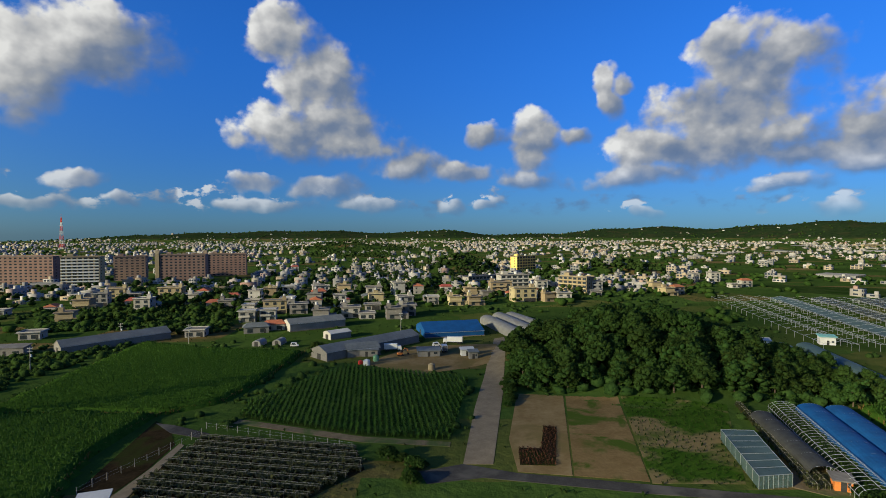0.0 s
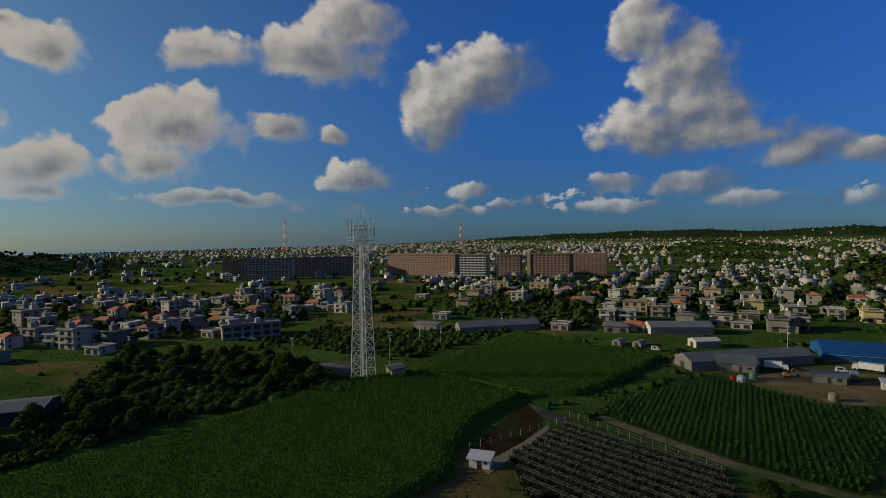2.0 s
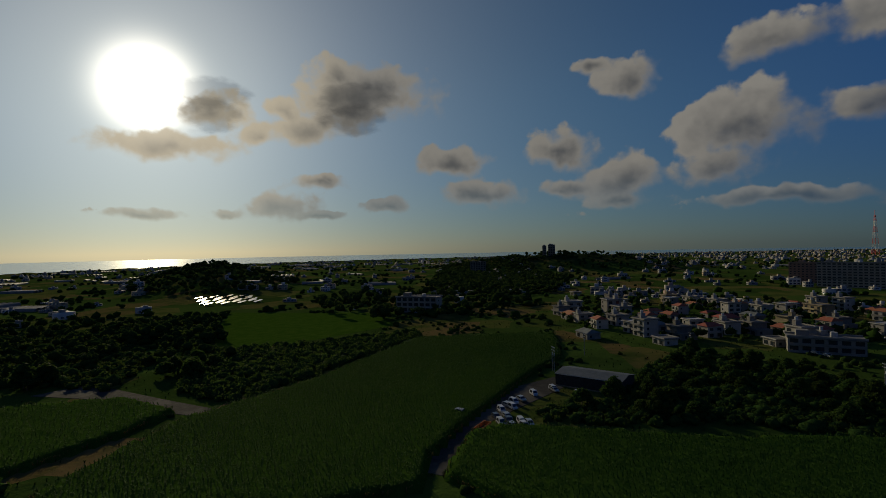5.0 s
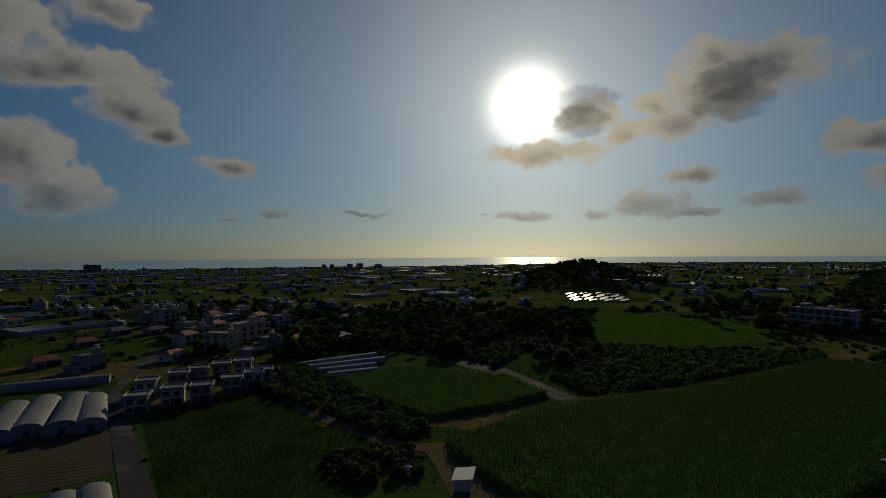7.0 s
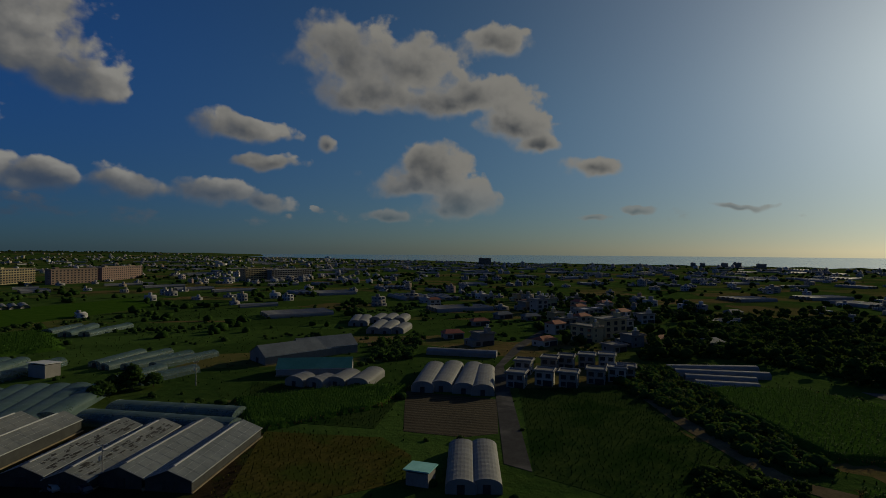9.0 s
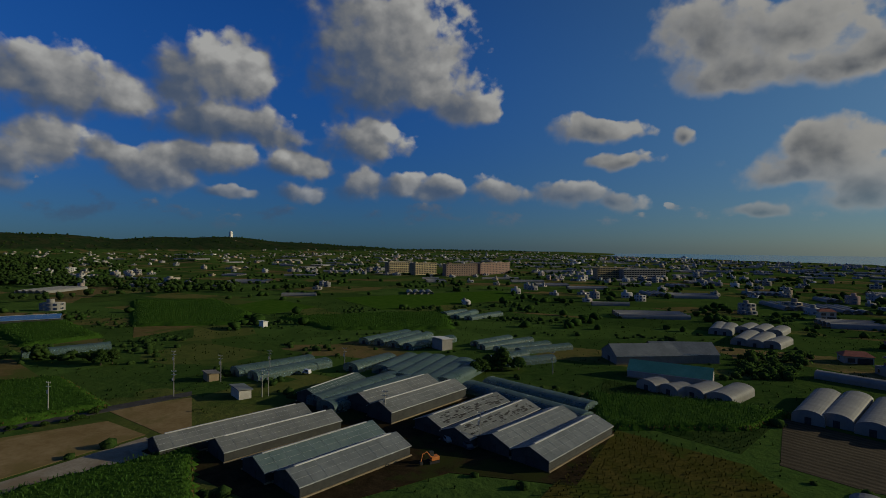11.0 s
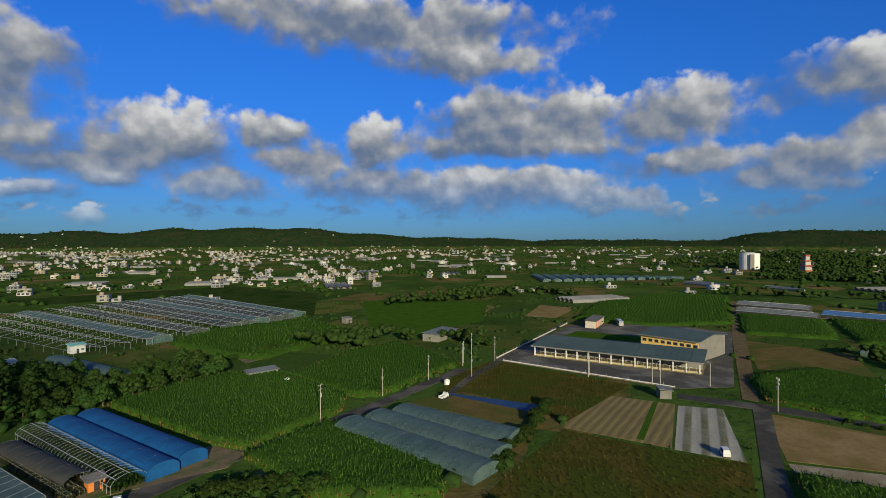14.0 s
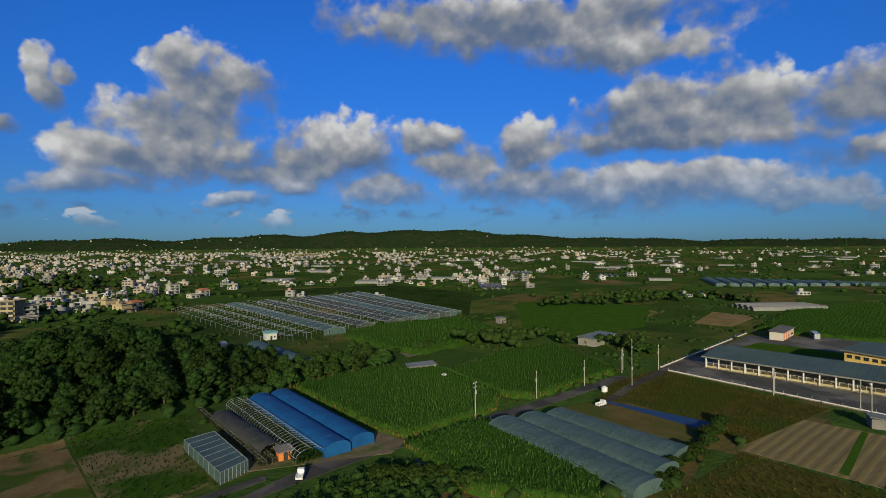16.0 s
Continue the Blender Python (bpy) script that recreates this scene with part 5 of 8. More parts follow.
HOUSES = [house_kind(11, 9, 2, WHITE_WALL, ROOF_GREY, "white two-storey concrete house with a flat roof", 1),
          house_kind(9, 8, 1, WHITE_WALL, ROOF_GREY, "white single-storey flat-roofed house", 2, tank=False),
          house_kind(12, 10, 2, CREAM_WALL, ROOF_GREY, "cream two-storey concrete house with a roof tank", 3, step=3.5),
          house_kind(10, 9, 3, WHITE_WALL, ROOF_GREY, "white three-storey concrete house with balconies", 4),
          house_kind(11, 8, 1, WHITE_WALL, ROOF_RED, "low white house with a red tiled roof", 5, pitched=True),
          house_kind(13, 9, 2, GREY_WALL, ROOF_GREY, "grey concrete two-storey house", 6, step=4.0),
          house_kind(9, 8, 2, WHITE_WALL, ROOF_WHITE, "small white two-storey house with a white roof", 7, tank=False),
          house_kind(16, 10, 3, CREAM_WALL, ROOF_GREY, "cream three-storey apartment house", 8),
          house_kind(10, 8, 2, WHITE_WALL, ROOF_RED, "white two-storey house with a red tiled roof", 9, pitched=True),
          house_kind(12, 8, 1, GREY_WALL, METAL_ROOF, "grey low workshop with a metal roof", 10, pitched=True)]
ROW_HOUSE = house_kind(7.8, 7.0, 2, WHITE_WALL, ROOF_GREY, "small white two-storey row house with a balcony", 41, tank=False)


def settle(kind, x, y, turn, scale=1.0, group="houses of the town"):
    ob = repeat(kind, pose(x, y, gz(x, y), 0, 0, turn), (scale, scale, scale))
    return tagged(ob, group=group)


TAKEN = []


def house_zone(pts, gap, seed, share=0.7, turn=20.0, kinds=HOUSES, lo=0.85, hi=1.15, garden=1.6, reach=470.0):
    """Houses on a loose street grid over an area, with garden trees between."""
    rng = np.random.default_rng(seed)
    x, y = scatter(pts, gap, rng, 0.2, turn)
    for px_, py_ in zip(x, y):
        if rng.random() > share:
            FAR_TREES.append((px_, py_, rng.uniform(4, 9)))
            continue
        if any((px_ - a) ** 2 + (py_ - b) ** 2 < (gap * 0.62) ** 2 for a, b in TAKEN):
            continue
        for _ in range(2):
            if rng.random() < garden / 2:
                FAR_TREES.append((px_ + gap * rng.uniform(-0.6, 0.6), py_ + gap * rng.choice((-0.5, 0.5)) + rng.uniform(-3, 3), rng.uniform(3.5, 8.0)))
        TAKEN.append((px_, py_))
        if math.hypot(px_, py_) > reach:
            FAR_HOUSES.append((px_, py_, turn))
            continue
        settle(kinds[rng.integers(len(kinds))], px_, py_, turn + 90 * rng.integers(4) + rng.uniform(-6, 6), rng.uniform(lo, hi))


def put(kind, x, y, turn, scale=1.0):
    TAKEN.append((x, y))
    return settle(kind, x, y, turn, scale)


def slab_block(a, b, deep, tall, wall, label, storeys, roof=ROOF_GREY, gallery=True, name="apartment_block", band=None, gable=False):
    """A long block of flats whose front runs from a to b (facing the open side), with windows and, on some, gallery bands."""
    ln = math.hypot(b[0] - a[0], b[1] - a[1])
    root = thing(name, label, "apartment building", a[0], a[1], heading(a, b), group="apartment blocks")
    part("wall", Build().box(0, 0, -2, ln, deep, tall), wall, root)
    part("roof", Build().box(-0.4, -0.8, tall, ln + 0.4, deep + 0.4, tall + 0.5), roof, root)
    part("parapet", Build().box(-0.4, -0.8, tall + 0.5, ln + 0.4, -0.5, tall + 1.2).box(-0.4, deep + 0.1, tall + 0.5, ln + 0.4, deep + 0.4, tall + 1.2), wall, root)
    part("stair_tower", Build().box(ln * 0.12, deep * 0.3, tall + 0.5, ln * 0.12 + 5, deep * 0.8, tall + 3.2), wall, root)
    part("roof_tank", Build().bar((ln * 0.62, deep * 0.5, tall + 0.5), (ln * 0.62, deep * 0.5, tall + 2.8), 1.5, 10), ROOF_WHITE, root)
    st = tall / storeys
    k = max(3, int(ln / 4.5))
    for s in range(storeys):
        z = s * st
        p = Build()
        if gallery:
            part("balcony", Build().box(0.3, -1.3, z + 0.1, ln - 0.3, -0.01, z + 0.25).box(0.3, -1.3, z + 0.25, ln - 0.3, -1.15, z + 1.25), band or wall, root)
        lo, hi = (0.16, 0.84) if gallery else (0.26, 0.74)
        for i in range(k):
            p.box(ln * (i + lo) / k, -0.05, z + (0.3 if gallery else 0.9), ln * (i + hi) / k, -0.01, z + st - (0.3 if gallery else 0.8))
        for x, sx in ((0, -1), (ln, 1)):
            p.box(min(x, x + sx * 0.06), deep * 0.3, z + 0.9, max(x, x + sx * 0.06), deep * 0.3 + 1.4, z + 2.2)
        part("glazing_strip", p, PANE, root)["kind"] = "stuff"
        if not gallery:
            part("sill_band", Build().box(0, -0.16, z + 0.55, ln, -0.01, z + 0.75), wall, root)
    if gable:
        prof = [(-1.2, -2), (7.5, -2), (7.5, tall + 2.0), (3.1, tall + 5.0), (-1.2, tall + 2.0)]
        tower = part("gable_tower", Build().loft([[(-4.5, u, v) for u, v in prof], [(-0.45, u, v) for u, v in prof]], True).poly([(-4.5, u, v) for u, v in prof][::-1]).poly([(-0.45, u, v) for u, v in prof]), CREAM_WALL, root, "pale gabled stair tower")
        for s in range(storeys):
            part("window", Build().box(-4.56, 2.2, s * st + 1.0, -4.51, 3.9, s * st + 2.3), PANE, tower)
        part("base_band", Build().box(-4.58, -1.3, -2, -4.52, 1.6, tall * 0.55), ORANGE, tower)
    return root


slab_block((-505.8, 516.7), (-399.2, 530.6), 14, 28, PINK_WALL, "long brownish-pink block of flats", 9, ROOF_GREY, gallery=False)
slab_block((-356.0, 482.2), (-325.2, 490.8), 14, 29, CREAM_WALL, "cream ten-storey block of flats with deep balconies", 10, band=TRIM_WHITE)
slab_block((-356.4, 560.5), (-327.8, 571.1), 16, 26, PINK_WALL, "brownish-pink block of flats", 9, ROOF_GREY, gallery=False)
slab_block((-304.1, 556.4), (-259.9, 566.8), 14, 28, PINK_WALL, "brownish-pink block of flats with a pale gabled stair tower", 9, ROOF_GREY, gallery=False, gable=True)
slab_block((-285.3, 627.7), (-242.9, 640.0), 14, 26, PINK_WALL, "brownish-pink block of flats", 9, ROOF_GREY, gallery=False, gable=True)
slab_block((-676.6, 369.5), (-614.9, 410.8), 14, 24, PINK_WALL, "brownish-pink block of flats", 8, ROOF_GREY, gallery=False)
slab_block((-608.9, 362.1), (-563.5, 401.6), 14, 26, WHITE_WALL, "pale block of flats with white bands", 9)
slab_block((-592.4, 425.6), (-533.8, 482.1), 14, 25, PINK_WALL, "long brownish-pink block of flats", 8, ROOF_GREY, gallery=False)
slab_block((94.2, 658.1), (121.0, 677.7), 12, 21, YELLOW_WALL, "yellow block of flats with a roof tank", 6)
slab_block((574.1, -789.4), (558.8, -835.3), 14, 20, CREAM_WALL, "orange and cream block of flats", 6)
slab_block((500.4, -765.7), (492.2, -824.8), 14, 20, CREAM_WALL, "orange and cream block of flats", 6)
slab_block((436.1, -764.7), (404.1, -817.9), 14, 20, PINK_WALL, "brown block of flats", 6, ROOF_GREY, gallery=False)
slab_block((410.9, -844.5), (392.1, -936.0), 14, 20, PINK_WALL, "brown block of flats", 6, ROOF_GREY, gallery=False)
slab_block((199.5, -832.6), (158.4, -877.3), 14, 18, CREAM_WALL, "cream block of flats", 6)
slab_block((163.4, -849.9), (108.1, -901.1), 14, 16, WHITE_WALL, "white block of flats", 5)
slab_block((-401.7, -72.6), (-393.6, -40.4), 14, 11.5, WHITE_WALL, "white three-storey school building", 3)
slab_block((1499.5, 1848.2), (1788.8, 1837.0), 11, 9, CREAM_WALL, "cream three-storey school building", 3)
slab_block((50.1, 449.1), (75.3, 454.6), 12, 14, WHITE_WALL, "white four-storey apartment house with blue trim", 4)
slab_block((101.4, 453.6), (120.7, 434.4), 12, 13, CREAM_WALL, "cream three-storey apartment house", 4)
slab_block((-248.7, 134.9), (-237.2, 161.0), 10, 6.5, WHITE_WALL, "white long two-storey house", 2)
slab_block((25.4, 514.3), (67.5, 543.0), 10, 7, WHITE_WALL, "long pale two-storey workshop", 2)
put(HOUSES[6], -112.5, 298.4, 10, 1)
put(HOUSES[6], -102.3, 302.8, 12, 1)
put(HOUSES[0], -91.9, 329.4, 15, 1)
put(HOUSES[9], -95.9, 265.1, 20, 1)
put(HOUSES[4], -89.1, 273.2, 12, 1)
put(HOUSES[5], -69.3, 303.2, 8, 1)
put(HOUSES[0], -55.9, 313.5, 10, 1)
put(HOUSES[1], -45.5, 309.0, 10, 1)
put(HOUSES[5], -27.6, 308.9, 10, 1)
put(HOUSES[0], -22.5, 321.2, 5, 1)
put(HOUSES[2], -212.7, 294.9, 20, 1)
put(HOUSES[1], -198.6, 250.1, 15, 1)
put(HOUSES[0], -230.7, 387.0, 15, 1)
put(HOUSES[5], -216.0, 412.9, 15, 1)
put(HOUSES[5], -142.9, 346.6, 12, 1)
put(HOUSES[2], -182.7, 427.4, 18, 1)
put(HOUSES[1], -122.0, 255.8, 10, 1)
put(HOUSES[1], -276.9, 323.0, 10, 1)
put(HOUSES[3], -99.3, 414.1, 20, 1)
put(HOUSES[8], -299.0, 609.7, 10, 1)
put(HOUSES[8], -202.7, 709.6, 12, 1)
put(HOUSES[0], -212.8, 639.8, 5, 1)
put(HOUSES[1], -77.0, 474.7, 10, 1)
put(HOUSES[2], 9.9, 366.2, 10, 1)
put(HOUSES[2], 22.6, 365.9, 15, 1)
put(HOUSES[0], 49.1, 455.5, 5, 1)
put(HOUSES[3], 85.8, 454.2, 8, 1)
put(HOUSES[2], 78.9, 386.2, 20, 1)
put(HOUSES[0], 89.3, 385.8, 5, 1)
put(HOUSES[3], 130.9, 446.1, 10, 1)
put(HOUSES[2], 182.6, 419.7, 15, 1)
put(HOUSES[8], 192.8, 427.8, 20, 1)
put(HOUSES[2], 191.6, 466.0, 8, 1)
put(HOUSES[0], 273.3, 566.7, 10, 1)
put(HOUSES[3], 282.7, 541.4, 0, 1)
put(HOUSES[1], 269.6, 479.1, 5, 1)
put(HOUSES[8], 283.2, 485.8, 5, 1)
put(HOUSES[1], 124.1, 422.7, 4, 1)
put(HOUSES[4], 55.5, 411.7, 10, 1)
put(HOUSES[0], -334.4, 80.1, 20, 1)
put(HOUSES[6], -304.8, 82.1, 25, 1)
put(HOUSES[3], -293.5, 85.1, 20, 1)
put(HOUSES[1], -268.3, 87.3, 20, 1)
put(HOUSES[5], -285.2, 101.4, 15, 1)
put(HOUSES[0], -301.5, 131.5, 10, 1)
put(HOUSES[5], -297.6, 145.2, 10, 1)
put(HOUSES[1], -264.2, 138.4, 10, 1)
put(HOUSES[3], -262.5, 148.8, 12, 1)
put(HOUSES[0], -249.2, 152.4, 10, 1)
put(HOUSES[3], -405.3, 240.6, 10, 1)
put(HOUSES[1], -302.2, 225.3, 12, 1)
put(HOUSES[1], -291.0, 234.8, 12, 1)
put(HOUSES[0], -273.2, 236.4, 10, 1)
put(HOUSES[5], -382.6, 52.9, 20, 1)
put(HOUSES[9], -288.0, 53.1, 20, 1)
put(HOUSES[5], -470.5, 108.8, 15, 1)
put(HOUSES[0], -446.6, 166.6, 12, 1)
put(HOUSES[2], -460.6, 154.4, 12, 1)
put(HOUSES[0], -379.7, 189.1, 12, 1)
put(HOUSES[1], -536.1, 87.5, 12, 1)
put(ROW_HOUSE, -51.7, -186.0, -28, 0.84)
put(ROW_HOUSE, -62.9, -187.6, -28, 0.84)
put(ROW_HOUSE, -70.9, -184.1, -28, 0.84)
put(ROW_HOUSE, -82.9, -187.3, -28, 0.84)
put(ROW_HOUSE, -92.2, -189.3, -28, 0.84)
put(ROW_HOUSE, -60.1, -205.5, -28, 0.84)
put(ROW_HOUSE, -72.4, -209.7, -28, 0.84)
put(ROW_HOUSE, -80.6, -212.4, -28, 0.84)
put(ROW_HOUSE, -90.5, -214.0, -28, 0.84)
put(ROW_HOUSE, -99.1, -213.0, -28, 0.84)
put(ROW_HOUSE, -96.6, -190.8, -28, 0.84)
put(HOUSES[4], -88.3, -264.1, 30, 1)
put(HOUSES[8], -107.3, -301.3, 30, 1)
put(HOUSES[4], -150.3, -260.2, 20, 1)
put(HOUSES[9], -171.9, -249.5, 10, 1)
put(HOUSES[0], -121.6, -321.6, 25, 1)
put(HOUSES[8], -137.5, -334.5, 25, 1)
put(HOUSES[4], -181.6, -376.8, 20, 1)
put(HOUSES[0], -154.3, -310.7, 20, 1)
put(HOUSES[2], -154.9, -453.4, 20, 1)
put(HOUSES[9], -110.1, -359.8, 10, 1)
put(HOUSES[8], -158.7, -392.3, 20, 1)
put(HOUSES[4], -135.9, -460.1, 15, 1)
put(HOUSES[0], -184.3, -338.5, 10, 1)
put(HOUSES[5], -180.4, -460.6, 15, 1)
put(HOUSES[8], -193.1, -419.7, 10, 1)
put(HOUSES[9], -273.8, -368.8, 10, 1)
put(HOUSES[1], -117.9, -245.2, 20, 1)
put(HOUSES[5], -54.2, -268.6, 20, 1)
put(HOUSES[4], -68.4, -338.7, 10, 1)
put(HOUSES[0], -106.6, -490.4, 5, 1)
put(HOUSES[9], -92.6, -372.1, 15, 1)
put(HOUSES[4], -43.4, -291.8, 10, 1)
put(HOUSES[8], -51.1, -456.5, 10, 1)
put(HOUSES[2], -138.4, -499.5, 15, 1)
house_zone([(-284.3, 325.1), (-413.0, 473.3), (-214.6, 547.7), (-202.6, 716.2), (-129.6, 843.3), (-22.1, 870.7), (103.6, 834.0), (265.8, 621.9), (292.2, 531.5), (195.1, 456.1), (80.9, 384.5), (-9.2, 357.2), (-63.3, 320.6), (-122.3, 320.0), (-173.8, 330.4)], 21, 5, 0.62, 12)
house_zone([(-346.5, 39.8), (-533.1, 90.2), (-567.5, 178.2), (-445.9, 251.6), (-370.3, 334.0), (-267.7, 241.1), (-292.5, 194.7), (-242.9, 166.8), (-258.4, 135.3), (-279.1, 99.2), (-314.1, 56.2)], 22, 6, 0.6, 15)
house_zone([(-91.9, -350.7), (-141.7, -538.8), (-213.5, -518.7), (-224.8, -418.9), (-177.7, -303.0), (-137.8, -249.8), (-115.7, -248.3), (-93.7, -256.9)], 22, 7, 0.62, 25)
house_zone([(-104.8, -255.1), (-181.6, -442.4), (-207.3, -397.0), (-182.6, -303.5), (-124.4, -247.2)], 24, 8, 0.7, 20)
slab_block((-966, -1495), (-978, -1487), 14, 11, GREY_WALL, 'grey high-rise block near the shore', 9)
slab_block((-988, -1480), (-1000, -1472), 14, 11, GREY_WALL, 'grey high-rise block near the shore', 9)
slab_block((-1035, -1448), (-1050, -1437), 14, 12, GREY_WALL, 'grey high-rise block near the shore', 9)
slab_block((-1061, -1430), (-1078, -1416), 14, 14, GREY_WALL, 'grey high-rise block near the shore', 9)
slab_block((-1108, -1393), (-1128, -1377), 14, 11, GREY_WALL, 'grey high-rise block near the shore', 9)
slab_block((-349, -1746), (-390, -1737), 14, 21, GREY_WALL, 'grey high-rise block near the shore', 9)
slab_block((-1114, 114), (-1113, 122), 14, 22, GREY_WALL, 'grey block standing on the wooded hill', 6)
slab_block((-1123, 127), (-1121, 141), 14, 22, GREY_WALL, 'grey block standing on the wooded hill', 6)
slab_block((-999, -35), (-1000, -6), 14, 22, GREY_WALL, 'grey block standing on the wooded hill', 6)
tunnel((84.9, 136.9), (77.4, 103.7), 5.6, 2.8, DARK_FILM, open_end=True)
tunnel((94.1, 142.6), (79.8, 93.0), 7, 3.4, GREY_FILM, "bare hoops of an uncovered tunnel greenhouse", bare=True)
tunnel((100.7, 141.0), (86.3, 90.9), 7, 3.4, BLUE_FILM)
tunnel((107.3, 139.5), (93.5, 89.9), 7, 3.4, BLUE_FILM)
tunnel((139.0, 58.3), (128.4, 22.8), 9.6, 3.0, GREY_FILM)
tunnel((132.4, 63.0), (117.2, 24.1), 9.6, 3.0, GREY_FILM)
tunnel((124.8, 67.7), (106.9, 25.1), 9.6, 3.0, GREY_FILM)
tunnel((145.7, 222.4), (133.6, 164.8), 7, 3, GREY_FILM)
tunnel((156.2, 222.5), (143.1, 166.1), 7, 3, GREY_FILM)
net_house((206.4, 383.9), (169.1, 218.9), 13.5, 4.2, bare=True)
net_house((219.8, 381.7), (180.0, 217.4), 13.5, 4.2, bare=True)
net_house((233.1, 379.4), (191.0, 215.9), 13.5, 4.2, bare=True)
net_house((246.4, 377.2), (201.9, 214.4), 13.5, 4.2, film=GREY_FILM)
net_house((259.8, 374.9), (212.9, 212.9), 13.5, 4.2, bare=True)
net_house((273.1, 372.7), (223.8, 211.4), 13.5, 4.2, film=NET)
net_house((286.5, 370.5), (234.8, 209.9), 13.5, 4.2, bare=True)
net_house((299.8, 368.2), (245.7, 208.4), 13.5, 4.2, film=NET)
net_house((313.1, 366.0), (256.6, 206.9), 13.5, 4.2, film=NET)
net_house((326.5, 363.8), (267.6, 205.4), 13.5, 4.2, film=GREY_FILM)
net_house((339.8, 361.5), (278.5, 203.9), 13.5, 4.2, film=NET)
net_house((353.2, 359.3), (289.5, 202.4), 13.5, 4.2, film=NET)
net_house((366.5, 357.1), (300.4, 200.9), 13.5, 4.2, film=GREY_FILM)
gable_house((120.9, -72.2), (110.5, -110.0), 9.5, 2.6, 4.5)
gable_house((107.3, -79.0), (99.2, -109.6), 9.5, 2.6, 4.5)
gable_house((91.2, -76.4), (83.7, -108.0), 10, 2.6, 4.5, GREEN_PANE)
gable_house((80.2, -75.4), (73.5, -104.4), 10, 2.6, 4.5, METAL_ROOF)
gable_house((100.9, -123.5), (95.8, -154.8), 10, 3.4, 5.5)
gable_house((90.4, -120.0), (84.3, -153.6), 10, 3.4, 5.5)
gable_house((73.2, -118.7), (67.1, -149.8), 9.5, 2.6, 4.4, GLASS_ROOF, torn=True)
gable_house((62.8, -115.0), (56.6, -147.8), 9.5, 2.6, 4.4, GLASS_ROOF, torn=True)
gable_house((52.7, -115.7), (45.0, -146.9), 10, 2.6, 4.5, METAL_ROOF)
gable_house((42.0, -112.7), (34.9, -143.7), 10, 2.6, 4.5, METAL_ROOF)
gable_house((119.7, -120.9), (120.8, -146.6), 8, 3, 4.5, SLATE_ROOF)
tunnel((115.2, -119.8), (112.8, -158.5), 8, 3.6, GREY_FILM)
tunnel((108.6, -117.4), (105.0, -157.5), 8, 3.6, GREY_FILM)
tunnel((169.3, -132.6), (160.9, -164.6), 8, 3.4, GREY_FILM)
tunnel((157.8, -131.6), (150.8, -163.7), 8, 3.4, GREY_FILM)
tunnel((168.1, -209.5), (164.4, -244.1), 7, 3.4, GREY_FILM)
tunnel((159.5, -210.8), (157.2, -243.9), 7, 3.4, GREY_FILM)
tunnel((150.1, -210.3), (150.3, -243.7), 7, 3.4, GREY_FILM)
tunnel((140.6, -209.0), (133.8, -240.9), 7, 3.4, GREY_FILM)
tunnel((135.4, -160.6), (133.7, -184.9), 8, 3.6, GREY_FILM)
tunnel((122.8, -163.8), (126.2, -190.4), 8, 3.6, GREY_FILM)
tunnel((115.4, -159.7), (120.2, -193.9), 8, 3.6, GREY_FILM)
tunnel((108.5, -157.0), (114.5, -194.5), 8, 3.6, GREY_FILM)
tunnel((101.8, -155.0), (107.8, -194.4), 8, 3.6, GREY_FILM)
tunnel((96.4, -155.8), (101.4, -194.4), 8, 3.6, GREY_FILM)
tunnel((92.4, -159.8), (94.2, -193.7), 8, 3.6, GREY_FILM)
tunnel((79.0, -170.4), (39.6, -159.1), 8, 3.4, GREY_FILM)
tunnel((83.0, -161.9), (38.2, -148.1), 8, 3.4, GREY_FILM)
tunnel((95.1, -203.1), (87.0, -225.3), 6.5, 3, GREY_FILM)
tunnel((87.2, -203.3), (72.8, -222.5), 6.5, 3, GREY_FILM)
tunnel((117.1, -234.6), (109.6, -261.0), 6, 2.8, GREY_FILM)
tunnel((110.7, -228.8), (97.7, -261.3), 6, 2.8, GREY_FILM)
tunnel((101.7, -227.5), (86.0, -255.4), 6, 2.8, GREY_FILM)
tunnel((91.4, -228.9), (74.7, -254.6), 6, 2.8, GREY_FILM)
tunnel((188.8, -326.9), (184.2, -351.5), 7, 3, GREY_FILM)
tunnel((173.6, -316.8), (176.3, -352.2), 7, 3, GREY_FILM)
tunnel((163.4, -316.7), (155.5, -352.1), 7, 3, GREY_FILM)
tunnel((-16.3, -180.9), (-24.6, -213.3), 8, 4, WHITE_FILM)
tunnel((-22.9, -181.2), (-32.6, -214.2), 8, 4, WHITE_FILM)
tunnel((-30.3, -177.4), (-40.6, -211.2), 8, 4, WHITE_FILM)
tunnel((-36.5, -174.5), (-44.0, -206.0), 8, 4, WHITE_FILM)
tunnel((-17.4, -104.6), (-21.4, -127.1), 6.5, 3.2, WHITE_FILM)
tunnel((-22.7, -104.1), (-26.7, -126.6), 6.5, 3.2, WHITE_FILM)
tunnel((-25.1, -249.2), (-56.3, -237.6), 6, 3, WHITE_FILM)
tunnel((14.6, -191.8), (8.9, -204.4), 8, 3.8, WHITE_FILM)
tunnel((6.4, -189.0), (0.1, -207.1), 8, 3.8, WHITE_FILM)
tunnel((29.4, -194.0), (25.5, -201.0), 8, 3.8, WHITE_FILM)
tunnel((21.9, -191.5), (17.0, -198.1), 8, 3.8, WHITE_FILM)
tunnel((1.7, -310.9), (-4.6, -345.2), 8, 4, WHITE_FILM)
tunnel((-5.2, -308.6), (-12.1, -342.7), 8, 4, WHITE_FILM)
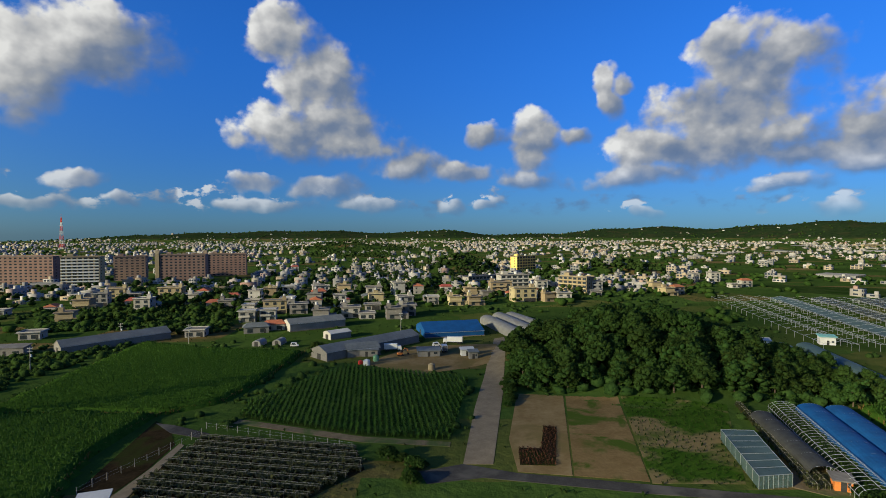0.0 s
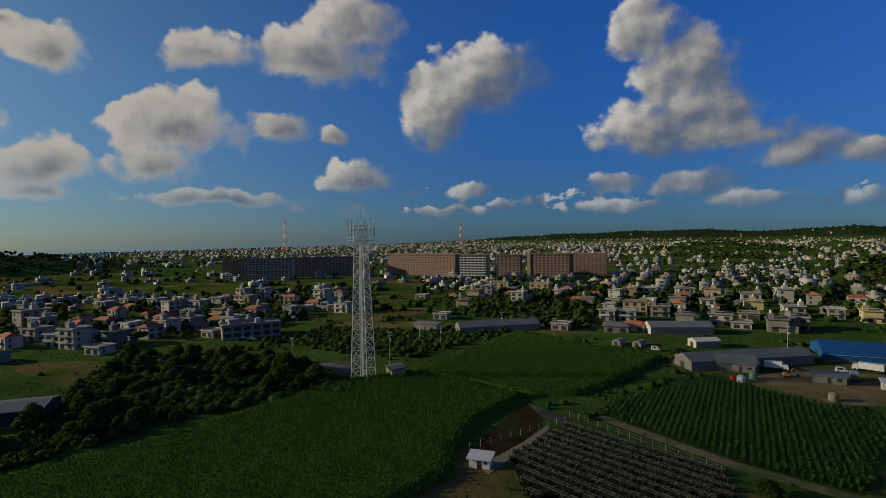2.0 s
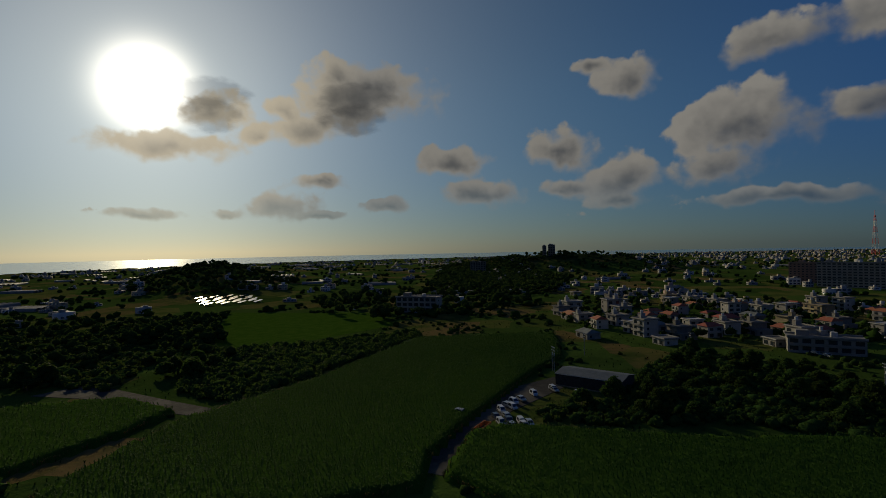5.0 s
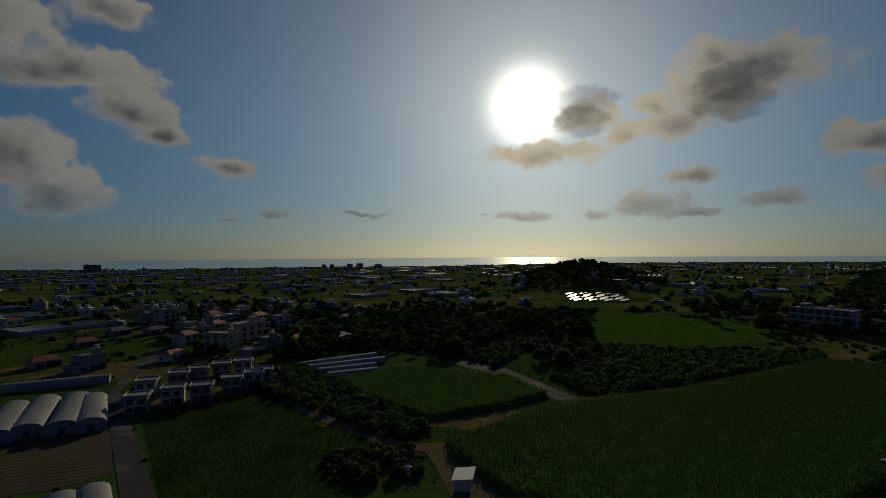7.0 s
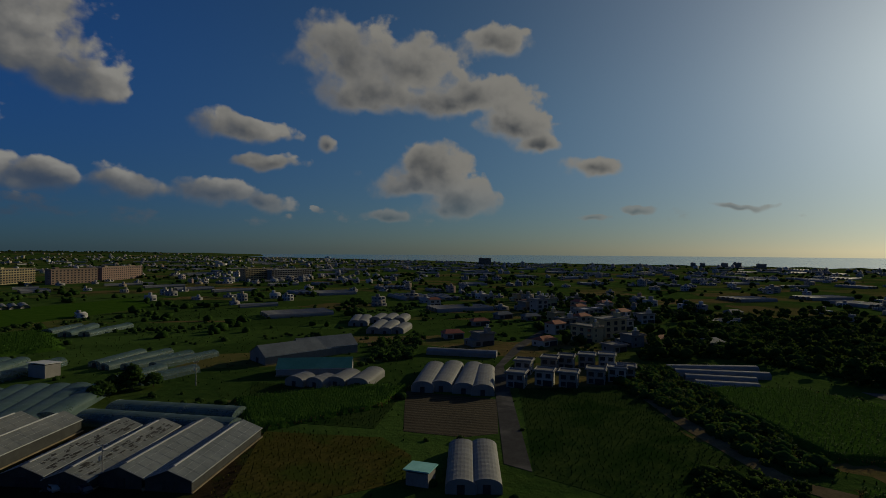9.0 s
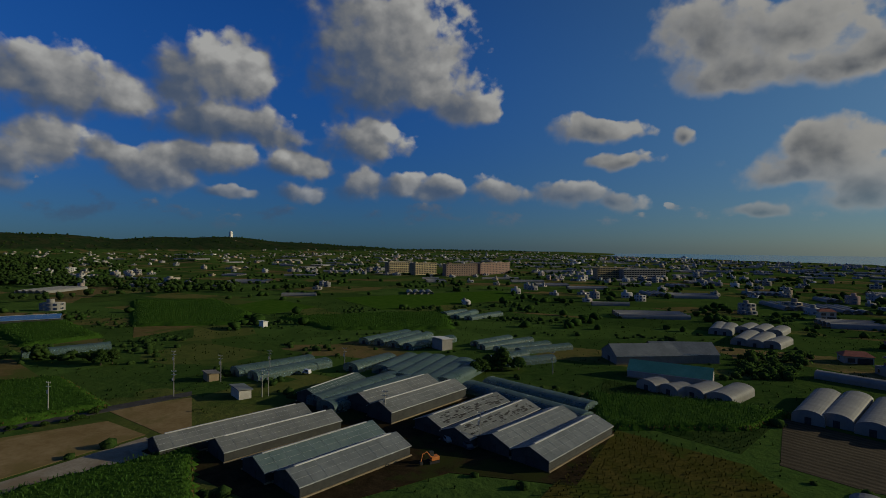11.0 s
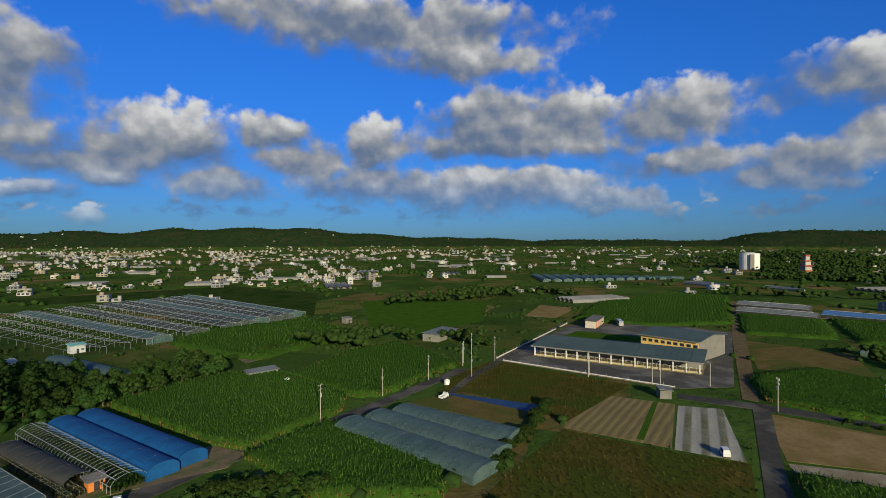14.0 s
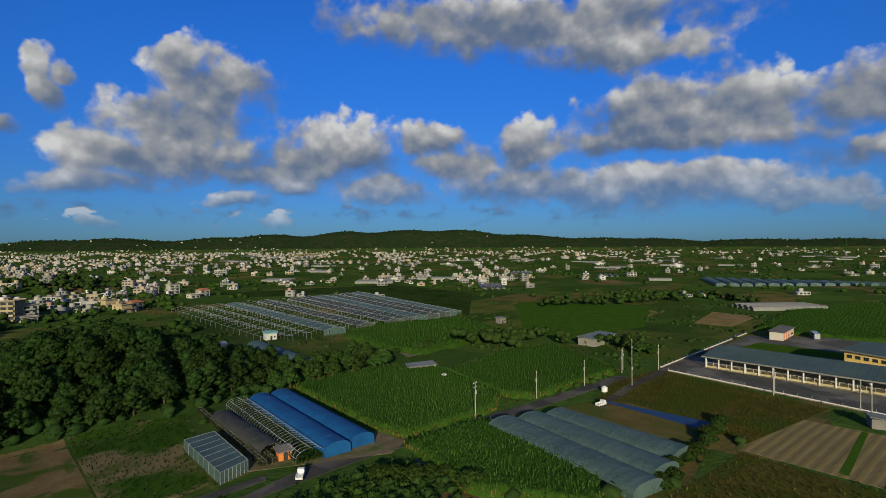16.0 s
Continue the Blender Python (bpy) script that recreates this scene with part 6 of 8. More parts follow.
tunnel((-12.6, -309.0), (-19.3, -331.1), 8, 4, WHITE_FILM)
tunnel((0.5, -356.5), (-5.1, -379.7), 8, 4, WHITE_FILM)
tunnel((-7.2, -353.9), (-12.9, -379.3), 8, 4, WHITE_FILM)
tunnel((-15.7, -352.9), (-21.2, -376.4), 8, 4, WHITE_FILM)
tunnel((13.7, -342.5), (12.0, -374.7), 8, 4, WHITE_FILM)
tunnel((9.1, -341.0), (6.3, -372.8), 8, 4, WHITE_FILM)
tunnel((-120.6, -202.9), (-156.5, -196.4), 4.5, 2.6, WHITE_FILM)
tunnel((-119.6, -195.4), (-153.1, -185.3), 4.5, 2.6, WHITE_FILM)
tunnel((-118.6, -186.9), (-142.0, -178.3), 4.5, 2.6, WHITE_FILM)
tunnel((-117.0, -177.7), (-136.7, -170.4), 4.5, 2.6, WHITE_FILM)
gable_house((51.5, -236.9), (14.0, -263.8), 16, 3.6, 7.5, METAL_ROOF, GREY_WALL, "long barn with a dark sheet roof beside a white building", "barn", False, False, "sheds")
gable_house((37.1, -250.4), (12.3, -262.7), 16, 4, 8, METAL_ROOF, GREY_WALL, "large shed with a grey-green sheet roof", "shed", False, False, "sheds")
gable_house((38.6, -216.0), (9.4, -215.5), 11, 2.8, 6, GREEN_ROOF, WHITE_WALL, "white building with a pale green sheet roof", "shed", False, False, "sheds")
# closed near-black walls stand in for the shade inside an open front
gable_house((-195.1, 26.8), (-182.1, 46.7), 13, 4.4, 5.4, METAL_ROOF, DARK, "large shed with a pale metal roof, its open front's shade painted as dark walls", "shed", False, False, "sheds")
gable_house((-163.4, 218.5), (-135.6, 252.7), 10, 3.2, 5.5, METAL_ROOF, GREY_WALL, "long low grey sheet-metal shed", "shed", False, False, "sheds")
gable_house((-49.7, 206.5), (-15.2, 243.0), 11, 3.5, 5.5, METAL_ROOF, GREY_WALL, "long grey sheet-roofed farm shed", "shed", False, False, "sheds")
gable_house((-40.5, 212.7), (-28.0, 218.3), 9, 3.2, 5, METAL_ROOF, GREY_WALL, "grey sheet-metal farm shed", "shed", False, False, "sheds")
gable_house((-81.6, 269.6), (-56.5, 286.0), 12, 4, 6, METAL_ROOF, WHITE_WALL, "pale workshop with a long sheet roof", "shed", False, False, "sheds")
gable_house((-55.4, 246.4), (-47.2, 253.8), 7, 3, 4, ROOF_WHITE, WHITE_WALL, "small white shed with a flat pale roof", "shed", False, False, "sheds")
gable_house((-11.2, 259.3), (17.4, 266.2), 24, 2.6, 6, BLUE_FILM, BLUE_FILM, "broad shelter covered with a blue tarpaulin", "shelter", False, False, "sheds")
tunnel((24.7, 291.5), (36.3, 248.0), 8, 4.5, WHITE_FILM)
tunnel((32.6, 301.8), (44.3, 255.3), 8, 4.5, WHITE_FILM)
tunnel((39.7, 303.2), (51.5, 266.8), 8, 4.5, WHITE_FILM)
tunnel((-83.6, 230.6), (-83.0, 237.1), 4, 2.6, WHITE_FILM, "small white arched store tent")
tunnel((-75.1, 232.5), (-74.5, 239.0), 4, 2.6, WHITE_FILM, "small white arched store tent")
gable_house((406.3, -84.3), (384.5, -124.3), 12, 3, 5, METAL_ROOF)
gable_house((447.7, -92.9), (426.3, -132.8), 12, 3, 5, METAL_ROOF)
gable_house((401.8, -133.1), (382.8, -167.1), 14, 3, 5, ROOF_BLUE)
tunnel((275.0, -104.6), (264.5, -136.3), 7, 3.2, GREY_FILM)
tunnel((767.9, 107.0), (657.7, 76.7), 11, 4, GREY_FILM)
tunnel((768.0, 92.5), (665.4, 64.7), 11, 4, GREY_FILM)
tunnel((768.0, 78.1), (673.1, 52.5), 11, 4, GREY_FILM)
tunnel((768.0, 63.9), (681.0, 40.2), 11, 4, GREY_FILM)
tunnel((768.0, 49.8), (688.9, 27.6), 11, 4, GREY_FILM)
tunnel((768.0, 35.8), (696.9, 15.0), 11, 4, GREY_FILM)
tunnel((767.9, 22.0), (705.0, 2.1), 11, 4, GREY_FILM)
tunnel((767.8, 8.3), (713.1, -10.9), 11, 4, GREY_FILM)
tunnel((767.7, -5.2), (721.4, -24.0), 11, 4, GREY_FILM)
tunnel((767.6, -18.6), (729.7, -37.4), 11, 4, GREY_FILM)
tunnel((767.5, -31.9), (738.1, -50.9), 11, 4, GREY_FILM)
tunnel((767.3, -45.1), (746.5, -64.7), 11, 4, GREY_FILM)
tunnel((767.1, -58.1), (755.1, -78.6), 11, 4, GREY_FILM)
tunnel((766.9, -71.1), (763.8, -92.7), 11, 4, GREY_FILM)
wood([(26, 166), (48, 160), (78, 154), (100, 152), (118, 158), (128, 178), (118, 205), (100, 226), (75, 238), (48, 236), (32, 222), (26, 195)], 6.6, 31, TREES, 0.75, 1.25, 'trees of the wooded knoll')
scrub([(25, 164), (48, 158), (78, 151), (104, 149), (130, 150), (137, 175), (120, 208), (100, 230), (75, 241), (48, 238), (30, 224), (24, 195)], 3.6, 131, 2.2, 'dense undergrowth of a wooded knoll', 'undergrowth')
wood([(117.5, 198.1), (135.6, 199.2), (140.5, 171.3), (168.0, 172.3), (162.5, 138.7), (141.7, 145.5), (118.6, 146.7), (107.0, 154.1), (89.4, 151.5)], 6.5, 32, TREES, 0.5, 0.85, 'trees of the field belt')
scrub([(-160.5, 13.6), (-169.2, 40.1), (-208.4, 59.9), (-252.2, 89.5), (-221.3, 119.9), (-171.2, 129.1), (-131.8, 118.1), (-126.6, 113.4), (-149.5, 69.5), (-146.2, 34.4), (-150.6, 15.2)], 3.0, 33, 2.0)
wood([(-165.5, 23.6), (-173.3, 41.2), (-207.3, 61.0), (-252.2, 89.5), (-221.3, 119.9), (-171.2, 129.1), (-136.8, 116.8), (-151.4, 70.4), (-150.9, 35.5)], 9, 34, TREES + BUSHES, 0.5, 0.9, 'trees on the overgrown mound')
scrub([(-249.4, -155.5), (-252.3, -139.9), (-269.9, -95.5), (-308.6, -43.3), (-294.4, -39.2), (-198.9, -69.5), (-162.4, -85.4), (-176.8, -111.0)], 3.2, 35, 2.4)
wood([(-226.0, -154.0), (-310.8, -191.4), (-274.6, -149.5), (-238.0, -134.4), (-232.9, -111.3), (-192.2, -118.5), (-193.4, -131.9)], 12, 36, TREES, 0.7, 1.1, 'trees below the playing field')
scrub([(-88.2, -202.2), (-120.8, -206.4), (-116.8, -182.7), (-110.3, -136.8), (-100.8, -98.9), (-90.3, -109.1), (-91.1, -142.9), (-89.9, -173.7)], 3.2, 37, 2.2)
scrub([(-80.3, -109.1), (-91.2, -97.9), (-83.2, -84.3), (-70.7, -88.3), (-63.9, -97.9), (-69.9, -107.0)], 3.0, 38, 1.8)
wood([(-149.8, -271.2), (-261.4, -362.5), (-362.6, -386.6), (-348.1, -274.2), (-257.3, -178.5), (-181.6, -167.1), (-162.9, -195.7), (-147.7, -244.7)], 13, 39, TREES, 0.7, 1.2, 'trees of the valley')
scrub([(-116.9, -218.5), (-154.7, -264.0), (-248.8, -335.2), (-316.4, -327.6), (-306.5, -241.5), (-225.9, -154.2), (-178.3, -140.7), (-184.4, -180.2), (-172.7, -207.5), (-149.3, -233.2)], 4, 40, 2.4)
wood([(-655.7, -77.5), (-1277.7, -116.0), (-1493.0, 28.5), (-851.1, 116.5), (-561.9, 65.0), (-488.0, -0.8)], 12, 41, TREES, 0.7, 1.2, 'trees of the western wood')
wood([(-220.0, 354.3), (-185.6, 365.7), (-139.1, 337.5), (-110.3, 267.0), (-134.1, 255.4), (-168.5, 270.8), (-194.3, 275.7)], 14, 42, TREES, 0.6, 1.1, 'garden trees of the old quarter')
scrub([(-262.4, 332.9), (-185.6, 365.7), (-136.5, 337.6), (-108.0, 261.5), (-134.1, 255.4), (-168.5, 270.8), (-207.5, 262.8)], 4.5, 43, 2.2)
scrub([(3.2, -228.2), (-16.3, -237.2), (-26.8, -297.8), (0.1, -282.4)], 5, 44, 2.6)
scrub([(-225, 150), (-178, 146), (-143, 160), (-141, 236), (-168, 212), (-205, 205), (-235, 190)], 4.2, 47, 1.7)
scrub([(62, 84), (92, 78), (93, 68), (86, 52), (70, 50), (58, 66)], 2.6, 48, 1.1, 'brush and young trees beside the farm road')
hedge([(172.7, 159.7), (208.4, 145.2), (252.8, 130.3)], 2.6, 45, BUSHES, 1.2)
hedge([(163.0, 17.9), (134.9, 22.0), (110.1, 24.9)], 3, 46, BUSHES, 1.6)
hedge([(18.4, 148.7), (22.1, 173.0), (27.3, 185.6)], 2.2, 47, BUSHES, 1.2, 0.5, 0.9)
hedge([(170.5, -61.3), (163.4, -72.9), (165.3, -84.4)], 3, 48, BUSHES, 1.2, 0.6, 1.0)
hedge([(272.7, -104.9), (248.5, -110.7), (224.9, -119.1)], 4, 49, TREES, 2.5, 0.6, 1.0, 'roadside trees')
hedge([(81.2, 75.0), (92.5, 65.9), (90.4, 53.3)], 3, 50, BUSHES, 1.5, 0.8, 1.2)
hedge([(-13.2, 116.2), (-6.6, 110.5), (-4.9, 100.5)], 2.4, 51, BUSHES, 1.5, 0.6, 1.0)
hedge([(-54.9, 214.0), (-43.3, 214.1)], 3, 52, TREES, 1.5, 0.55, 0.8, 'trees by the farm yard')
hedge([(241.0, 99.9), (254.7, 72.7), (241.8, 53.4)], 5, 53, TREES, 3, 0.6, 1.0, 'trees by the farmhouse')
hedge([(93.4, -182.1), (90.9, -194.5), (78.6, -197.7)], 4, 54, TREES, 2, 0.6, 0.9, 'trees by the greenhouses')
hedge([(495.6, 136.6), (535.6, 75.4), (486.8, 32.2)], 4.5, 55, TREES, 3, 0.7, 1.1, 'trees along the far road')
hedge([(549.6, -114.1), (535.9, -188.3), (528.3, -254.5), (509.8, -344.7)], 9, 56, TREES, 8, 0.9, 1.3, 'trees of the far wood')
hedge([(537.9, -299.6), (510.0, -338.5), (461.6, -389.4), (445.2, -454.2)], 9, 57, TREES, 10, 0.8, 1.2, 'trees of the far wood')
wood([(-9.9, 670.6), (58.2, 631.9), (65.2, 779.8), (1.1, 809.5)], 9, 71, TREES, 0.8, 1.4, 'trees of the town woods', 200)
wood([(139.2, 646.2), (233.3, 591.3), (286.2, 768.5), (194.0, 800.6)], 9, 72, TREES, 0.8, 1.4, 'trees of the town woods', 200)
wood([(-303.3, 1162.1), (-107.4, 1073.6), (-139.3, 1393.2), (-357.9, 1495.6)], 16, 73, TREES, 0.8, 1.4, 'trees of the town woods', 200)
wood([(-77.7, 442.9), (-11.7, 459.4), (-2.1, 509.4), (-77.0, 499.9)], 9, 74, TREES, 0.8, 1.4, 'trees of the town woods', 200)
wood([(-655.7, -77.5), (-558.3, 70.2), (-837.9, 132.1), (-1113.4, -101.2)], 10, 75, TREES, 0.8, 1.4, 'trees of the town woods', 200)
wood([(-239.9, 369.0), (-140.3, 357.1), (-161.0, 434.6), (-276.2, 440.8)], 9, 76, TREES, 0.8, 1.4, 'trees of the town woods', 200)
wood([(778.7, -181.6), (737.8, -339.3), (1133.7, -492.2), (1170.3, -312.1)], 12, 77, TREES, 0.8, 1.4, 'trees of the town woods', 200)
wood([(373.8, 164.3), (470.1, 84.7), (509.8, 91.9), (407.8, 174.0)], 9, 78, TREES, 0.8, 1.4, 'trees of the town woods', 200)
wood([(210.5, 142.7), (243.1, 129.3), (253.9, 108.4), (215.0, 114.4)], 7, 79, TREES, 0.8, 1.4, 'trees of the town woods', 200)
wood([(771.8, -263.6), (467.0, -357.9), (532.9, -424.6), (971.0, -331.7)], 14, 80, TREES, 0.8, 1.4, 'trees of the town woods', 200)
wood([(-258.5, -203.3), (-268.3, -143.4), (-371.4, -203.2), (-332.8, -250.4)], 9, 81, TREES, 0.8, 1.4, 'trees of the town woods', 200)
wood([(-150.7, -454.0), (-213.8, -335.3), (-276.6, -414.8), (-192.6, -547.4)], 16, 82, TREES, 0.8, 1.4, 'trees of the town woods', 200)
wood([(-120.5, -227.6), (-135.1, -212.3), (-197.9, -271.9), (-162.0, -278.5)], 9, 83, TREES, 0.8, 1.4, 'trees of the town woods', 200)

# ---- school with its covered hall ----


def post_row(a, b, count, tall, parent):
    for i in range(count):
        u = i / (count - 1)
        x, y = a[0] + (b[0] - a[0]) * u, a[1] + (b[1] - a[1]) * u
        part("post", Build().box(x - 0.2, y - 0.2, 0, x + 0.2, y + 0.2, tall), TRIM_WHITE, parent)


def school():
    a, b = SCHOOL_A, SCHOOL_B
    ln = math.hypot(b[0] - a[0], b[1] - a[1])
    root = thing("school_hall", "long open-sided hall with a dark grey-green metal roof", "building", a[0], a[1], heading(a, b))
    deep = 17.0
    r = Build().poly([(-1, -1.2, 4.6), (ln + 1, -1.2, 4.6), (ln + 1, deep + 1, 6.4), (-1, deep + 1, 6.4)]).poly([(-1, -1.2, 4.4), (-1, deep + 1, 6.2), (ln + 1, deep + 1, 6.2), (ln + 1, -1.2, 4.4)])
    r.loft([[(-1, -1.2, 4.4), (ln + 1, -1.2, 4.4), (ln + 1, deep + 1, 6.2), (-1, deep + 1, 6.2)], [(-1, -1.2, 4.6), (ln + 1, -1.2, 4.6), (ln + 1, deep + 1, 6.4), (-1, deep + 1, 6.4)]], True)
    part("roof", r, SLATE_ROOF, root)
    seams = Build()
    for i in range(1, int(ln / 2.5)):
        seams.bar((i * 2.5, -1.2, 4.64), (i * 2.5, deep + 1, 6.44), 0.05, 4)
    part("roof_seam", seams, SLATE_ROOF, root)
    part("fascia", Build().box(-1.05, -1.35, 4.2, ln + 1.05, -1.22, 4.7), GREY_WALL, root)
    part("back_wall", Build().box(0, 8.0, 0, ln, 8.3, 5.0), GREY_WALL, root)
    part("low_wall", Build().box(0, 0.3, 0, ln, 0.5, 0.9), CREAM_WALL, root)
    part("plinth", Build().box(-0.5, -0.8, 0, ln + 0.5, deep, 0.18), CONCRETE, root)
    post_row((0.5, 0), (ln - 0.5, 0), 15, 4.5, root)
    for i in range(28):
        x = ln * (i + 0.3) / 28
        part("stall_rail", Build().bar((x, 0.4, 0.9), (x, 0.4, 2.4), 0.05, 4).bar((x, 0.4, 2.2), (x + ln / 40, 0.4, 2.2), 0.05, 4), TRIM_WHITE, root)
    c, d = HALL_A, HALL_B
    w = math.hypot(d[0] - c[0], d[1] - c[1])
    hall = thing("gymnasium", "yellow-fronted hall with a low-pitched grey metal roof", "building", c[0], c[1], heading(c, d))
    deep, e, p = 27.0, 8.6, 10.4
    part("front_wall", Build().box(0, 0, 0, w, 0.3, e - 0.05), YELLOW_WALL, hall)
    for x in (0.0, w - 0.3):
        prof = [(0.3, 0), (deep - 0.3, 0), (deep - 0.3, e - 0.05), (deep / 2, p - 0.05), (0.3, e - 0.05)]
        part("side_wall", Build().loft([[(x, u, v) for u, v in prof], [(x + 0.3, u, v) for u, v in prof]], True).poly([(x, u, v) for u, v in prof]).poly([(x + 0.3, u, v) for u, v in prof][::-1]), GREY_WALL if x else YELLOW_WALL, hall)
    part("back_wall", Build().box(0, deep - 0.3, 0, w, deep, e - 0.05), WHITE_WALL, hall)
    for y0, z0, y1, z1 in ((-0.9, e, deep / 2, p), (deep / 2, p, deep + 0.9, e)):
        low = [(-0.9, y0, z0), (w + 0.9, y0, z0), (w + 0.9, y1, z1), (-0.9, y1, z1)]
        top = [(x, y, z + 0.25) for x, y, z in low]
        part("roof_slope", Build().loft([low, top], True).poly(top).poly(low[::-1]), SLATE_ROOF, hall)
    part("fascia", Build().box(-0.95, -1.05, e - 0.15, w + 0.95, -0.92, e + 0.28), GREY_WALL, hall)
    for i in range(9):
        x = w * (i + 0.3) / 9
        wd = part("window", Build().box(x, -0.04, 6.1, x + w * 0.07, 0.02, 7.2), PANE, hall)
        part("window_frame", Build().box(x - 0.1, -0.07, 5.98, x + w * 0.07 + 0.1, -0.01, 6.1).box(x - 0.1, -0.07, 7.2, x + w * 0.07 + 0.1, -0.01, 7.32), GREY_WALL, wd)


SCHOOL_A, SCHOOL_B = (229.4, 32.6), (215.3, -32.2)
HALL_A, HALL_B = (248.3, -12.5), (235.2, -33.9)
school()


def kerb_fence(a, b, label="white low fence rail beside the yard"):
    """A white rail on posts."""
    ln = math.hypot(b[0] - a[0], b[1] - a[1])
    root = thing("fence", label, "fence", a[0], a[1], heading(a, b))
    part("rail", Build().box(0, -0.12, 0.36, ln, 0.12, 0.62), TRIM_WHITE, root)
    part("kerb", Build().box(0, -0.25, 0, ln, 0.25, 0.35), CONCRETE, root)
    for i in range(int(ln / 4) + 1):
        part("post", Build().box(i * 4 - 0.05, 0.26, 0.0, i * 4 + 0.05, 0.36, 1.3), STEEL, root)
    return root


kerb_fence((214.8, 43.5), (192.7, -20.6))
kerb_fence((218.5, 46.9), (325.6, 25.8), "pale low wall along the school road")

# ---- telephone mast with its hut ----


def lattice(b, w0, z0, w1, z1, steps, r=0.09):
    """Braces between four tapering legs."""
    for s in range(steps):
        u, v = s / steps, (s + 1) / steps
        wa, wb, za, zb = w0 + (w1 - w0) * u, w0 + (w1 - w0) * v, z0 + (z1 - z0) * u, z0 + (z1 - z0) * v
        c = [(-1, -1), (1, -1), (1, 1), (-1, 1)]
        for i in range(4):
            p, q = c[i], c[(i + 1) % 4]
            b.bar((p[0] * wa, p[1] * wa, za), (q[0] * wb, q[1] * wb, zb), r, 4)
            b.bar((q[0] * wa, q[1] * wa, za), (p[0] * wb, p[1] * wb, zb), r, 4)
            b.bar((p[0] * wb, p[1] * wb, zb), (q[0] * wb, q[1] * wb, zb), r, 4)


def phone_mast(x, y):
    root = thing("lattice_mast", "tall galvanised lattice telephone mast with a ring of antennas", "mast", x, y, 17)
    foot, head, neck, top = 3.2, 1.75, 47.5, 55.0
    corners = ((-1, -1), (1, -1), (1, 1), (-1, 1))
    for px_, py_ in corners:
        part("leg", Build().bar((foot * px_, foot * py_, 0), (head * px_, head * py_, neck), 0.20, 6, 0.15).bar((head * px_, head * py_, neck), (head * px_, head * py_, top), 0.13, 6), TOWER_STEEL, root)
        part("footing", Build().box(foot * px_ - 0.6, foot * py_ - 0.6, -0.3, foot * px_ + 0.6, foot * py_ + 0.6, 0.35), CONCRETE, root)
    n = 13
    for i in range(n):
        wa, wb, za, zb = foot + (head - foot) * i / n, foot + (head - foot) * (i + 1) / n, neck * i / n, neck * (i + 1) / n
        for (ax, ay), (bx, by) in zip(corners, corners[1:] + corners[:1]):
            part("brace", Build().bar((ax * wa, ay * wa, za), (bx * wb, by * wb, zb), 0.10, 4), TOWER_STEEL, root)
            part("brace", Build().bar((bx * wa, by * wa, za), (ax * wb, ay * wb, zb), 0.10, 4), TOWER_STEEL, root)
            part("strut", Build().bar((ax * wb, ay * wb, zb), (bx * wb, by * wb, zb), 0.09, 4), TOWER_STEEL, root)
    b = Build()
    lattice(b, head, neck, head, top, 4, 0.07)
    part("head_frame", b, TOWER_STEEL, root)
    lad = Build().bar((0.25, 0.6, 1), (0.25, 0.6, top), 0.05, 4).bar((-0.25, 0.6, 1), (-0.25, 0.6, top), 0.05, 4)
    for i in range(80):
        lad.bar((-0.25, 0.6, 1.5 + i * 0.66), (0.25, 0.6, 1.5 + i * 0.66), 0.03, 3)
    part("ladder", lad, TOWER_STEEL, root)
    part("cable_tray", Build().box(-0.7, -0.15, 0.5, 0.1, 0.05, 49), TOWER_STEEL, root)
    for z in (49.4, 53.4):
        p = Build()
        for i in range(12):
            a0, a1 = 2 * math.pi * i / 12, 2 * math.pi * (i + 1) / 12
            for rad, up in ((2.6, 0), (4.5, 0), (4.5, 1.1)):
                p.bar((rad * math.cos(a0), rad * math.sin(a0), z + up), (rad * math.cos(a1), rad * math.sin(a1), z + up), 0.09, 4)
            p.bar((1.2 * math.cos(a0), 1.2 * math.sin(a0), z), (4.5 * math.cos(a0), 4.5 * math.sin(a0), z), 0.09, 4)
            p.bar((4.5 * math.cos(a0), 4.5 * math.sin(a0), z), (4.5 * math.cos(a0), 4.5 * math.sin(a0), z + 1.1), 0.05, 4)
        part("platform", p, TOWER_STEEL, root)
    for i in range(12):
        an = 2 * math.pi * (i + 0.5) / 12
        cx, cy = 4.75 * math.cos(an), 4.75 * math.sin(an)
        post = part("antenna", Build().bar((cx, cy, 49), (cx, cy, 56.6 + 0.5 * (i % 3)), 0.09, 5), TOWER_STEEL, root)
        part("panel", Build().box(cx - 0.2, cy - 0.2, 50.3 + (i % 3) * 1.3, cx + 0.2, cy + 0.2, 53.0 + (i % 3) * 1.3), TOWER_STEEL, post)
    part("lightning_rod", Build().bar((0, 0, top), (0, 0, 61.4), 0.11, 5, 0.04).bar((0, 0, 58.5), (1.6, 1.6, top), 0.04, 4), TOWER_STEEL, root)


phone_mast(-136.2, 126.0)


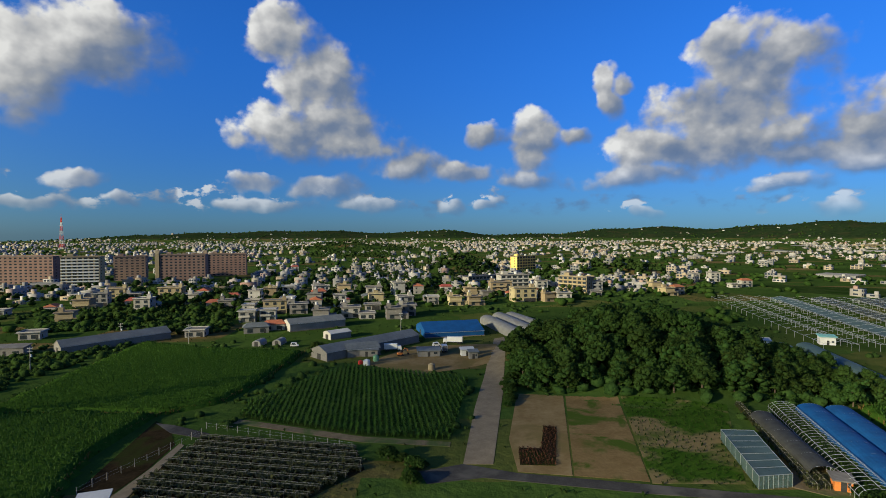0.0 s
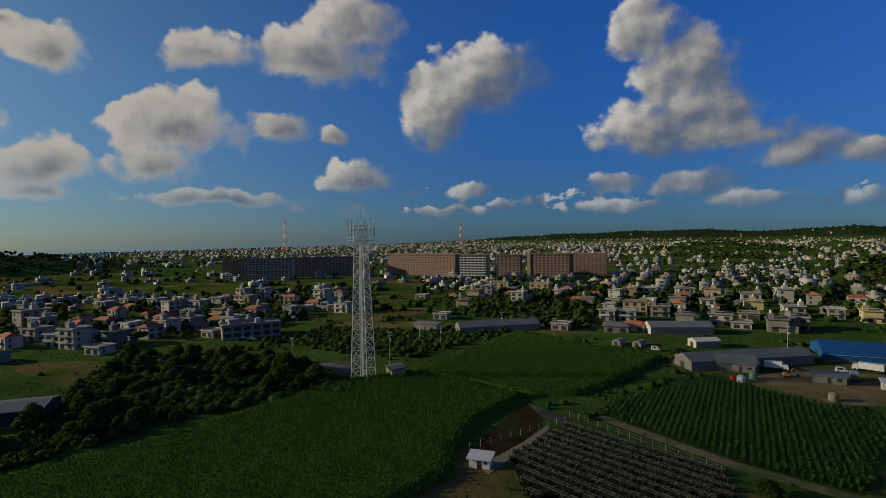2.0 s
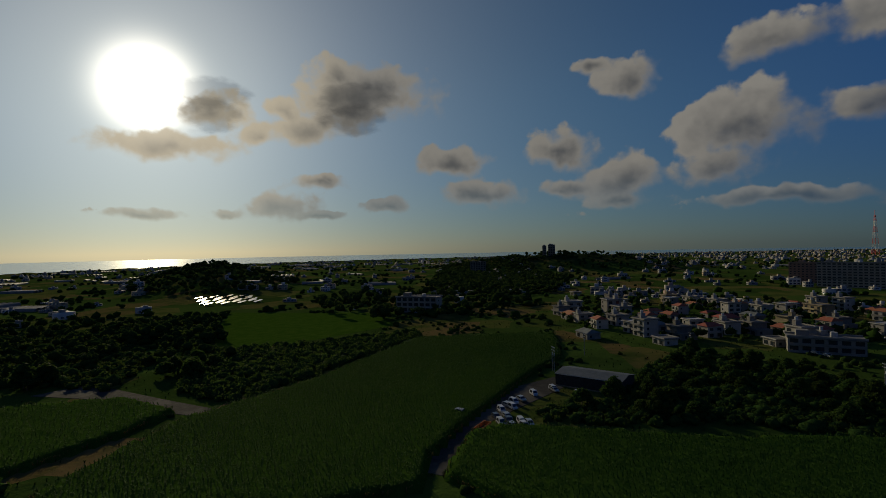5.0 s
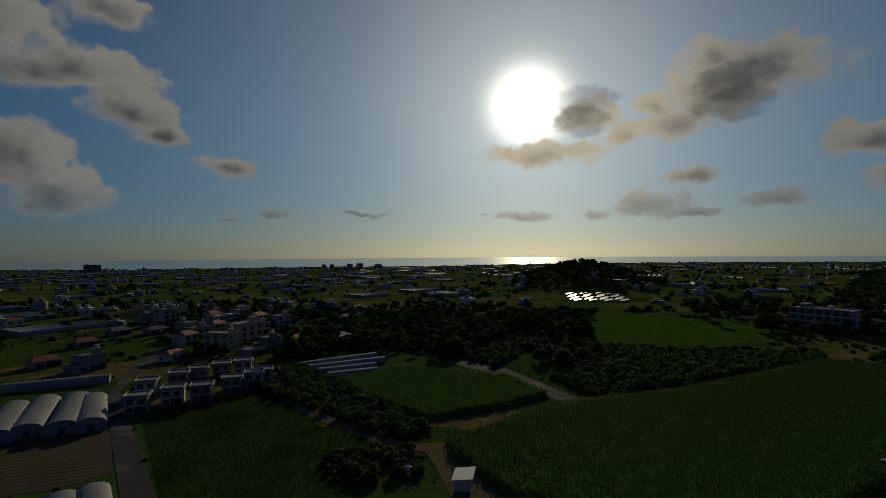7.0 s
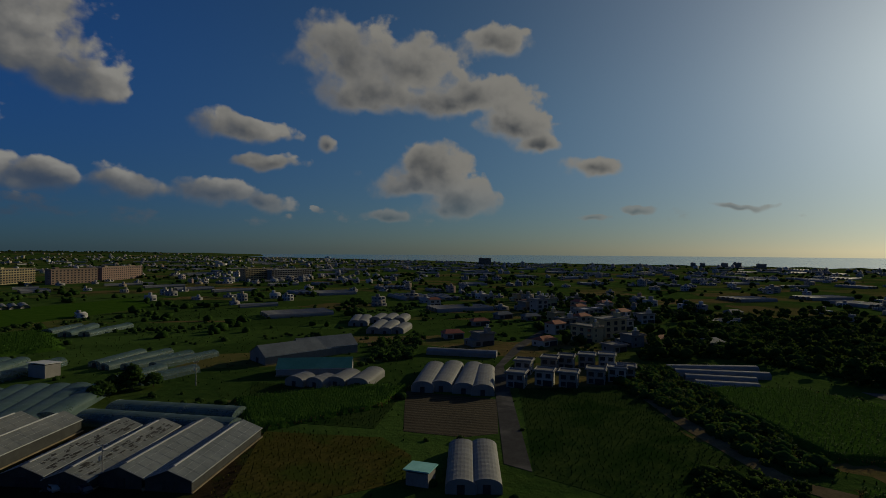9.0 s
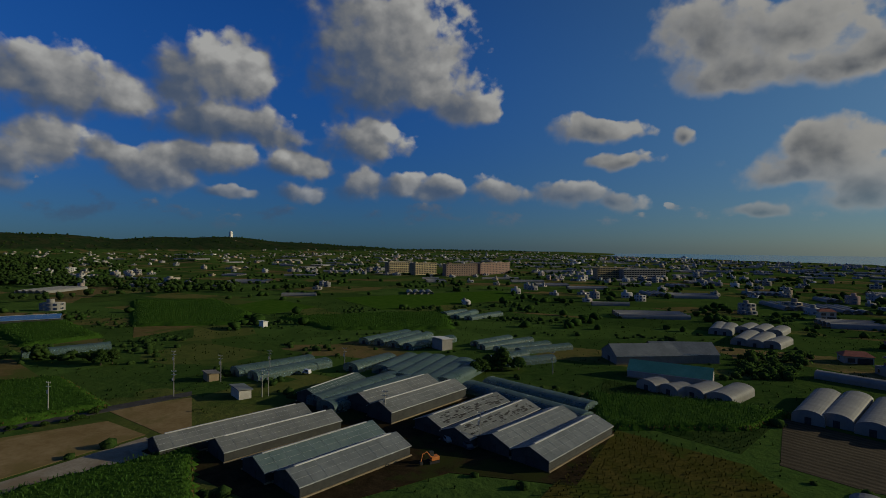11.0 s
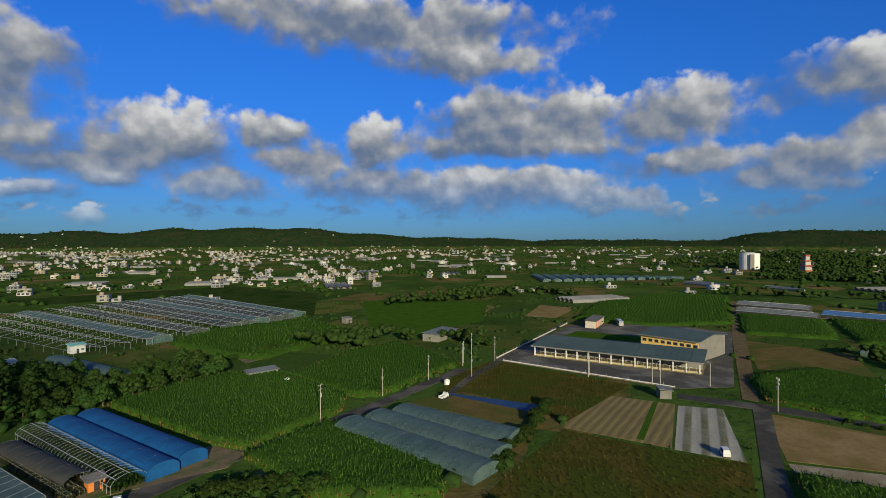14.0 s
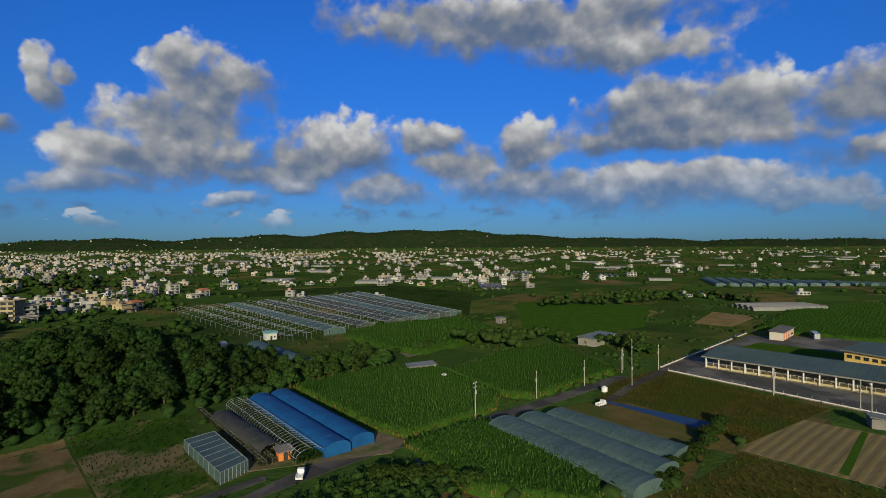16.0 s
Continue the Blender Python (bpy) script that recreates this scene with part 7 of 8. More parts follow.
def hut(x, y, turn, w=6.0, d=4.5, h=3.2, wall=CREAM_WALL, roof=ROOF_GREY, label="small cream concrete equipment hut", name="hut"):
    root = thing(name, label, "hut", x, y, turn)
    part("wall", Build().box(-w / 2, -d / 2, -0.5, w / 2, d / 2, h), wall, root)
    part("roof", Build().loft([[(-w / 2 - .5, -d / 2 - .5, h), (w / 2 + .5, -d / 2 - .5, h), (w / 2 + .5, d / 2 + .5, h + .5), (-w / 2 - .5, d / 2 + .5, h + .5)], [(-w / 2 - .5, -d / 2 - .5, h + .25), (w / 2 + .5, -d / 2 - .5, h + .25), (w / 2 + .5, d / 2 + .5, h + .75), (-w / 2 - .5, d / 2 + .5, h + .75)]], True).poly([(-w / 2 - .5, -d / 2 - .5, h + .25), (w / 2 + .5, -d / 2 - .5, h + .25), (w / 2 + .5, d / 2 + .5, h + .75), (-w / 2 - .5, d / 2 + .5, h + .75)]), roof, root)
    part("door", Build().box(-0.5, -d / 2 - 0.06, 0, 0.5, -d / 2 - 0.01, 2.0), DARK, root)
    part("window", Build().box(w * 0.22, -d / 2 - 0.06, 1.1, w * 0.38, -d / 2 - 0.01, 1.9), PANE, root)
    return root


hut(-129.0, 135.0, -30, 7.4, 5.2, 3.5)
hut(77.7, 99.8, -20, 3.0, 2.3, 2.1, ORANGE, ROOF_GREY, "small orange site cabin by the tunnels", "cabin")
hut(-82.8, -74.1, 35, 5.5, 3.5, 2.4, WHITE_WALL, ROOF_WHITE, "low shed with a pale sheet roof")
hut(180.6, -16.1, 10, 4.5, 3.5, 2.6, GREY_WALL, METAL_ROOF, "small grey hut at the field corner")
hut(171.0, -123.7, -20, 5.5, 4, 2.6, CREAM_WALL, ROOF_GREY, "small cream roadside hut")
hut(143.8, -115.2, -20, 8, 4, 2.8, WHITE_WALL, METAL_ROOF, "low white farm hut with a sheet roof")
hut(128.0, -220.6, -25, 9, 6, 5, WHITE_WALL, ROOF_WHITE, "white flat-roofed farm building")
hut(163.1, 124.5, -30, 11, 4, 2.2, GREY_WALL, METAL_ROOF, "low dark lean-to in the cane")
hut(172.8, 232.4, -20, 6, 4, 3.5, TRIM_WHITE, ROOF_TEAL, "small white and teal cabin")
hut(139.7, 227.2, -20, 7, 4, 3.2, TRIM_WHITE, ROOF_WHITE, "white flat-roofed site cabin")
hut(288.3, 156.9, -20, 5, 4, 3, GREY_WALL, ROOF_GREY, "small grey concrete field hut")
hut(256.9, 85.0, -10, 22, 9, 3.5, GREY_WALL, METAL_ROOF, "low wide farmhouse with a pale sheet roof")
hut(-63.6, 92.7, 20, 4.6, 3.0, 2.0, TRIM_WHITE, ROOF_WHITE, "white-painted stall beside the trellised plot", "stall")
hut(-182.0, 215.9, 12, 14, 6, 3.2, GREY_WALL, ROOF_GREY, "low grey concrete store building")
hut(-9.8, -111.5, -25, 5, 5, 2.8, GREY_WALL, ROOF_TEAL, "small hut with a greenish roof")
hut(323.8, 9.6, -10, 24, 6, 4, GATE_WALL, ROOF_GREY, "low white and orange gatehouse", "gatehouse")
hut(-6.0, 212.7, 5, 9, 5, 2.4, GREY_WALL, METAL_ROOF, "open timber shed in the farm yard")
hut(9.8, 212.5, 8, 5, 2.4, 2.6, TRIM_WHITE, ROOF_WHITE, "white site container in the farm yard", "container")
hut(12.0, 207.0, 8, 3.4, 2.4, 2.8, GREY_WALL, METAL_ROOF, "dark grey container in the farm yard", "container")
hut(-31.5, 212.8, 5, 9, 4, 2.6, GREY_WALL, METAL_ROOF, "low lean-to shelter in the farm yard")
hut(255.7, -221.0, -10, 5, 3, 3.2, TRIM_WHITE, ROOF_WHITE, "small white field hut")

# ---- poles, lamps and wires ----


def utility_pole(x, y, turn, tall=11.0, plain=False):
    root = thing("street_lamp" if plain else "utility_pole", "slim pale steel lamp post" if plain else "grey concrete utility pole with crossarms", "pole", x, y, turn, group="poles along the roads")
    part("pole", Build().bar((0, 0, -0.5), (0, 0, tall), 0.16, 8, 0.1), POLE, root)
    if plain:
        part("lamp_arm", Build().bar((0, 0, tall - 0.1), (1.5, 0, tall + 0.25), 0.07, 5).box(1.2, -0.15, tall + 0.15, 2.0, 0.15, tall + 0.32), STEEL, root)
        return root
    for z in (tall - 0.5, tall - 1.6):
        part("crossarm", Build().box(-0.9, -0.07, z, 0.9, 0.07, z + 0.14), STEEL, root)
        for x_ in (-0.8, 0.0, 0.8) if z > tall - 1 else ():
            part("insulator", Build().bar((x_, 0, z + 0.14), (x_, 0, z + 0.42), 0.07, 6), TRIM_WHITE, root)
    part("transformer", Build().bar((0.42, 0, tall - 3.6), (0.42, 0, tall - 2.6), 0.28, 8), STEEL, root)
    return root


utility_pole(125.8, 76.8, 0, 10.8)
utility_pole(153.6, 70.7, 30, 9)
utility_pole(176.7, 63.1, 30, 9)
utility_pole(201.9, 57.4, 30, 9)
utility_pole(220.1, 58.5, 20, 10)
utility_pole(199.3, 8.2, 0, 9)
utility_pole(214.5, 46.9, 20, 10)
utility_pole(195.0, -13.6, 0, 9)
utility_pole(174.3, -46.4, 10, 10)
utility_pole(175.4, -46.6, 10, 10)
utility_pole(175.3, -73.2, 10, 10)
utility_pole(88.3, -120.0, 20, 9)
utility_pole(136.3, -120.1, 20, 9)
utility_pole(137.4, -118.4, 20, 9)
utility_pole(139.6, -162.0, 15, 9)
utility_pole(165.4, -123.6, 20, 10)
utility_pole(186.6, -119.0, 20, 10)
utility_pole(157.2, -139.1, 20, 10)
utility_pole(161.5, -103.0, 20, 9)
utility_pole(-151.4, 188.9, 10, 9)
utility_pole(-116.7, 236.6, 10, 9)
utility_pole(-21.0, 257.1, 10, 11)
utility_pole(-159.6, 183.5, 10, 10)
utility_pole(-150.0, 240.3, 10, 9)
utility_pole(-211.5, 24.7, 10, 10)
utility_pole(-249.4, 92.3, 10, 9)
utility_pole(-241.8, 42.8, 10, 10)
utility_pole(-185.2, 131.1, 10, 9)
utility_pole(-209.4, 25.2, 10, 10)
utility_pole(56.8, -117.3, 20, 9)
utility_pole(65.0, -199.5, 20, 9)
utility_pole(186.3, 49.5, 15, 9)
utility_pole(207.1, 58.5, 15, 9)
utility_pole(-144.5, 147.8, 20, 13)
utility_pole(194.1, -16.1, 20, 8, True)
utility_pole(198.4, -32.4, 20, 8, True)
utility_pole(201.8, 8.0, 20, 8, True)


def radio_mast(x, y, tall):
    root = thing("radio_mast", "distant red and white lattice radio mast", "mast", x, y, 10)
    n = 7
    for i in range(n):
        b = Build()
        w0, w1 = tall * 0.055 * (1 - 0.8 * i / n), tall * 0.055 * (1 - 0.8 * (i + 1) / n)
        z0, z1 = tall * i / n, tall * (i + 1) / n
        for p in ((-1, -1), (1, -1), (1, 1), (-1, 1)):
            b.bar((p[0] * w0, p[1] * w0, z0), (p[0] * w1, p[1] * w1, z1), tall * 0.0042, 4)
        lattice(b, w0, z0, w1, z1, 2, tall * 0.0022)
        part("section", b, RED if i % 2 == 0 else TRIM_WHITE, root)
    part("rod", Build().bar((0, 0, tall), (0, 0, tall * 1.12), tall * 0.005, 4), RED, root)


radio_mast(-1362, 1854, 111)
radio_mast(-1806, 1256, 132)

# ---- vehicles ----


def car_kind(paint, label, van=False, truck=False):
    """A small car, van or light truck: body, cabin, windows, four wheels."""
    root = tagged(new("truck" if truck else "car"), label, "truck" if truck else "car")
    ln, w, h = (3.4, 1.5, 1.75) if truck else ((3.6, 1.6, 1.8) if van else (4.2, 1.7, 1.45))
    x0, x1 = -ln / 2, ln / 2

    def shell(rows):
        b = Build()
        b.loft([[(x, -w / 2 * k, z), (x, w / 2 * k, z)] for x, z, k in rows])
        for s in (-1, 1):
            b.poly([(x, s * w / 2 * k, z) for x, z, k in rows][::s])
        return b
    if truck:
        part("body", shell([(x0, 0.35, 1), (x0, 0.75, 1), (x1 - 1.25, 0.75, 1), (x1 - 1.2, h, 0.94), (x1 - 0.4, h, 0.94), (x1, 1.0, 1), (x1, 0.35, 1), (x0, 0.35, 1)]), paint, root)
        for s in (-1, 1):
            part("side_board", Build().box(x0, s * w / 2 - 0.04, 0.75, x1 - 1.3, s * w / 2 + 0.04, 1.05), paint, root)
        part("windscreen", Build().poly([(x1 - 0.38, -w * 0.42, h - 0.12), (x1 - 0.38, w * 0.42, h - 0.12), (x1 + 0.0, w * 0.45, 1.05), (x1 + 0.0, -w * 0.45, 1.05)][::-1]), PANE, root)
    else:
        hood = 0.95 if van else 0.9
        part("body", shell([(x0, 0.3, 1), (x0 - 0.02, 0.8, 1), (x0 + 0.15, 0.95, 1), (x0 + (0.25 if van else 0.7), h, 0.86), (x1 - (1.0 if van else 1.6), h, 0.86), (x1 - (0.5 if van else 0.95), hood, 1), (x1, 0.75, 0.97), (x1, 0.3, 0.97), (x0, 0.3, 1)]), paint, root)
        for s in (-1, 1):
            part("side_window", Build().poly([(x0 + 0.45, s * w * 0.51, 0.97), (x1 - 1.1, s * w * 0.51, 0.97), (x1 - 1.6, s * w * 0.445, h - 0.1), (x0 + 0.75, s * w * 0.445, h - 0.1)][::s]), PANE, root)
        part("windscreen", Build().poly([(x1 - (1.0 if van else 1.55) + 0.02, -w * 0.4, h - 0.04), (x1 - (1.0 if van else 1.55) + 0.02, w * 0.4, h - 0.04), (x1 - (0.5 if van else 0.93), w * 0.46, hood + 0.05), (x1 - (0.5 if van else 0.93), -w * 0.46, hood + 0.05)][::-1]), PANE, root)
    for sx in (x0 + 0.65, x1 - 0.7):
        for s in (-1, 1):
            part("wheel", Build().bar((sx, s * w / 2 - 0.18 * s, 0.3), (sx, s * w / 2 + 0.02 * s, 0.3), 0.3, 10), RUBBER, root)
    return stocked(root)


CARS = [car_kind(CAR_WHITE, "small white van parked outdoors", van=True), car_kind(CAR_DARK, "dark blue parked passenger car"), car_kind(CAR_SILVER, "silver parked passenger car"),
        car_kind(CAR_WHITE, "white light farm truck with an open bed", truck=True)]


def park(kind, x, y, turn):
    return tagged(repeat(CARS[kind], pose(x, y, gz(x, y) + 0.2, 0, 0, turn), (1, 1, 1)), group="parked vehicles")


park(3, 157.1, 51.0, -20)
park(3, 73.0, 88.4, 40)
park(0, -154.9, -9.2, 60)
park(0, -157.9, 3.0, 20)
park(2, -152.3, 4.5, 20)
park(1, -148.8, 4.8, 15)
park(0, -147.5, 8.2, 15)
park(2, -146.5, 10.5, 15)
park(0, -160.9, 6.5, 30)
park(2, -169.8, 9.7, 25)
park(0, -182.0, 21.3, 20)
park(0, -146.8, 2.5, 20)
park(2, -144.2, 5.7, 25)
park(0, -143.9, 8.9, 25)
park(1, -151.8, 1.3, 20)
park(2, -163.2, 5.1, 35)
park(0, -166.5, 7.1, 35)
park(2, -180.8, 21.7, 20)
park(0, -175.9, 14.2, 20)
park(0, -175.2, 28.8, 10)
park(1, -184.7, 36.9, 10)
park(2, -182.9, 39.0, 10)
park(0, -418.0, -110.3, 5)
park(1, -419.0, -113.6, 5)
park(0, 134.9, -25.2, 5)
park(2, 65.6, -116.0, -40)
park(1, 59.0, -114.5, -40)
park(0, 147.1, -148.4, 0)
park(0, -66.0, 229.3, 10)
park(0, -2.9, 229.4, 10)
park(2, -289.4, 192.6, 10)
park(2, -275.9, 197.5, 10)
park(2, -241.7, 142.9, 10)
park(2, -236.6, 144.6, 10)


def skip(x, y, turn, paint=ORANGE, ln=6.5, label="long rusty orange skip"):
    root = thing("skip", label, "container", x, y, turn)
    w, h = 2.2, 1.3
    for s in (-1, 1):
        part("side", Build().box(-ln / 2, s * w / 2 - 0.06, 0.2, ln / 2, s * w / 2 + 0.06, h), paint, root)
        part("end", Build().box(s * ln / 2 - 0.06, -w / 2, 0.2, s * ln / 2 + 0.06, w / 2, h), paint, root)
    part("bottom", Build().box(-ln / 2, -w / 2, 0.1, ln / 2, w / 2, 0.25), DARK, root)


def tank(x, y, r=0.9, h=1.6, mat=TRIM_WHITE, label="round pale plastic water tank"):
    root = thing("water_tank", label, "tank", x, y)
    part("body", Build().bar((0, 0, 0), (0, 0, h * 0.85), r, 14).bar((0, 0, h * 0.85), (0, 0, h), r, 14, r * 0.45), mat, root)
    part("lid", Build().bar((0, 0, h), (0, 0, h + 0.12), r * 0.4, 10), mat, root)


def box_truck(x, y, turn, ln=7.0, label="white box truck parked in the farm yard"):
    """Cab, cargo box with a door, chassis and six wheels."""
    root = thing("truck", label, "truck", x, y, turn, gz(x, y) + 0.05, "parked vehicles")
    part("cargo_box", Build().box(-ln / 2, -1.1, 0.95, ln / 2 - 1.9, 1.1, 3.1), TRIM_WHITE, root)
    part("chassis", Build().box(-ln / 2 + 0.1, -0.5, 0.55, ln / 2 - 0.2, 0.5, 0.95), RUBBER, root)
    x1 = ln / 2
    prof = [(x1 - 1.75, 0.5), (x1, 0.5), (x1, 1.35), (x1 - 0.3, 2.3), (x1 - 1.75, 2.35)]
    cab = part("cab", Build().loft([[(u, -1.0, v) for u, v in prof], [(u, 1.0, v) for u, v in prof]], True).poly([(u, -1.0, v) for u, v in prof]).poly([(u, 1.0, v) for u, v in prof][::-1]), CAR_WHITE, root)
    part("windscreen", Build().poly([(x1 + 0.01, -0.85, 1.4), (x1 + 0.01, 0.85, 1.4), (x1 - 0.27, 0.85, 2.22), (x1 - 0.27, -0.85, 2.22)]), PANE, cab)
    part("rear_door", Build().box(-ln / 2 - 0.05, -1.0, 1.0, -ln / 2 - 0.01, 1.0, 3.0), GREY_WALL, root)
    for u in (-ln / 2 + 1.0, -ln / 2 + 1.9, x1 - 0.9):
        for v in (-1, 1):
            part("wheel", Build().bar((u, v * 0.8, 0.42), (u, v * 1.08, 0.42), 0.42, 10), RUBBER, root)


def digger(x, y, turn):
    """A small tracked digger with cab, boom and bucket."""
    root = thing("digger", "small orange tracked digger in the farm yard", "excavator", x, y, turn)
    for v in (-0.8, 0.8):
        part("track", Build().box(-1.3, v - 0.22, 0.05, 1.3, v + 0.22, 0.6), RUBBER, root)
    part("body", Build().box(-1.3, -0.8, 0.7, 0.7, 0.8, 1.5), ORANGE, root)
    part("cab", Build().box(-0.2, -0.75, 1.5, 0.8, 0.1, 2.5), DARK, root)
    part("boom", Build().pipe([(0.6, 0.45, 1.3), (1.9, 0.45, 3.0), (3.0, 0.45, 2.6), (3.4, 0.45, 1.0)], 0.14, 5), ORANGE, root)
    part("bucket", Build().box(3.0, 0.1, 0.3, 3.7, 0.8, 0.95), RUBBER, root)


box_truck(-21.5, 221.0, 5, 7.5, "white box truck with a plain tarpaulin side")
box_truck(4.5, 236.0, 170, 9.0, "long grey-white lorry parked in the farm yard")
box_truck(0.5, 219.5, 95, 6.0)
digger(-17.5, 212.0, 20)
digger(62.0, -103.0, 60)
skip(-143.1, -2.5, -25)
tank(-79.3, -87.9, 0.9, 1.6)
tank(173.5, 55.1, 1.0, 1.8)
tank(-4.3, 189.9, 1.3, 2.4, CREAM_WALL, "cream round tank in the farm yard")
tank(-29.2, 197.0, 1.3, 2.2)
tank(-26.5, 203.3, 1.2, 2.4, GREEN_ROOF, "pale green round tank")
tank(-31.9, 198.8, 0.9, 1.4, RED, "round red plastic tub")
tank(157.6, 109.6, 1.1, 1.9)


def bus(x, y, turn):
    root = thing("bus", "long grey coach parked in the yard", "bus", x, y, turn)
    part("body", Build().box(-5.5, -1.2, 0.4, 5.5, 1.2, 3.1), CAR_SILVER, root)
    for s in (-1, 1):
        part("window_band", Build().box(-5.0, s * 1.21 - 0.02, 1.7, 5.0, s * 1.21 + 0.02, 2.6), PANE, root)
        for x_ in (-3.6, 3.4):
            part("wheel", Build().bar((x_, s * 1.0, 0.5), (x_, s * 1.25, 0.5), 0.5, 12), RUBBER, root)


bus(329.4, -4.7, 8)

def net_box(pts, tall=2.6):
    """A low flat-topped plastic house on a steel frame."""
    ob = thing("plastic_house", "low flat-roofed house of clear plastic film on a steel frame", "greenhouse", *pts[0])
    base = [(x - pts[0][0], y - pts[0][1], 0.0) for x, y in pts]
    top = [(x, y, tall) for x, y, _ in base]
    part("roof_film", Build().poly(top), GREY_FILM, ob)
    for i in range(4):
        j = (i + 1) % 4
        part("side_film", Build().poly([base[i], base[j], top[j], top[i]]), GREY_FILM, ob)
        for k in range(7):
            u = k / 7
            p = Vector(base[i]).lerp(Vector(base[j]), u)
            part("post", Build().bar(p, p + Vector((0, 0, tall + 0.05)), 0.06, 4), STEEL, ob)
        part("rail", Build().bar(Vector(top[i]) + Vector((0, 0, 0.05)), Vector(top[j]) + Vector((0, 0, 0.05)), 0.06, 4), STEEL, ob)
    for k in range(1, 7):
        u = k / 7
        part("rafter", Build().bar(Vector(top[0]).lerp(Vector(top[3]), u) + Vector((0, 0, 0.06)), Vector(top[1]).lerp(Vector(top[2]), u) + Vector((0, 0, 0.06)), 0.05, 4), STEEL, ob)
    KEEP_OUT.append(list(pts))


net_box([(67.1, 124.0), (74.7, 123.5), (68.8, 100.8), (61.6, 99.9)])


def solar_field(x, y, turn):
    """Rows of tilted panels."""
    for i in range(4):
        for j in range(6):
            c, s = math.cos(radians(turn)), math.sin(radians(turn))
            u, v = (j - 2.5) * 13.0, (i - 1.5) * 15.0 + (j % 2) * 3
            root = thing("solar_array", "tilted solar panel array on steel legs", "solar panel", x + u * c - v * s, y + u * s + v * c, turn, group="solar arrays")
            part("panel", Build().loft([[(-5, -4, 1.0), (5, -4, 1.0), (5, 4, 2.6), (-5, 4, 2.6)], [(-5, -4, 1.12), (5, -4, 1.12), (5, 4, 2.72), (-5, 4, 2.72)]], True).poly([(-5, -4, 1.12), (5, -4, 1.12), (5, 4, 2.72), (-5, 4, 2.72)]), SOLAR, root)
            for x_ in (-4, 4):
                part("leg", Build().bar((x_, -3, 0), (x_, -3, 1.2), 0.1, 5), STEEL, root)
                part("leg", Build().bar((x_, 3, 0), (x_, 3, 2.4), 0.1, 5), STEEL, root)


solar_field(-508, -268, 35)
KEEP_OUT.append([(-410.0, -190.0), (-560.0, -205.0), (-600.0, -330.0), (-460.0, -340.0), (-390.0, -260.0)])

# ---- trellised plot ----


def trellis_plot(pts, turn, gap=3.2):
    """Low crops on rows of stakes and rails."""
    rng = np.random.default_rng(9)
    c, s = math.cos(radians(turn)), math.sin(radians(turn))
    p = np.array(pts)
    mid = p.mean(0)
    rad = np.hypot(*(p - mid).T).max()
    for v in np.arange(-rad, rad, gap):
        u = np.arange(-rad, rad, 1.0)
        x, y = mid[0] + u * c - v * s, mid[1] + u * s + v * c
        ok = inside(x, y, pts)
        if ok.sum() < 4:
            continue
        x, y = x[ok], y[ok]
        root = thing("trellis_row", "row of low crops trained on pale stakes and rails", "trellis", x[0], y[0], turn, group="trellis rows")
        ln = len(x) - 1.0
        k = max(2, int(ln / 2.4))
        posts = Build()
        for i in range(k + 1):
            posts.bar((ln * i / k, -0.45, 0), (ln * i / k, -0.45, 1.25), 0.025, 4).bar((ln * i / k, 0.45, 0), (ln * i / k, 0.45, 1.25), 0.025, 4)
            posts.bar((ln * i / k, -0.45, 1.2), (ln * i / k, 0.45, 1.2), 0.02, 4)
        part("stake_frame", posts, STAKE, root)["kind"] = "stuff"
        for y_ in (-0.45, 0.45):
            part("rail", Build().bar((0, y_, 1.2), (ln, y_, 1.2), 0.022, 4), STAKE, root)
        n = int(ln * 8)
        bx, by = rng.uniform(0, ln, n), rng.normal(scale=0.55, size=n)
        vv, q = blades(bx, by, np.full(n, 0.1), 1.15, 5, rng, 0.7, 0.13)
        part("vines", raw_mesh("vines", vv, q, VINE), VINE, root)


STAKE = material("weathered_stake", (0.16, 0.15, 0.13), (0.34, 0.33, 0.30), 0.6, 0.9)
VINE = material("reddish_vine_leaf", (0.024, 0.036, 0.008), (0.075, 0.066, 0.016), 0.8, 0.8)
trellis_plot([(-61.7, 101.9), (-59.1, 126.5), (-20.2, 119.6), (-16.7, 108.7), (-30.9, 89.4), (-49.4, 86.9)], -10)
trellis_plot([(83.7, 148.8), (87.2, 148.6), (75.5, 98.7), (70.4, 98.6)], -105, 2.6)


def stake_fence(a, b):
    """Pale stakes with two wires beside the trellised plot."""
    ln = math.hypot(b[0] - a[0], b[1] - a[1])
    root = thing("stake_fence", "thin wire fence on pale stakes beside the trellised plot", "fence", a[0], a[1], heading(a, b))
    n = int(ln / 3.0)
    for i in range(n + 1):
        part("stake", Build().bar((ln * i / n, 0, -0.1), (ln * i / n, 0, 1.7 + 0.15 * math.sin(i * 2.3)), 0.06, 5), POLE, root)
    for z in (0.7, 1.4):
        part("wire", Build().bar((0, 0, z), (ln, 0, z), 0.01, 4), STEEL, root)


stake_fence((-61.1, 132.5), (-21.3, 119.6))
stake_fence((-60.4, 128.2), (-70.6, 98.4))

# ---- landmarks far off ----


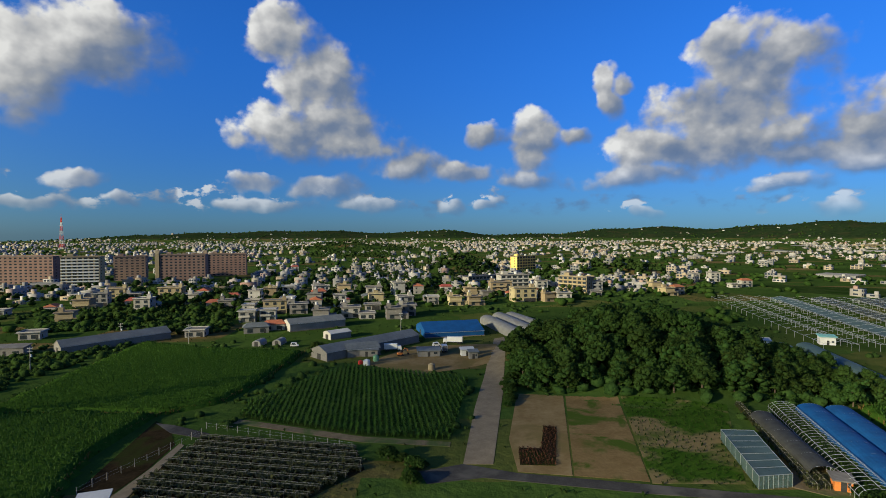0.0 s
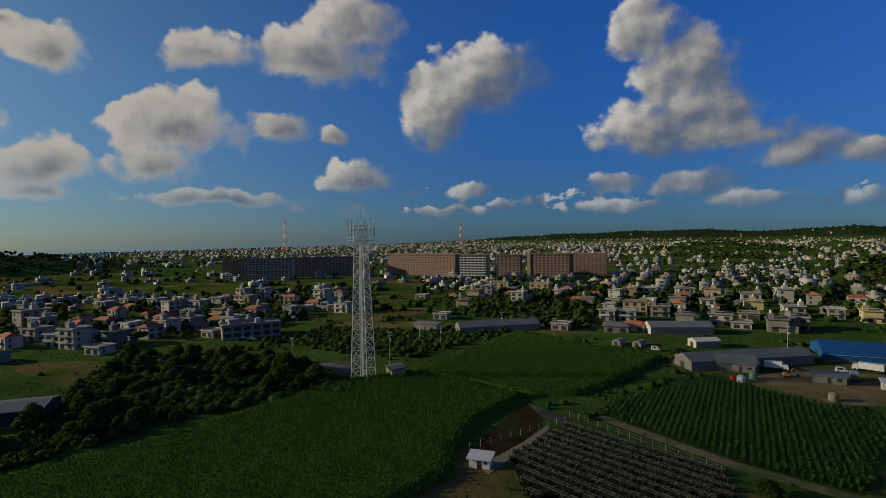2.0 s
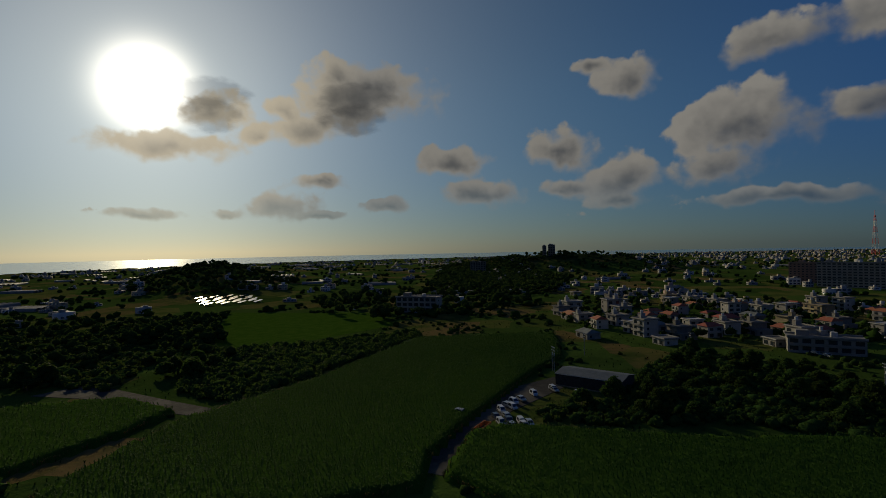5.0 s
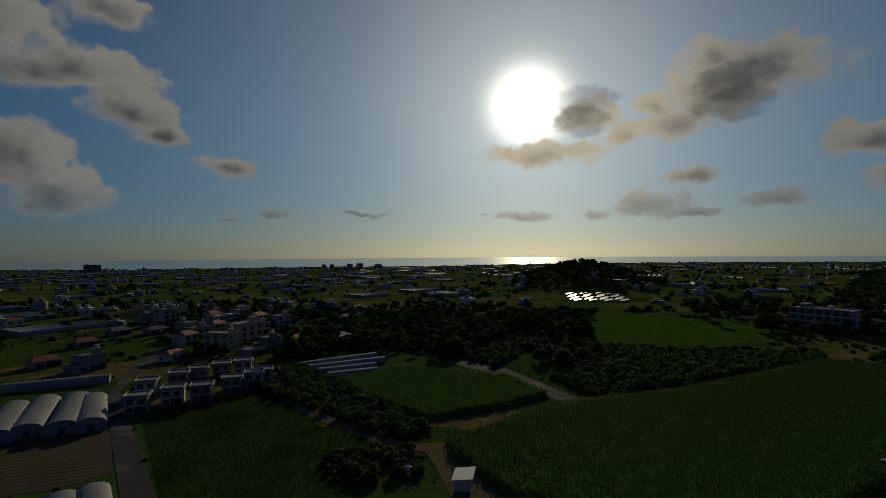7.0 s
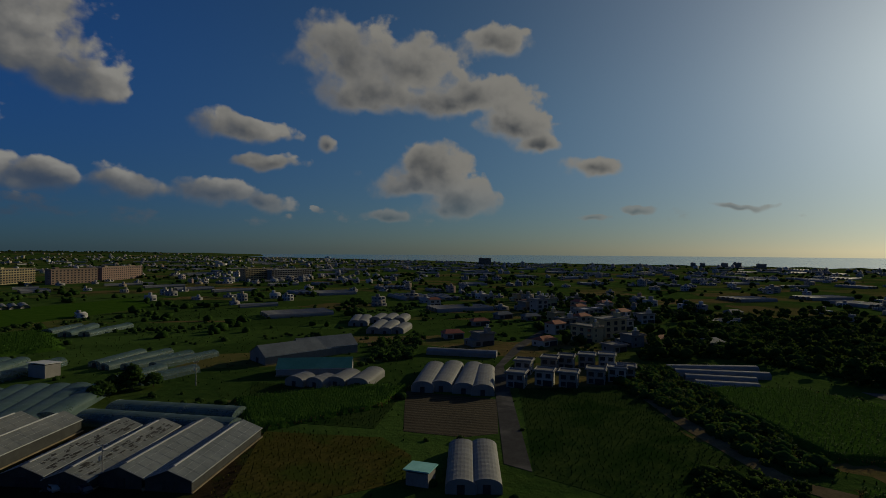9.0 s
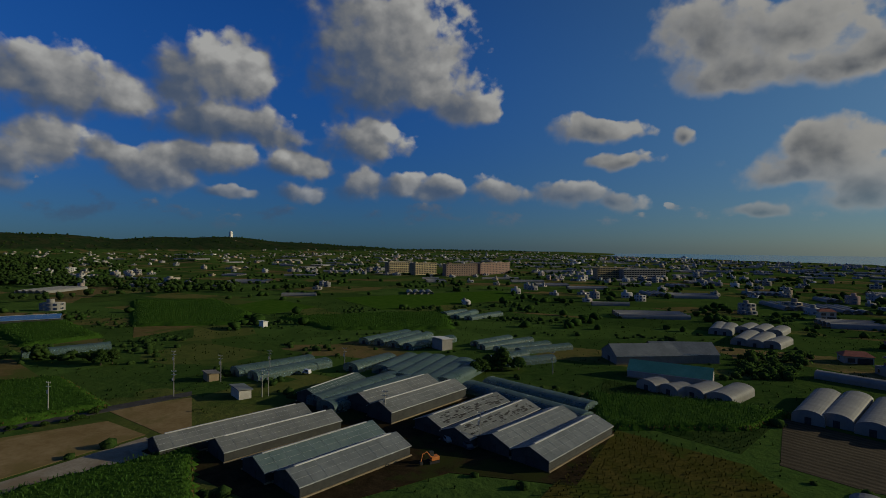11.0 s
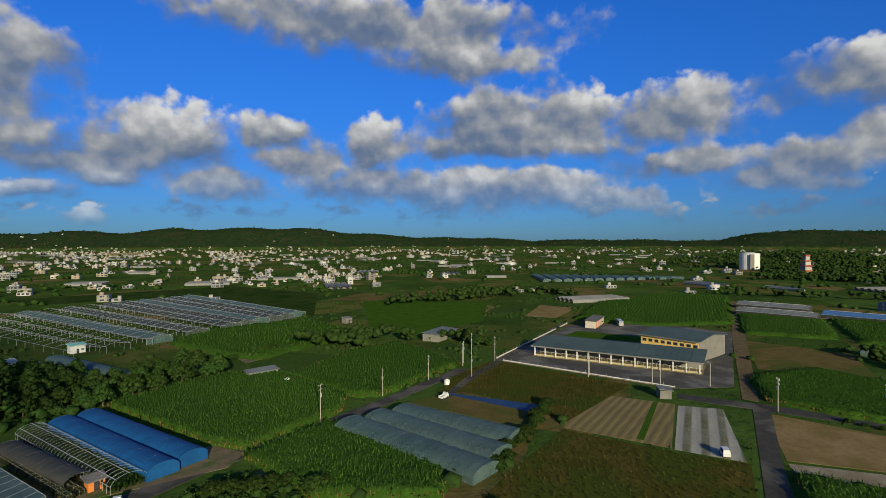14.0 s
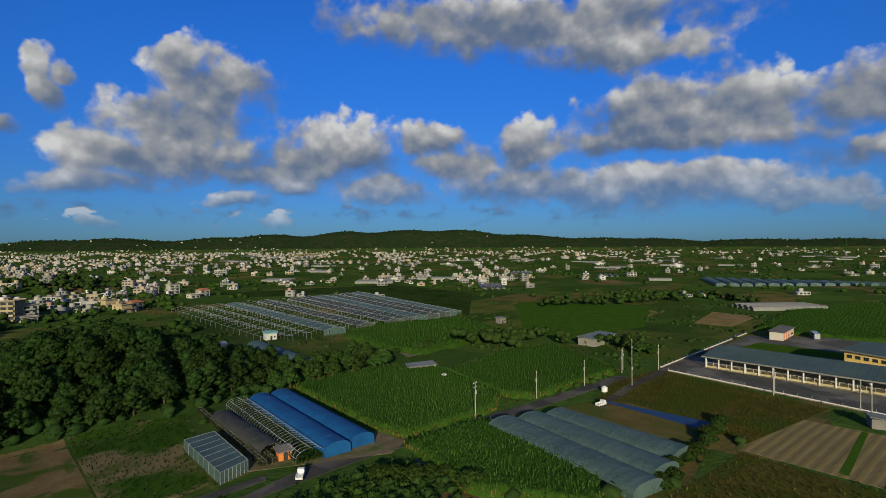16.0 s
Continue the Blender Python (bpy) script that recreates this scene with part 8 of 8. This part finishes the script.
def landmark_tank(x, y, r, h):
    root = thing("storage_tank", "large white cylindrical water tower on a wooded rise", "tower", x, y)
    part("shell", Build().bar((0, 0, -3), (0, 0, h), r, 28), TRIM_WHITE, root)
    part("roof", Build().bar((0, 0, h), (0, 0, h + r * 0.12), r * 1.01, 28, r * 0.2), ROOF_WHITE, root)
    part("stair_tower", Build().box(-r * 1.25, -r * 0.2, -3, -r * 0.95, r * 0.2, h * 0.95), GREY_WALL, root)


def pagoda(x, y, h):
    root = thing("lookout_tower", "reddish tiered lookout tower on a wooded hill", "tower", x, y, 20)
    for i in range(4):
        w = h * (0.2 - 0.03 * i)
        z = h * i / 4
        part("storey", Build().box(-w, -w, z - (3 if i == 0 else 0), w, w, z + h * 0.19), WHITE_WALL, root)
        part("roof", Build().loft([[(-w * 1.45, -w * 1.45, z + h * .18), (w * 1.45, -w * 1.45, z + h * .18), (w * 1.45, w * 1.45, z + h * .18), (-w * 1.45, w * 1.45, z + h * .18)], [(-w * .8, -w * .8, z + h * .25), (w * .8, -w * .8, z + h * .25), (w * .8, w * .8, z + h * .25), (-w * .8, w * .8, z + h * .25)]], True), ROOF_RED, root)


def radar_tower(x, y, h):
    root = thing("radar_tower", "small white tower with a round dome on a far ridge", "tower", x, y)
    part("shaft", Build().box(-h * 0.28, -h * 0.28, -6, h * 0.28, h * 0.28, h * 0.7), TRIM_WHITE, root)
    part("dome", Build().loft([[(h * 0.36 * math.sin(t) * math.cos(a), h * 0.36 * math.sin(t) * math.sin(a), h * 0.9 - h * 0.36 * math.cos(t)) for a in np.linspace(0, 2 * math.pi, 13)[:-1]] for t in np.linspace(0.05, 3.1, 9)], True), TRIM_WHITE, root)


landmark_tank(997, -222, 15.5, 26)
pagoda(894, -273, 30)
radar_tower(3135, -2419, 34)

# ---- far country: houses, greenhouses and woods too many to count ----


def island_paint(name, stops, rough=0.9):
    """A colour of its own for each house of a far town."""
    m = bpy.data.materials.new(name)
    m.use_nodes = True
    gr = Graph(m.node_tree)
    spot = m.node_tree.nodes.new("ShaderNodeNewGeometry")
    col = gr.ramp(spot.outputs["Random Per Island"], stops)
    n = gr.noise(spot.outputs[0], 0.4, 4.0, 0.6)
    col = gr.mix(gr.math("MULTIPLY", n, 0.35), col, (0.33, 0.32, 0.30))
    bsdf = m.node_tree.nodes.new("ShaderNodeBsdfPrincipled")
    m.node_tree.links.new(col, bsdf.inputs["Base Color"])
    bsdf.inputs["Roughness"].default_value = rough
    m.node_tree.links.new(bsdf.outputs[0], gr.tree.nodes.new("ShaderNodeOutputMaterial").inputs[0])
    return m


TOWN_WALL = island_paint("town_wall", [(0.0, (0.34, 0.33, 0.315)), (0.18, (0.14, 0.135, 0.125)), (0.36, (0.26, 0.24, 0.20)), (0.5, (0.30, 0.22, 0.12)), (0.64, (0.09, 0.09, 0.085)), (0.80, (0.18, 0.175, 0.17)), (0.92, (0.44, 0.43, 0.41)), (1.0, (0.22, 0.10, 0.06))])
FAR_LEAF = material("far_foliage", (0.014, 0.034, 0.007), (0.044, 0.076, 0.017), 0.12, 0.95, bump=0.6, bump_scale=0.7, spec=0.0)


def boxes_mesh(x, y, z, w, d, h, turn):
    """Boxes with their own sizes: corners and quads."""
    n = len(x)
    c, s = np.cos(turn), np.sin(turn)
    u = np.array([-1, 1, 1, -1, -1, 1, 1, -1]) * 0.5
    t = np.array([-1, -1, 1, 1, -1, -1, 1, 1]) * 0.5
    k = np.array([0, 0, 0, 0, 1, 1, 1, 1])
    U, T = u[None] * w[:, None], t[None] * d[:, None]
    v = np.stack([x[:, None] + U * c[:, None] - T * s[:, None], y[:, None] + U * s[:, None] + T * c[:, None], z[:, None] + k[None] * h[:, None]], -1)
    q = np.array([(4, 5, 6, 7), (0, 1, 5, 4), (1, 2, 6, 5), (2, 3, 7, 6), (3, 0, 4, 7)])
    return v.reshape(-1, 3), (q[None] + (np.arange(n) * 8)[:, None, None]).reshape(-1, 4)


def far_town(x, y, turn, rng, name, label, big=1.0):
    """Flat-roofed houses with roof boxes and dark window bands."""
    n = len(x)
    z = height(x, y) - 0.5
    w, d = rng.uniform(7, 14, n) * big, rng.uniform(5.5, 10, n) * big
    h = rng.choice([3.2, 3.4, 5.9, 6.3, 8.6], n, p=[0.3, 0.25, 0.2, 0.17, 0.08]) * rng.uniform(0.85, 1.1, n)
    v, q = boxes_mesh(x, y, z, w, d, h, turn)
    v2, q2 = boxes_mesh(x + rng.uniform(-2, 2, n), y + rng.uniform(-2, 2, n), z + h, w * 0.3, d * 0.35, rng.uniform(1.5, 3.2, n), turn)
    ob = tagged(new(name, raw_mesh(name, np.concatenate([v, v2]), np.concatenate([q, q2 + len(v)]), TOWN_WALL)), label, "houses", kind="stuff")
    vs, qs, k = [], [], 0
    for s in range(3):
        ok = (h > 3.2 * (s + 1) - 0.5) & (np.hypot(x, y) < 1500)
        for g_ in (-0.32, 0.0, 0.33):
            c, sn = np.cos(turn[ok]), np.sin(turn[ok])
            off = w[ok] * g_
            v, q = boxes_mesh(x[ok] + off * c, y[ok] + off * sn, z[ok] + 1.2 + 3.1 * s, w[ok] * 0.22, d[ok] + 0.12, np.full(ok.sum(), 1.7), turn[ok])
            vs.append(v), qs.append(q + k)
            k += len(v)
        v, q = boxes_mesh(x[ok], y[ok], z[ok] + 1.5 + 3.1 * s, w[ok] + 0.12, d[ok] * 0.4, np.full(ok.sum(), 1.3), turn[ok])
        vs.append(v), qs.append(q + k)
        k += len(v)
    part("glazing", raw_mesh("glazing", np.concatenate(vs), np.concatenate(qs), PANE), PANE, ob)["kind"] = "stuff"


def at_polar(az, r):
    return -r * np.sin(np.radians(az)), r * np.cos(np.radians(az))


# how densely each stretch of the horizon is built up, by azimuth
BUILT_AZ, BUILT = [-180, -150, -120, -100, -80, -60, -40, -20, 0, 40, 80, 105, 125, 150, 180], [0.60, 0.36, 0.26, 0.30, 0.38, 0.56, 0.85, 1.0, 1.0, 1.0, 0.85, 0.55, 0.62, 0.9, 0.7]
SHED_AZ, SHED = [-180, -150, -120, -90, -60, -30, 0, 90, 120, 150, 180], [1.0, 0.55, 0.25, 0.2, 0.3, 0.12, 0.05, 0.08, 0.6, 1.0, 1.0]


def shore(az):
    a = np.where(az < 0, az + 360, az)
    return np.where((a > 40) & (a < 206), np.interp(a, SHORE_AZ, SHORE_R) - 120, 4600)


def far_row(az0, az1, r0, r1, count, seed):
    """A strung-out row of houses too far to tell apart."""
    rng = np.random.default_rng(seed)
    for _ in range(count):
        x, y = at_polar(rng.uniform(az0, az1), rng.uniform(r0, r1))
        FAR_HOUSES.append((x, y, 20.0))


far_row(-121, -110, 940, 1080, 34, 1)
far_row(-146, -134, 900, 1150, 26, 2)
far_row(-178, -160, 780, 1050, 44, 3)
far_row(-66, -48, 620, 820, 40, 4)


def far_country():
    rng = np.random.default_rng(5)
    n = 42000
    az, r = rng.uniform(-180, 180, n), np.sqrt(rng.uniform(430.0 ** 2, 3900.0 ** 2, n))
    x, y = at_polar(az, r)
    clump = np.array([noise.noise((a / 110, b / 110, 0.3)) + 0.6 * noise.noise((a / 37, b / 37, 2.0)) for a, b in zip(x, y)])
    keep = (rng.random(n) < 0.62 * np.interp(az, BUILT_AZ, BUILT)) & (clump > 0.24 - 0.42 * np.interp(az, BUILT_AZ, BUILT)) & (r < shore(az))
    keep &= (height(x, y) < 24) | (rng.random(n) < 0.05)
    for pts in KEEP_OUT:
        keep &= ~inside(x, y, pts)
    in_front = (az > -35) & (az < 60) & (r < 560)
    keep &= ~in_front
    x, y = x[keep], y[keep]
    tx, ty, tt = (np.array(k) for k in zip(*FAR_HOUSES))
    x, y = np.concatenate([x, tx]), np.concatenate([y, ty])
    turn = np.radians(15 + 90 * rng.integers(0, 4, len(x)) + 25 * np.sin(x / 300) + rng.uniform(-8, 8, len(x)))
    far_town(x, y, turn, rng, "far_town", "many small white and cream flat-roofed houses of the spread-out town")
    n = 420
    az, r = rng.uniform(-175, 60, n), np.sqrt(rng.uniform(800.0 ** 2, 3300.0 ** 2, n))
    keep = rng.random(n) < 0.1 + 0.3 * np.interp(az, BUILT_AZ, BUILT)
    x, y = at_polar(az[keep], r[keep])
    far_town(x, y, np.radians(rng.uniform(-25, 45, len(x))), rng, "far_blocks", "long pale flat-roofed school and factory blocks far off", 2.4)
    n = 1500
    az, r = rng.uniform(-180, 180, n), np.sqrt(rng.uniform(420.0 ** 2, 2300.0 ** 2, n))
    keep = (rng.random(n) < np.interp(az, SHED_AZ, SHED)) & (r < shore(az) - 100)
    for pts in KEEP_OUT:
        keep &= ~inside(*at_polar(az, r), pts)
    x, y = at_polar(az[keep], r[keep])
    vs, qs, k = [], [], 0
    for a, b in zip(x, y):
        t = radians(20 + 90 * rng.integers(2)) + 0.3 * math.sin(a / 250)
        c, s = math.cos(t), math.sin(t)
        ln = rng.uniform(25, 60)
        zz = gz(a, b)
        for i in range(rng.integers(1, 6)):
            prof = np.array([(3.2 * math.cos(p), 1.0 + 2.3 * math.sin(p)) for p in np.linspace(math.pi, 0, 7)])
            prof = np.concatenate([[(-3.2, 0)], prof, [(3.2, 0)]])
            v = np.array([(u, w + i * 7.0, h) for u in (0, ln) for w, h in prof])
            m = len(prof)
            v = np.stack([a + v[:, 0] * c - v[:, 1] * s, b + v[:, 0] * s + v[:, 1] * c, zz + v[:, 2]], -1)
            q = [(j, j + 1, j + 1 + m, j + m) for j in range(m - 1)] + [(0, 1, m // 2, m - 2), (m, 2 * m - 2, m + m // 2, m + 1)]
            vs.append(v), qs.append(np.array(q) + k)
            k += len(v)
    tagged(new("far_greenhouses", raw_mesh("far_greenhouses", np.concatenate(vs), np.concatenate(qs), WHITE_FILM)), "rows of pale plastic greenhouses spread over the far farmland", "greenhouses", kind="stuff")
    # woods, hedges and garden trees
    n = 44000
    az, r = rng.uniform(-180, 180, n), 330 + 4270 * rng.random(n) ** 1.35
    x, y = at_polar(az, r)
    clump = np.array([noise.noise((a / 170, b / 170, 5.0)) + 0.5 * noise.noise((a / 45, b / 45, 1.0)) for a, b in zip(x, y)])
    line = np.array([abs(noise.noise((a / 130, b / 190, 4.0))) for a, b in zip(x, y)])
    up = height(x, y)
    keep = (r < shore(az)) & ((clump > 0.34) | (up > 16) & (clump > -0.05) | (line < 0.06) | (rng.random(n) < 0.004 + 0.07 * np.interp(az, BUILT_AZ, BUILT))) & ~((az > -75) & (az < -30) & (r < 480)) & ~((az > -125) & (az < -75) & (r < 560) & (clump < 0.5))
    keep |= (np.abs(az + 35) > 95) & (rng.random(n) < 0.015) & (r < shore(az))
    for pts in KEEP_OUT:
        keep &= ~inside(x, y, pts)
    x, y, r = x[keep], y[keep], r[keep]
    rad = rng.uniform(1.3, 3.7, len(x)) * (1 + r / 4500)
    c = np.stack([x, y, height(x, y) + rad * 0.5], -1)
    v, f = lumps(c, rad, rng, 0.42, 0.72)
    tagged(new("far_woods", raw_mesh("far_woods", v, f, FAR_LEAF)), "dark green far woods, hedges and garden trees", "woods", kind="stuff")
    # nearer woods that are not counted: leafy
    t = np.array(FAR_TREES)
    cx = np.repeat(t[:, 0], 3) + rng.normal(size=len(t) * 3) * np.repeat(t[:, 2], 3) * 0.22
    cy = np.repeat(t[:, 1], 3) + rng.normal(size=len(t) * 3) * np.repeat(t[:, 2], 3) * 0.22
    hh = np.repeat(t[:, 2], 3)
    rr = hh * rng.uniform(0.25, 0.38, len(hh))
    c = np.stack([cx, cy, height(cx, cy) + hh * rng.uniform(0.3, 0.72, len(hh))], -1)
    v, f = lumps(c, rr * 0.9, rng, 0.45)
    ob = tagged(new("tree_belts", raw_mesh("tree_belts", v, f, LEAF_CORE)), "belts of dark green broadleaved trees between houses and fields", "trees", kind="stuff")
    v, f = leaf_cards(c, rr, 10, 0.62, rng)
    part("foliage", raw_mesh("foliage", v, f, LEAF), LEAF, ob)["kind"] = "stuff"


for hx, hy, hh_, rx_, ry_, c_, s_ in HILLS[1:]:
    ring = [(hx + 0.8 * rx_ * math.cos(a) * c_ - 0.8 * ry_ * math.sin(a) * s_, hy + 0.8 * rx_ * math.cos(a) * s_ + 0.8 * ry_ * math.sin(a) * c_) for a in np.linspace(0, 6.0, 20)]
    wood(ring, 17.0 if rx_ < 350 else 24.0, int(rx_), TREES, 0.9, 1.5)
far_country()


def wild_growth():
    """Weeds and shrubs wherever no field, road or building lies."""
    rng = np.random.default_rng(17)
    n = 20000
    az, r = rng.uniform(-180, 180, n), np.sqrt(rng.uniform(95.0 ** 2, 470.0 ** 2, n))
    x, y = at_polar(az, r)
    clump = np.array([noise.noise((a / 40, b / 40, 8.0)) + 0.6 * noise.noise((a / 13, b / 13, 3.0)) for a, b in zip(x, y)])
    ok = (clump > -0.9) & ((clump < 0.05) | (clump > 0.22))
    for pts in KEEP_OUT:
        ok &= ~inside(x, y, pts)
    for a, b in TAKEN:
        ok &= (x - a) ** 2 + (y - b) ** 2 > 90
    low = ok & (clump <= 0.05)
    v, q = blades(x[low], y[low], height(x[low], y[low]) + 0.02, 0.8, 5, rng, 0.7, 0.16)
    tagged(new("rough_grass", raw_mesh("rough_grass", v, q, MEADOW)), "tufts of rough grass between the fields", "grass", kind="stuff")
    ok &= clump > 0.05
    x, y, clump = x[ok], y[ok], clump[ok]
    rad = rng.uniform(0.5, 1.3, len(x)) * (0.8 + 1.6 * np.clip(clump, 0, 1))
    c = np.stack([x, y, height(x, y) + rad * 0.25], -1)
    v, f = lumps(c, rad, rng)
    ob = tagged(new("wild_growth", raw_mesh("wild_growth", v, f, LEAF_CORE)), "weeds and low shrubs on unused ground", "weeds", kind="stuff")
    v, f = leaf_cards(c, rad, 9, 0.36, rng)
    part("foliage", raw_mesh("foliage", v, f, LEAF), LEAF, ob)["kind"] = "stuff"


wild_growth()


# the patterns themselves are not part of the place
for pattern, pieces in STOCK.items():
    for ob in (*pieces, pattern):
        bpy.data.objects.remove(ob)
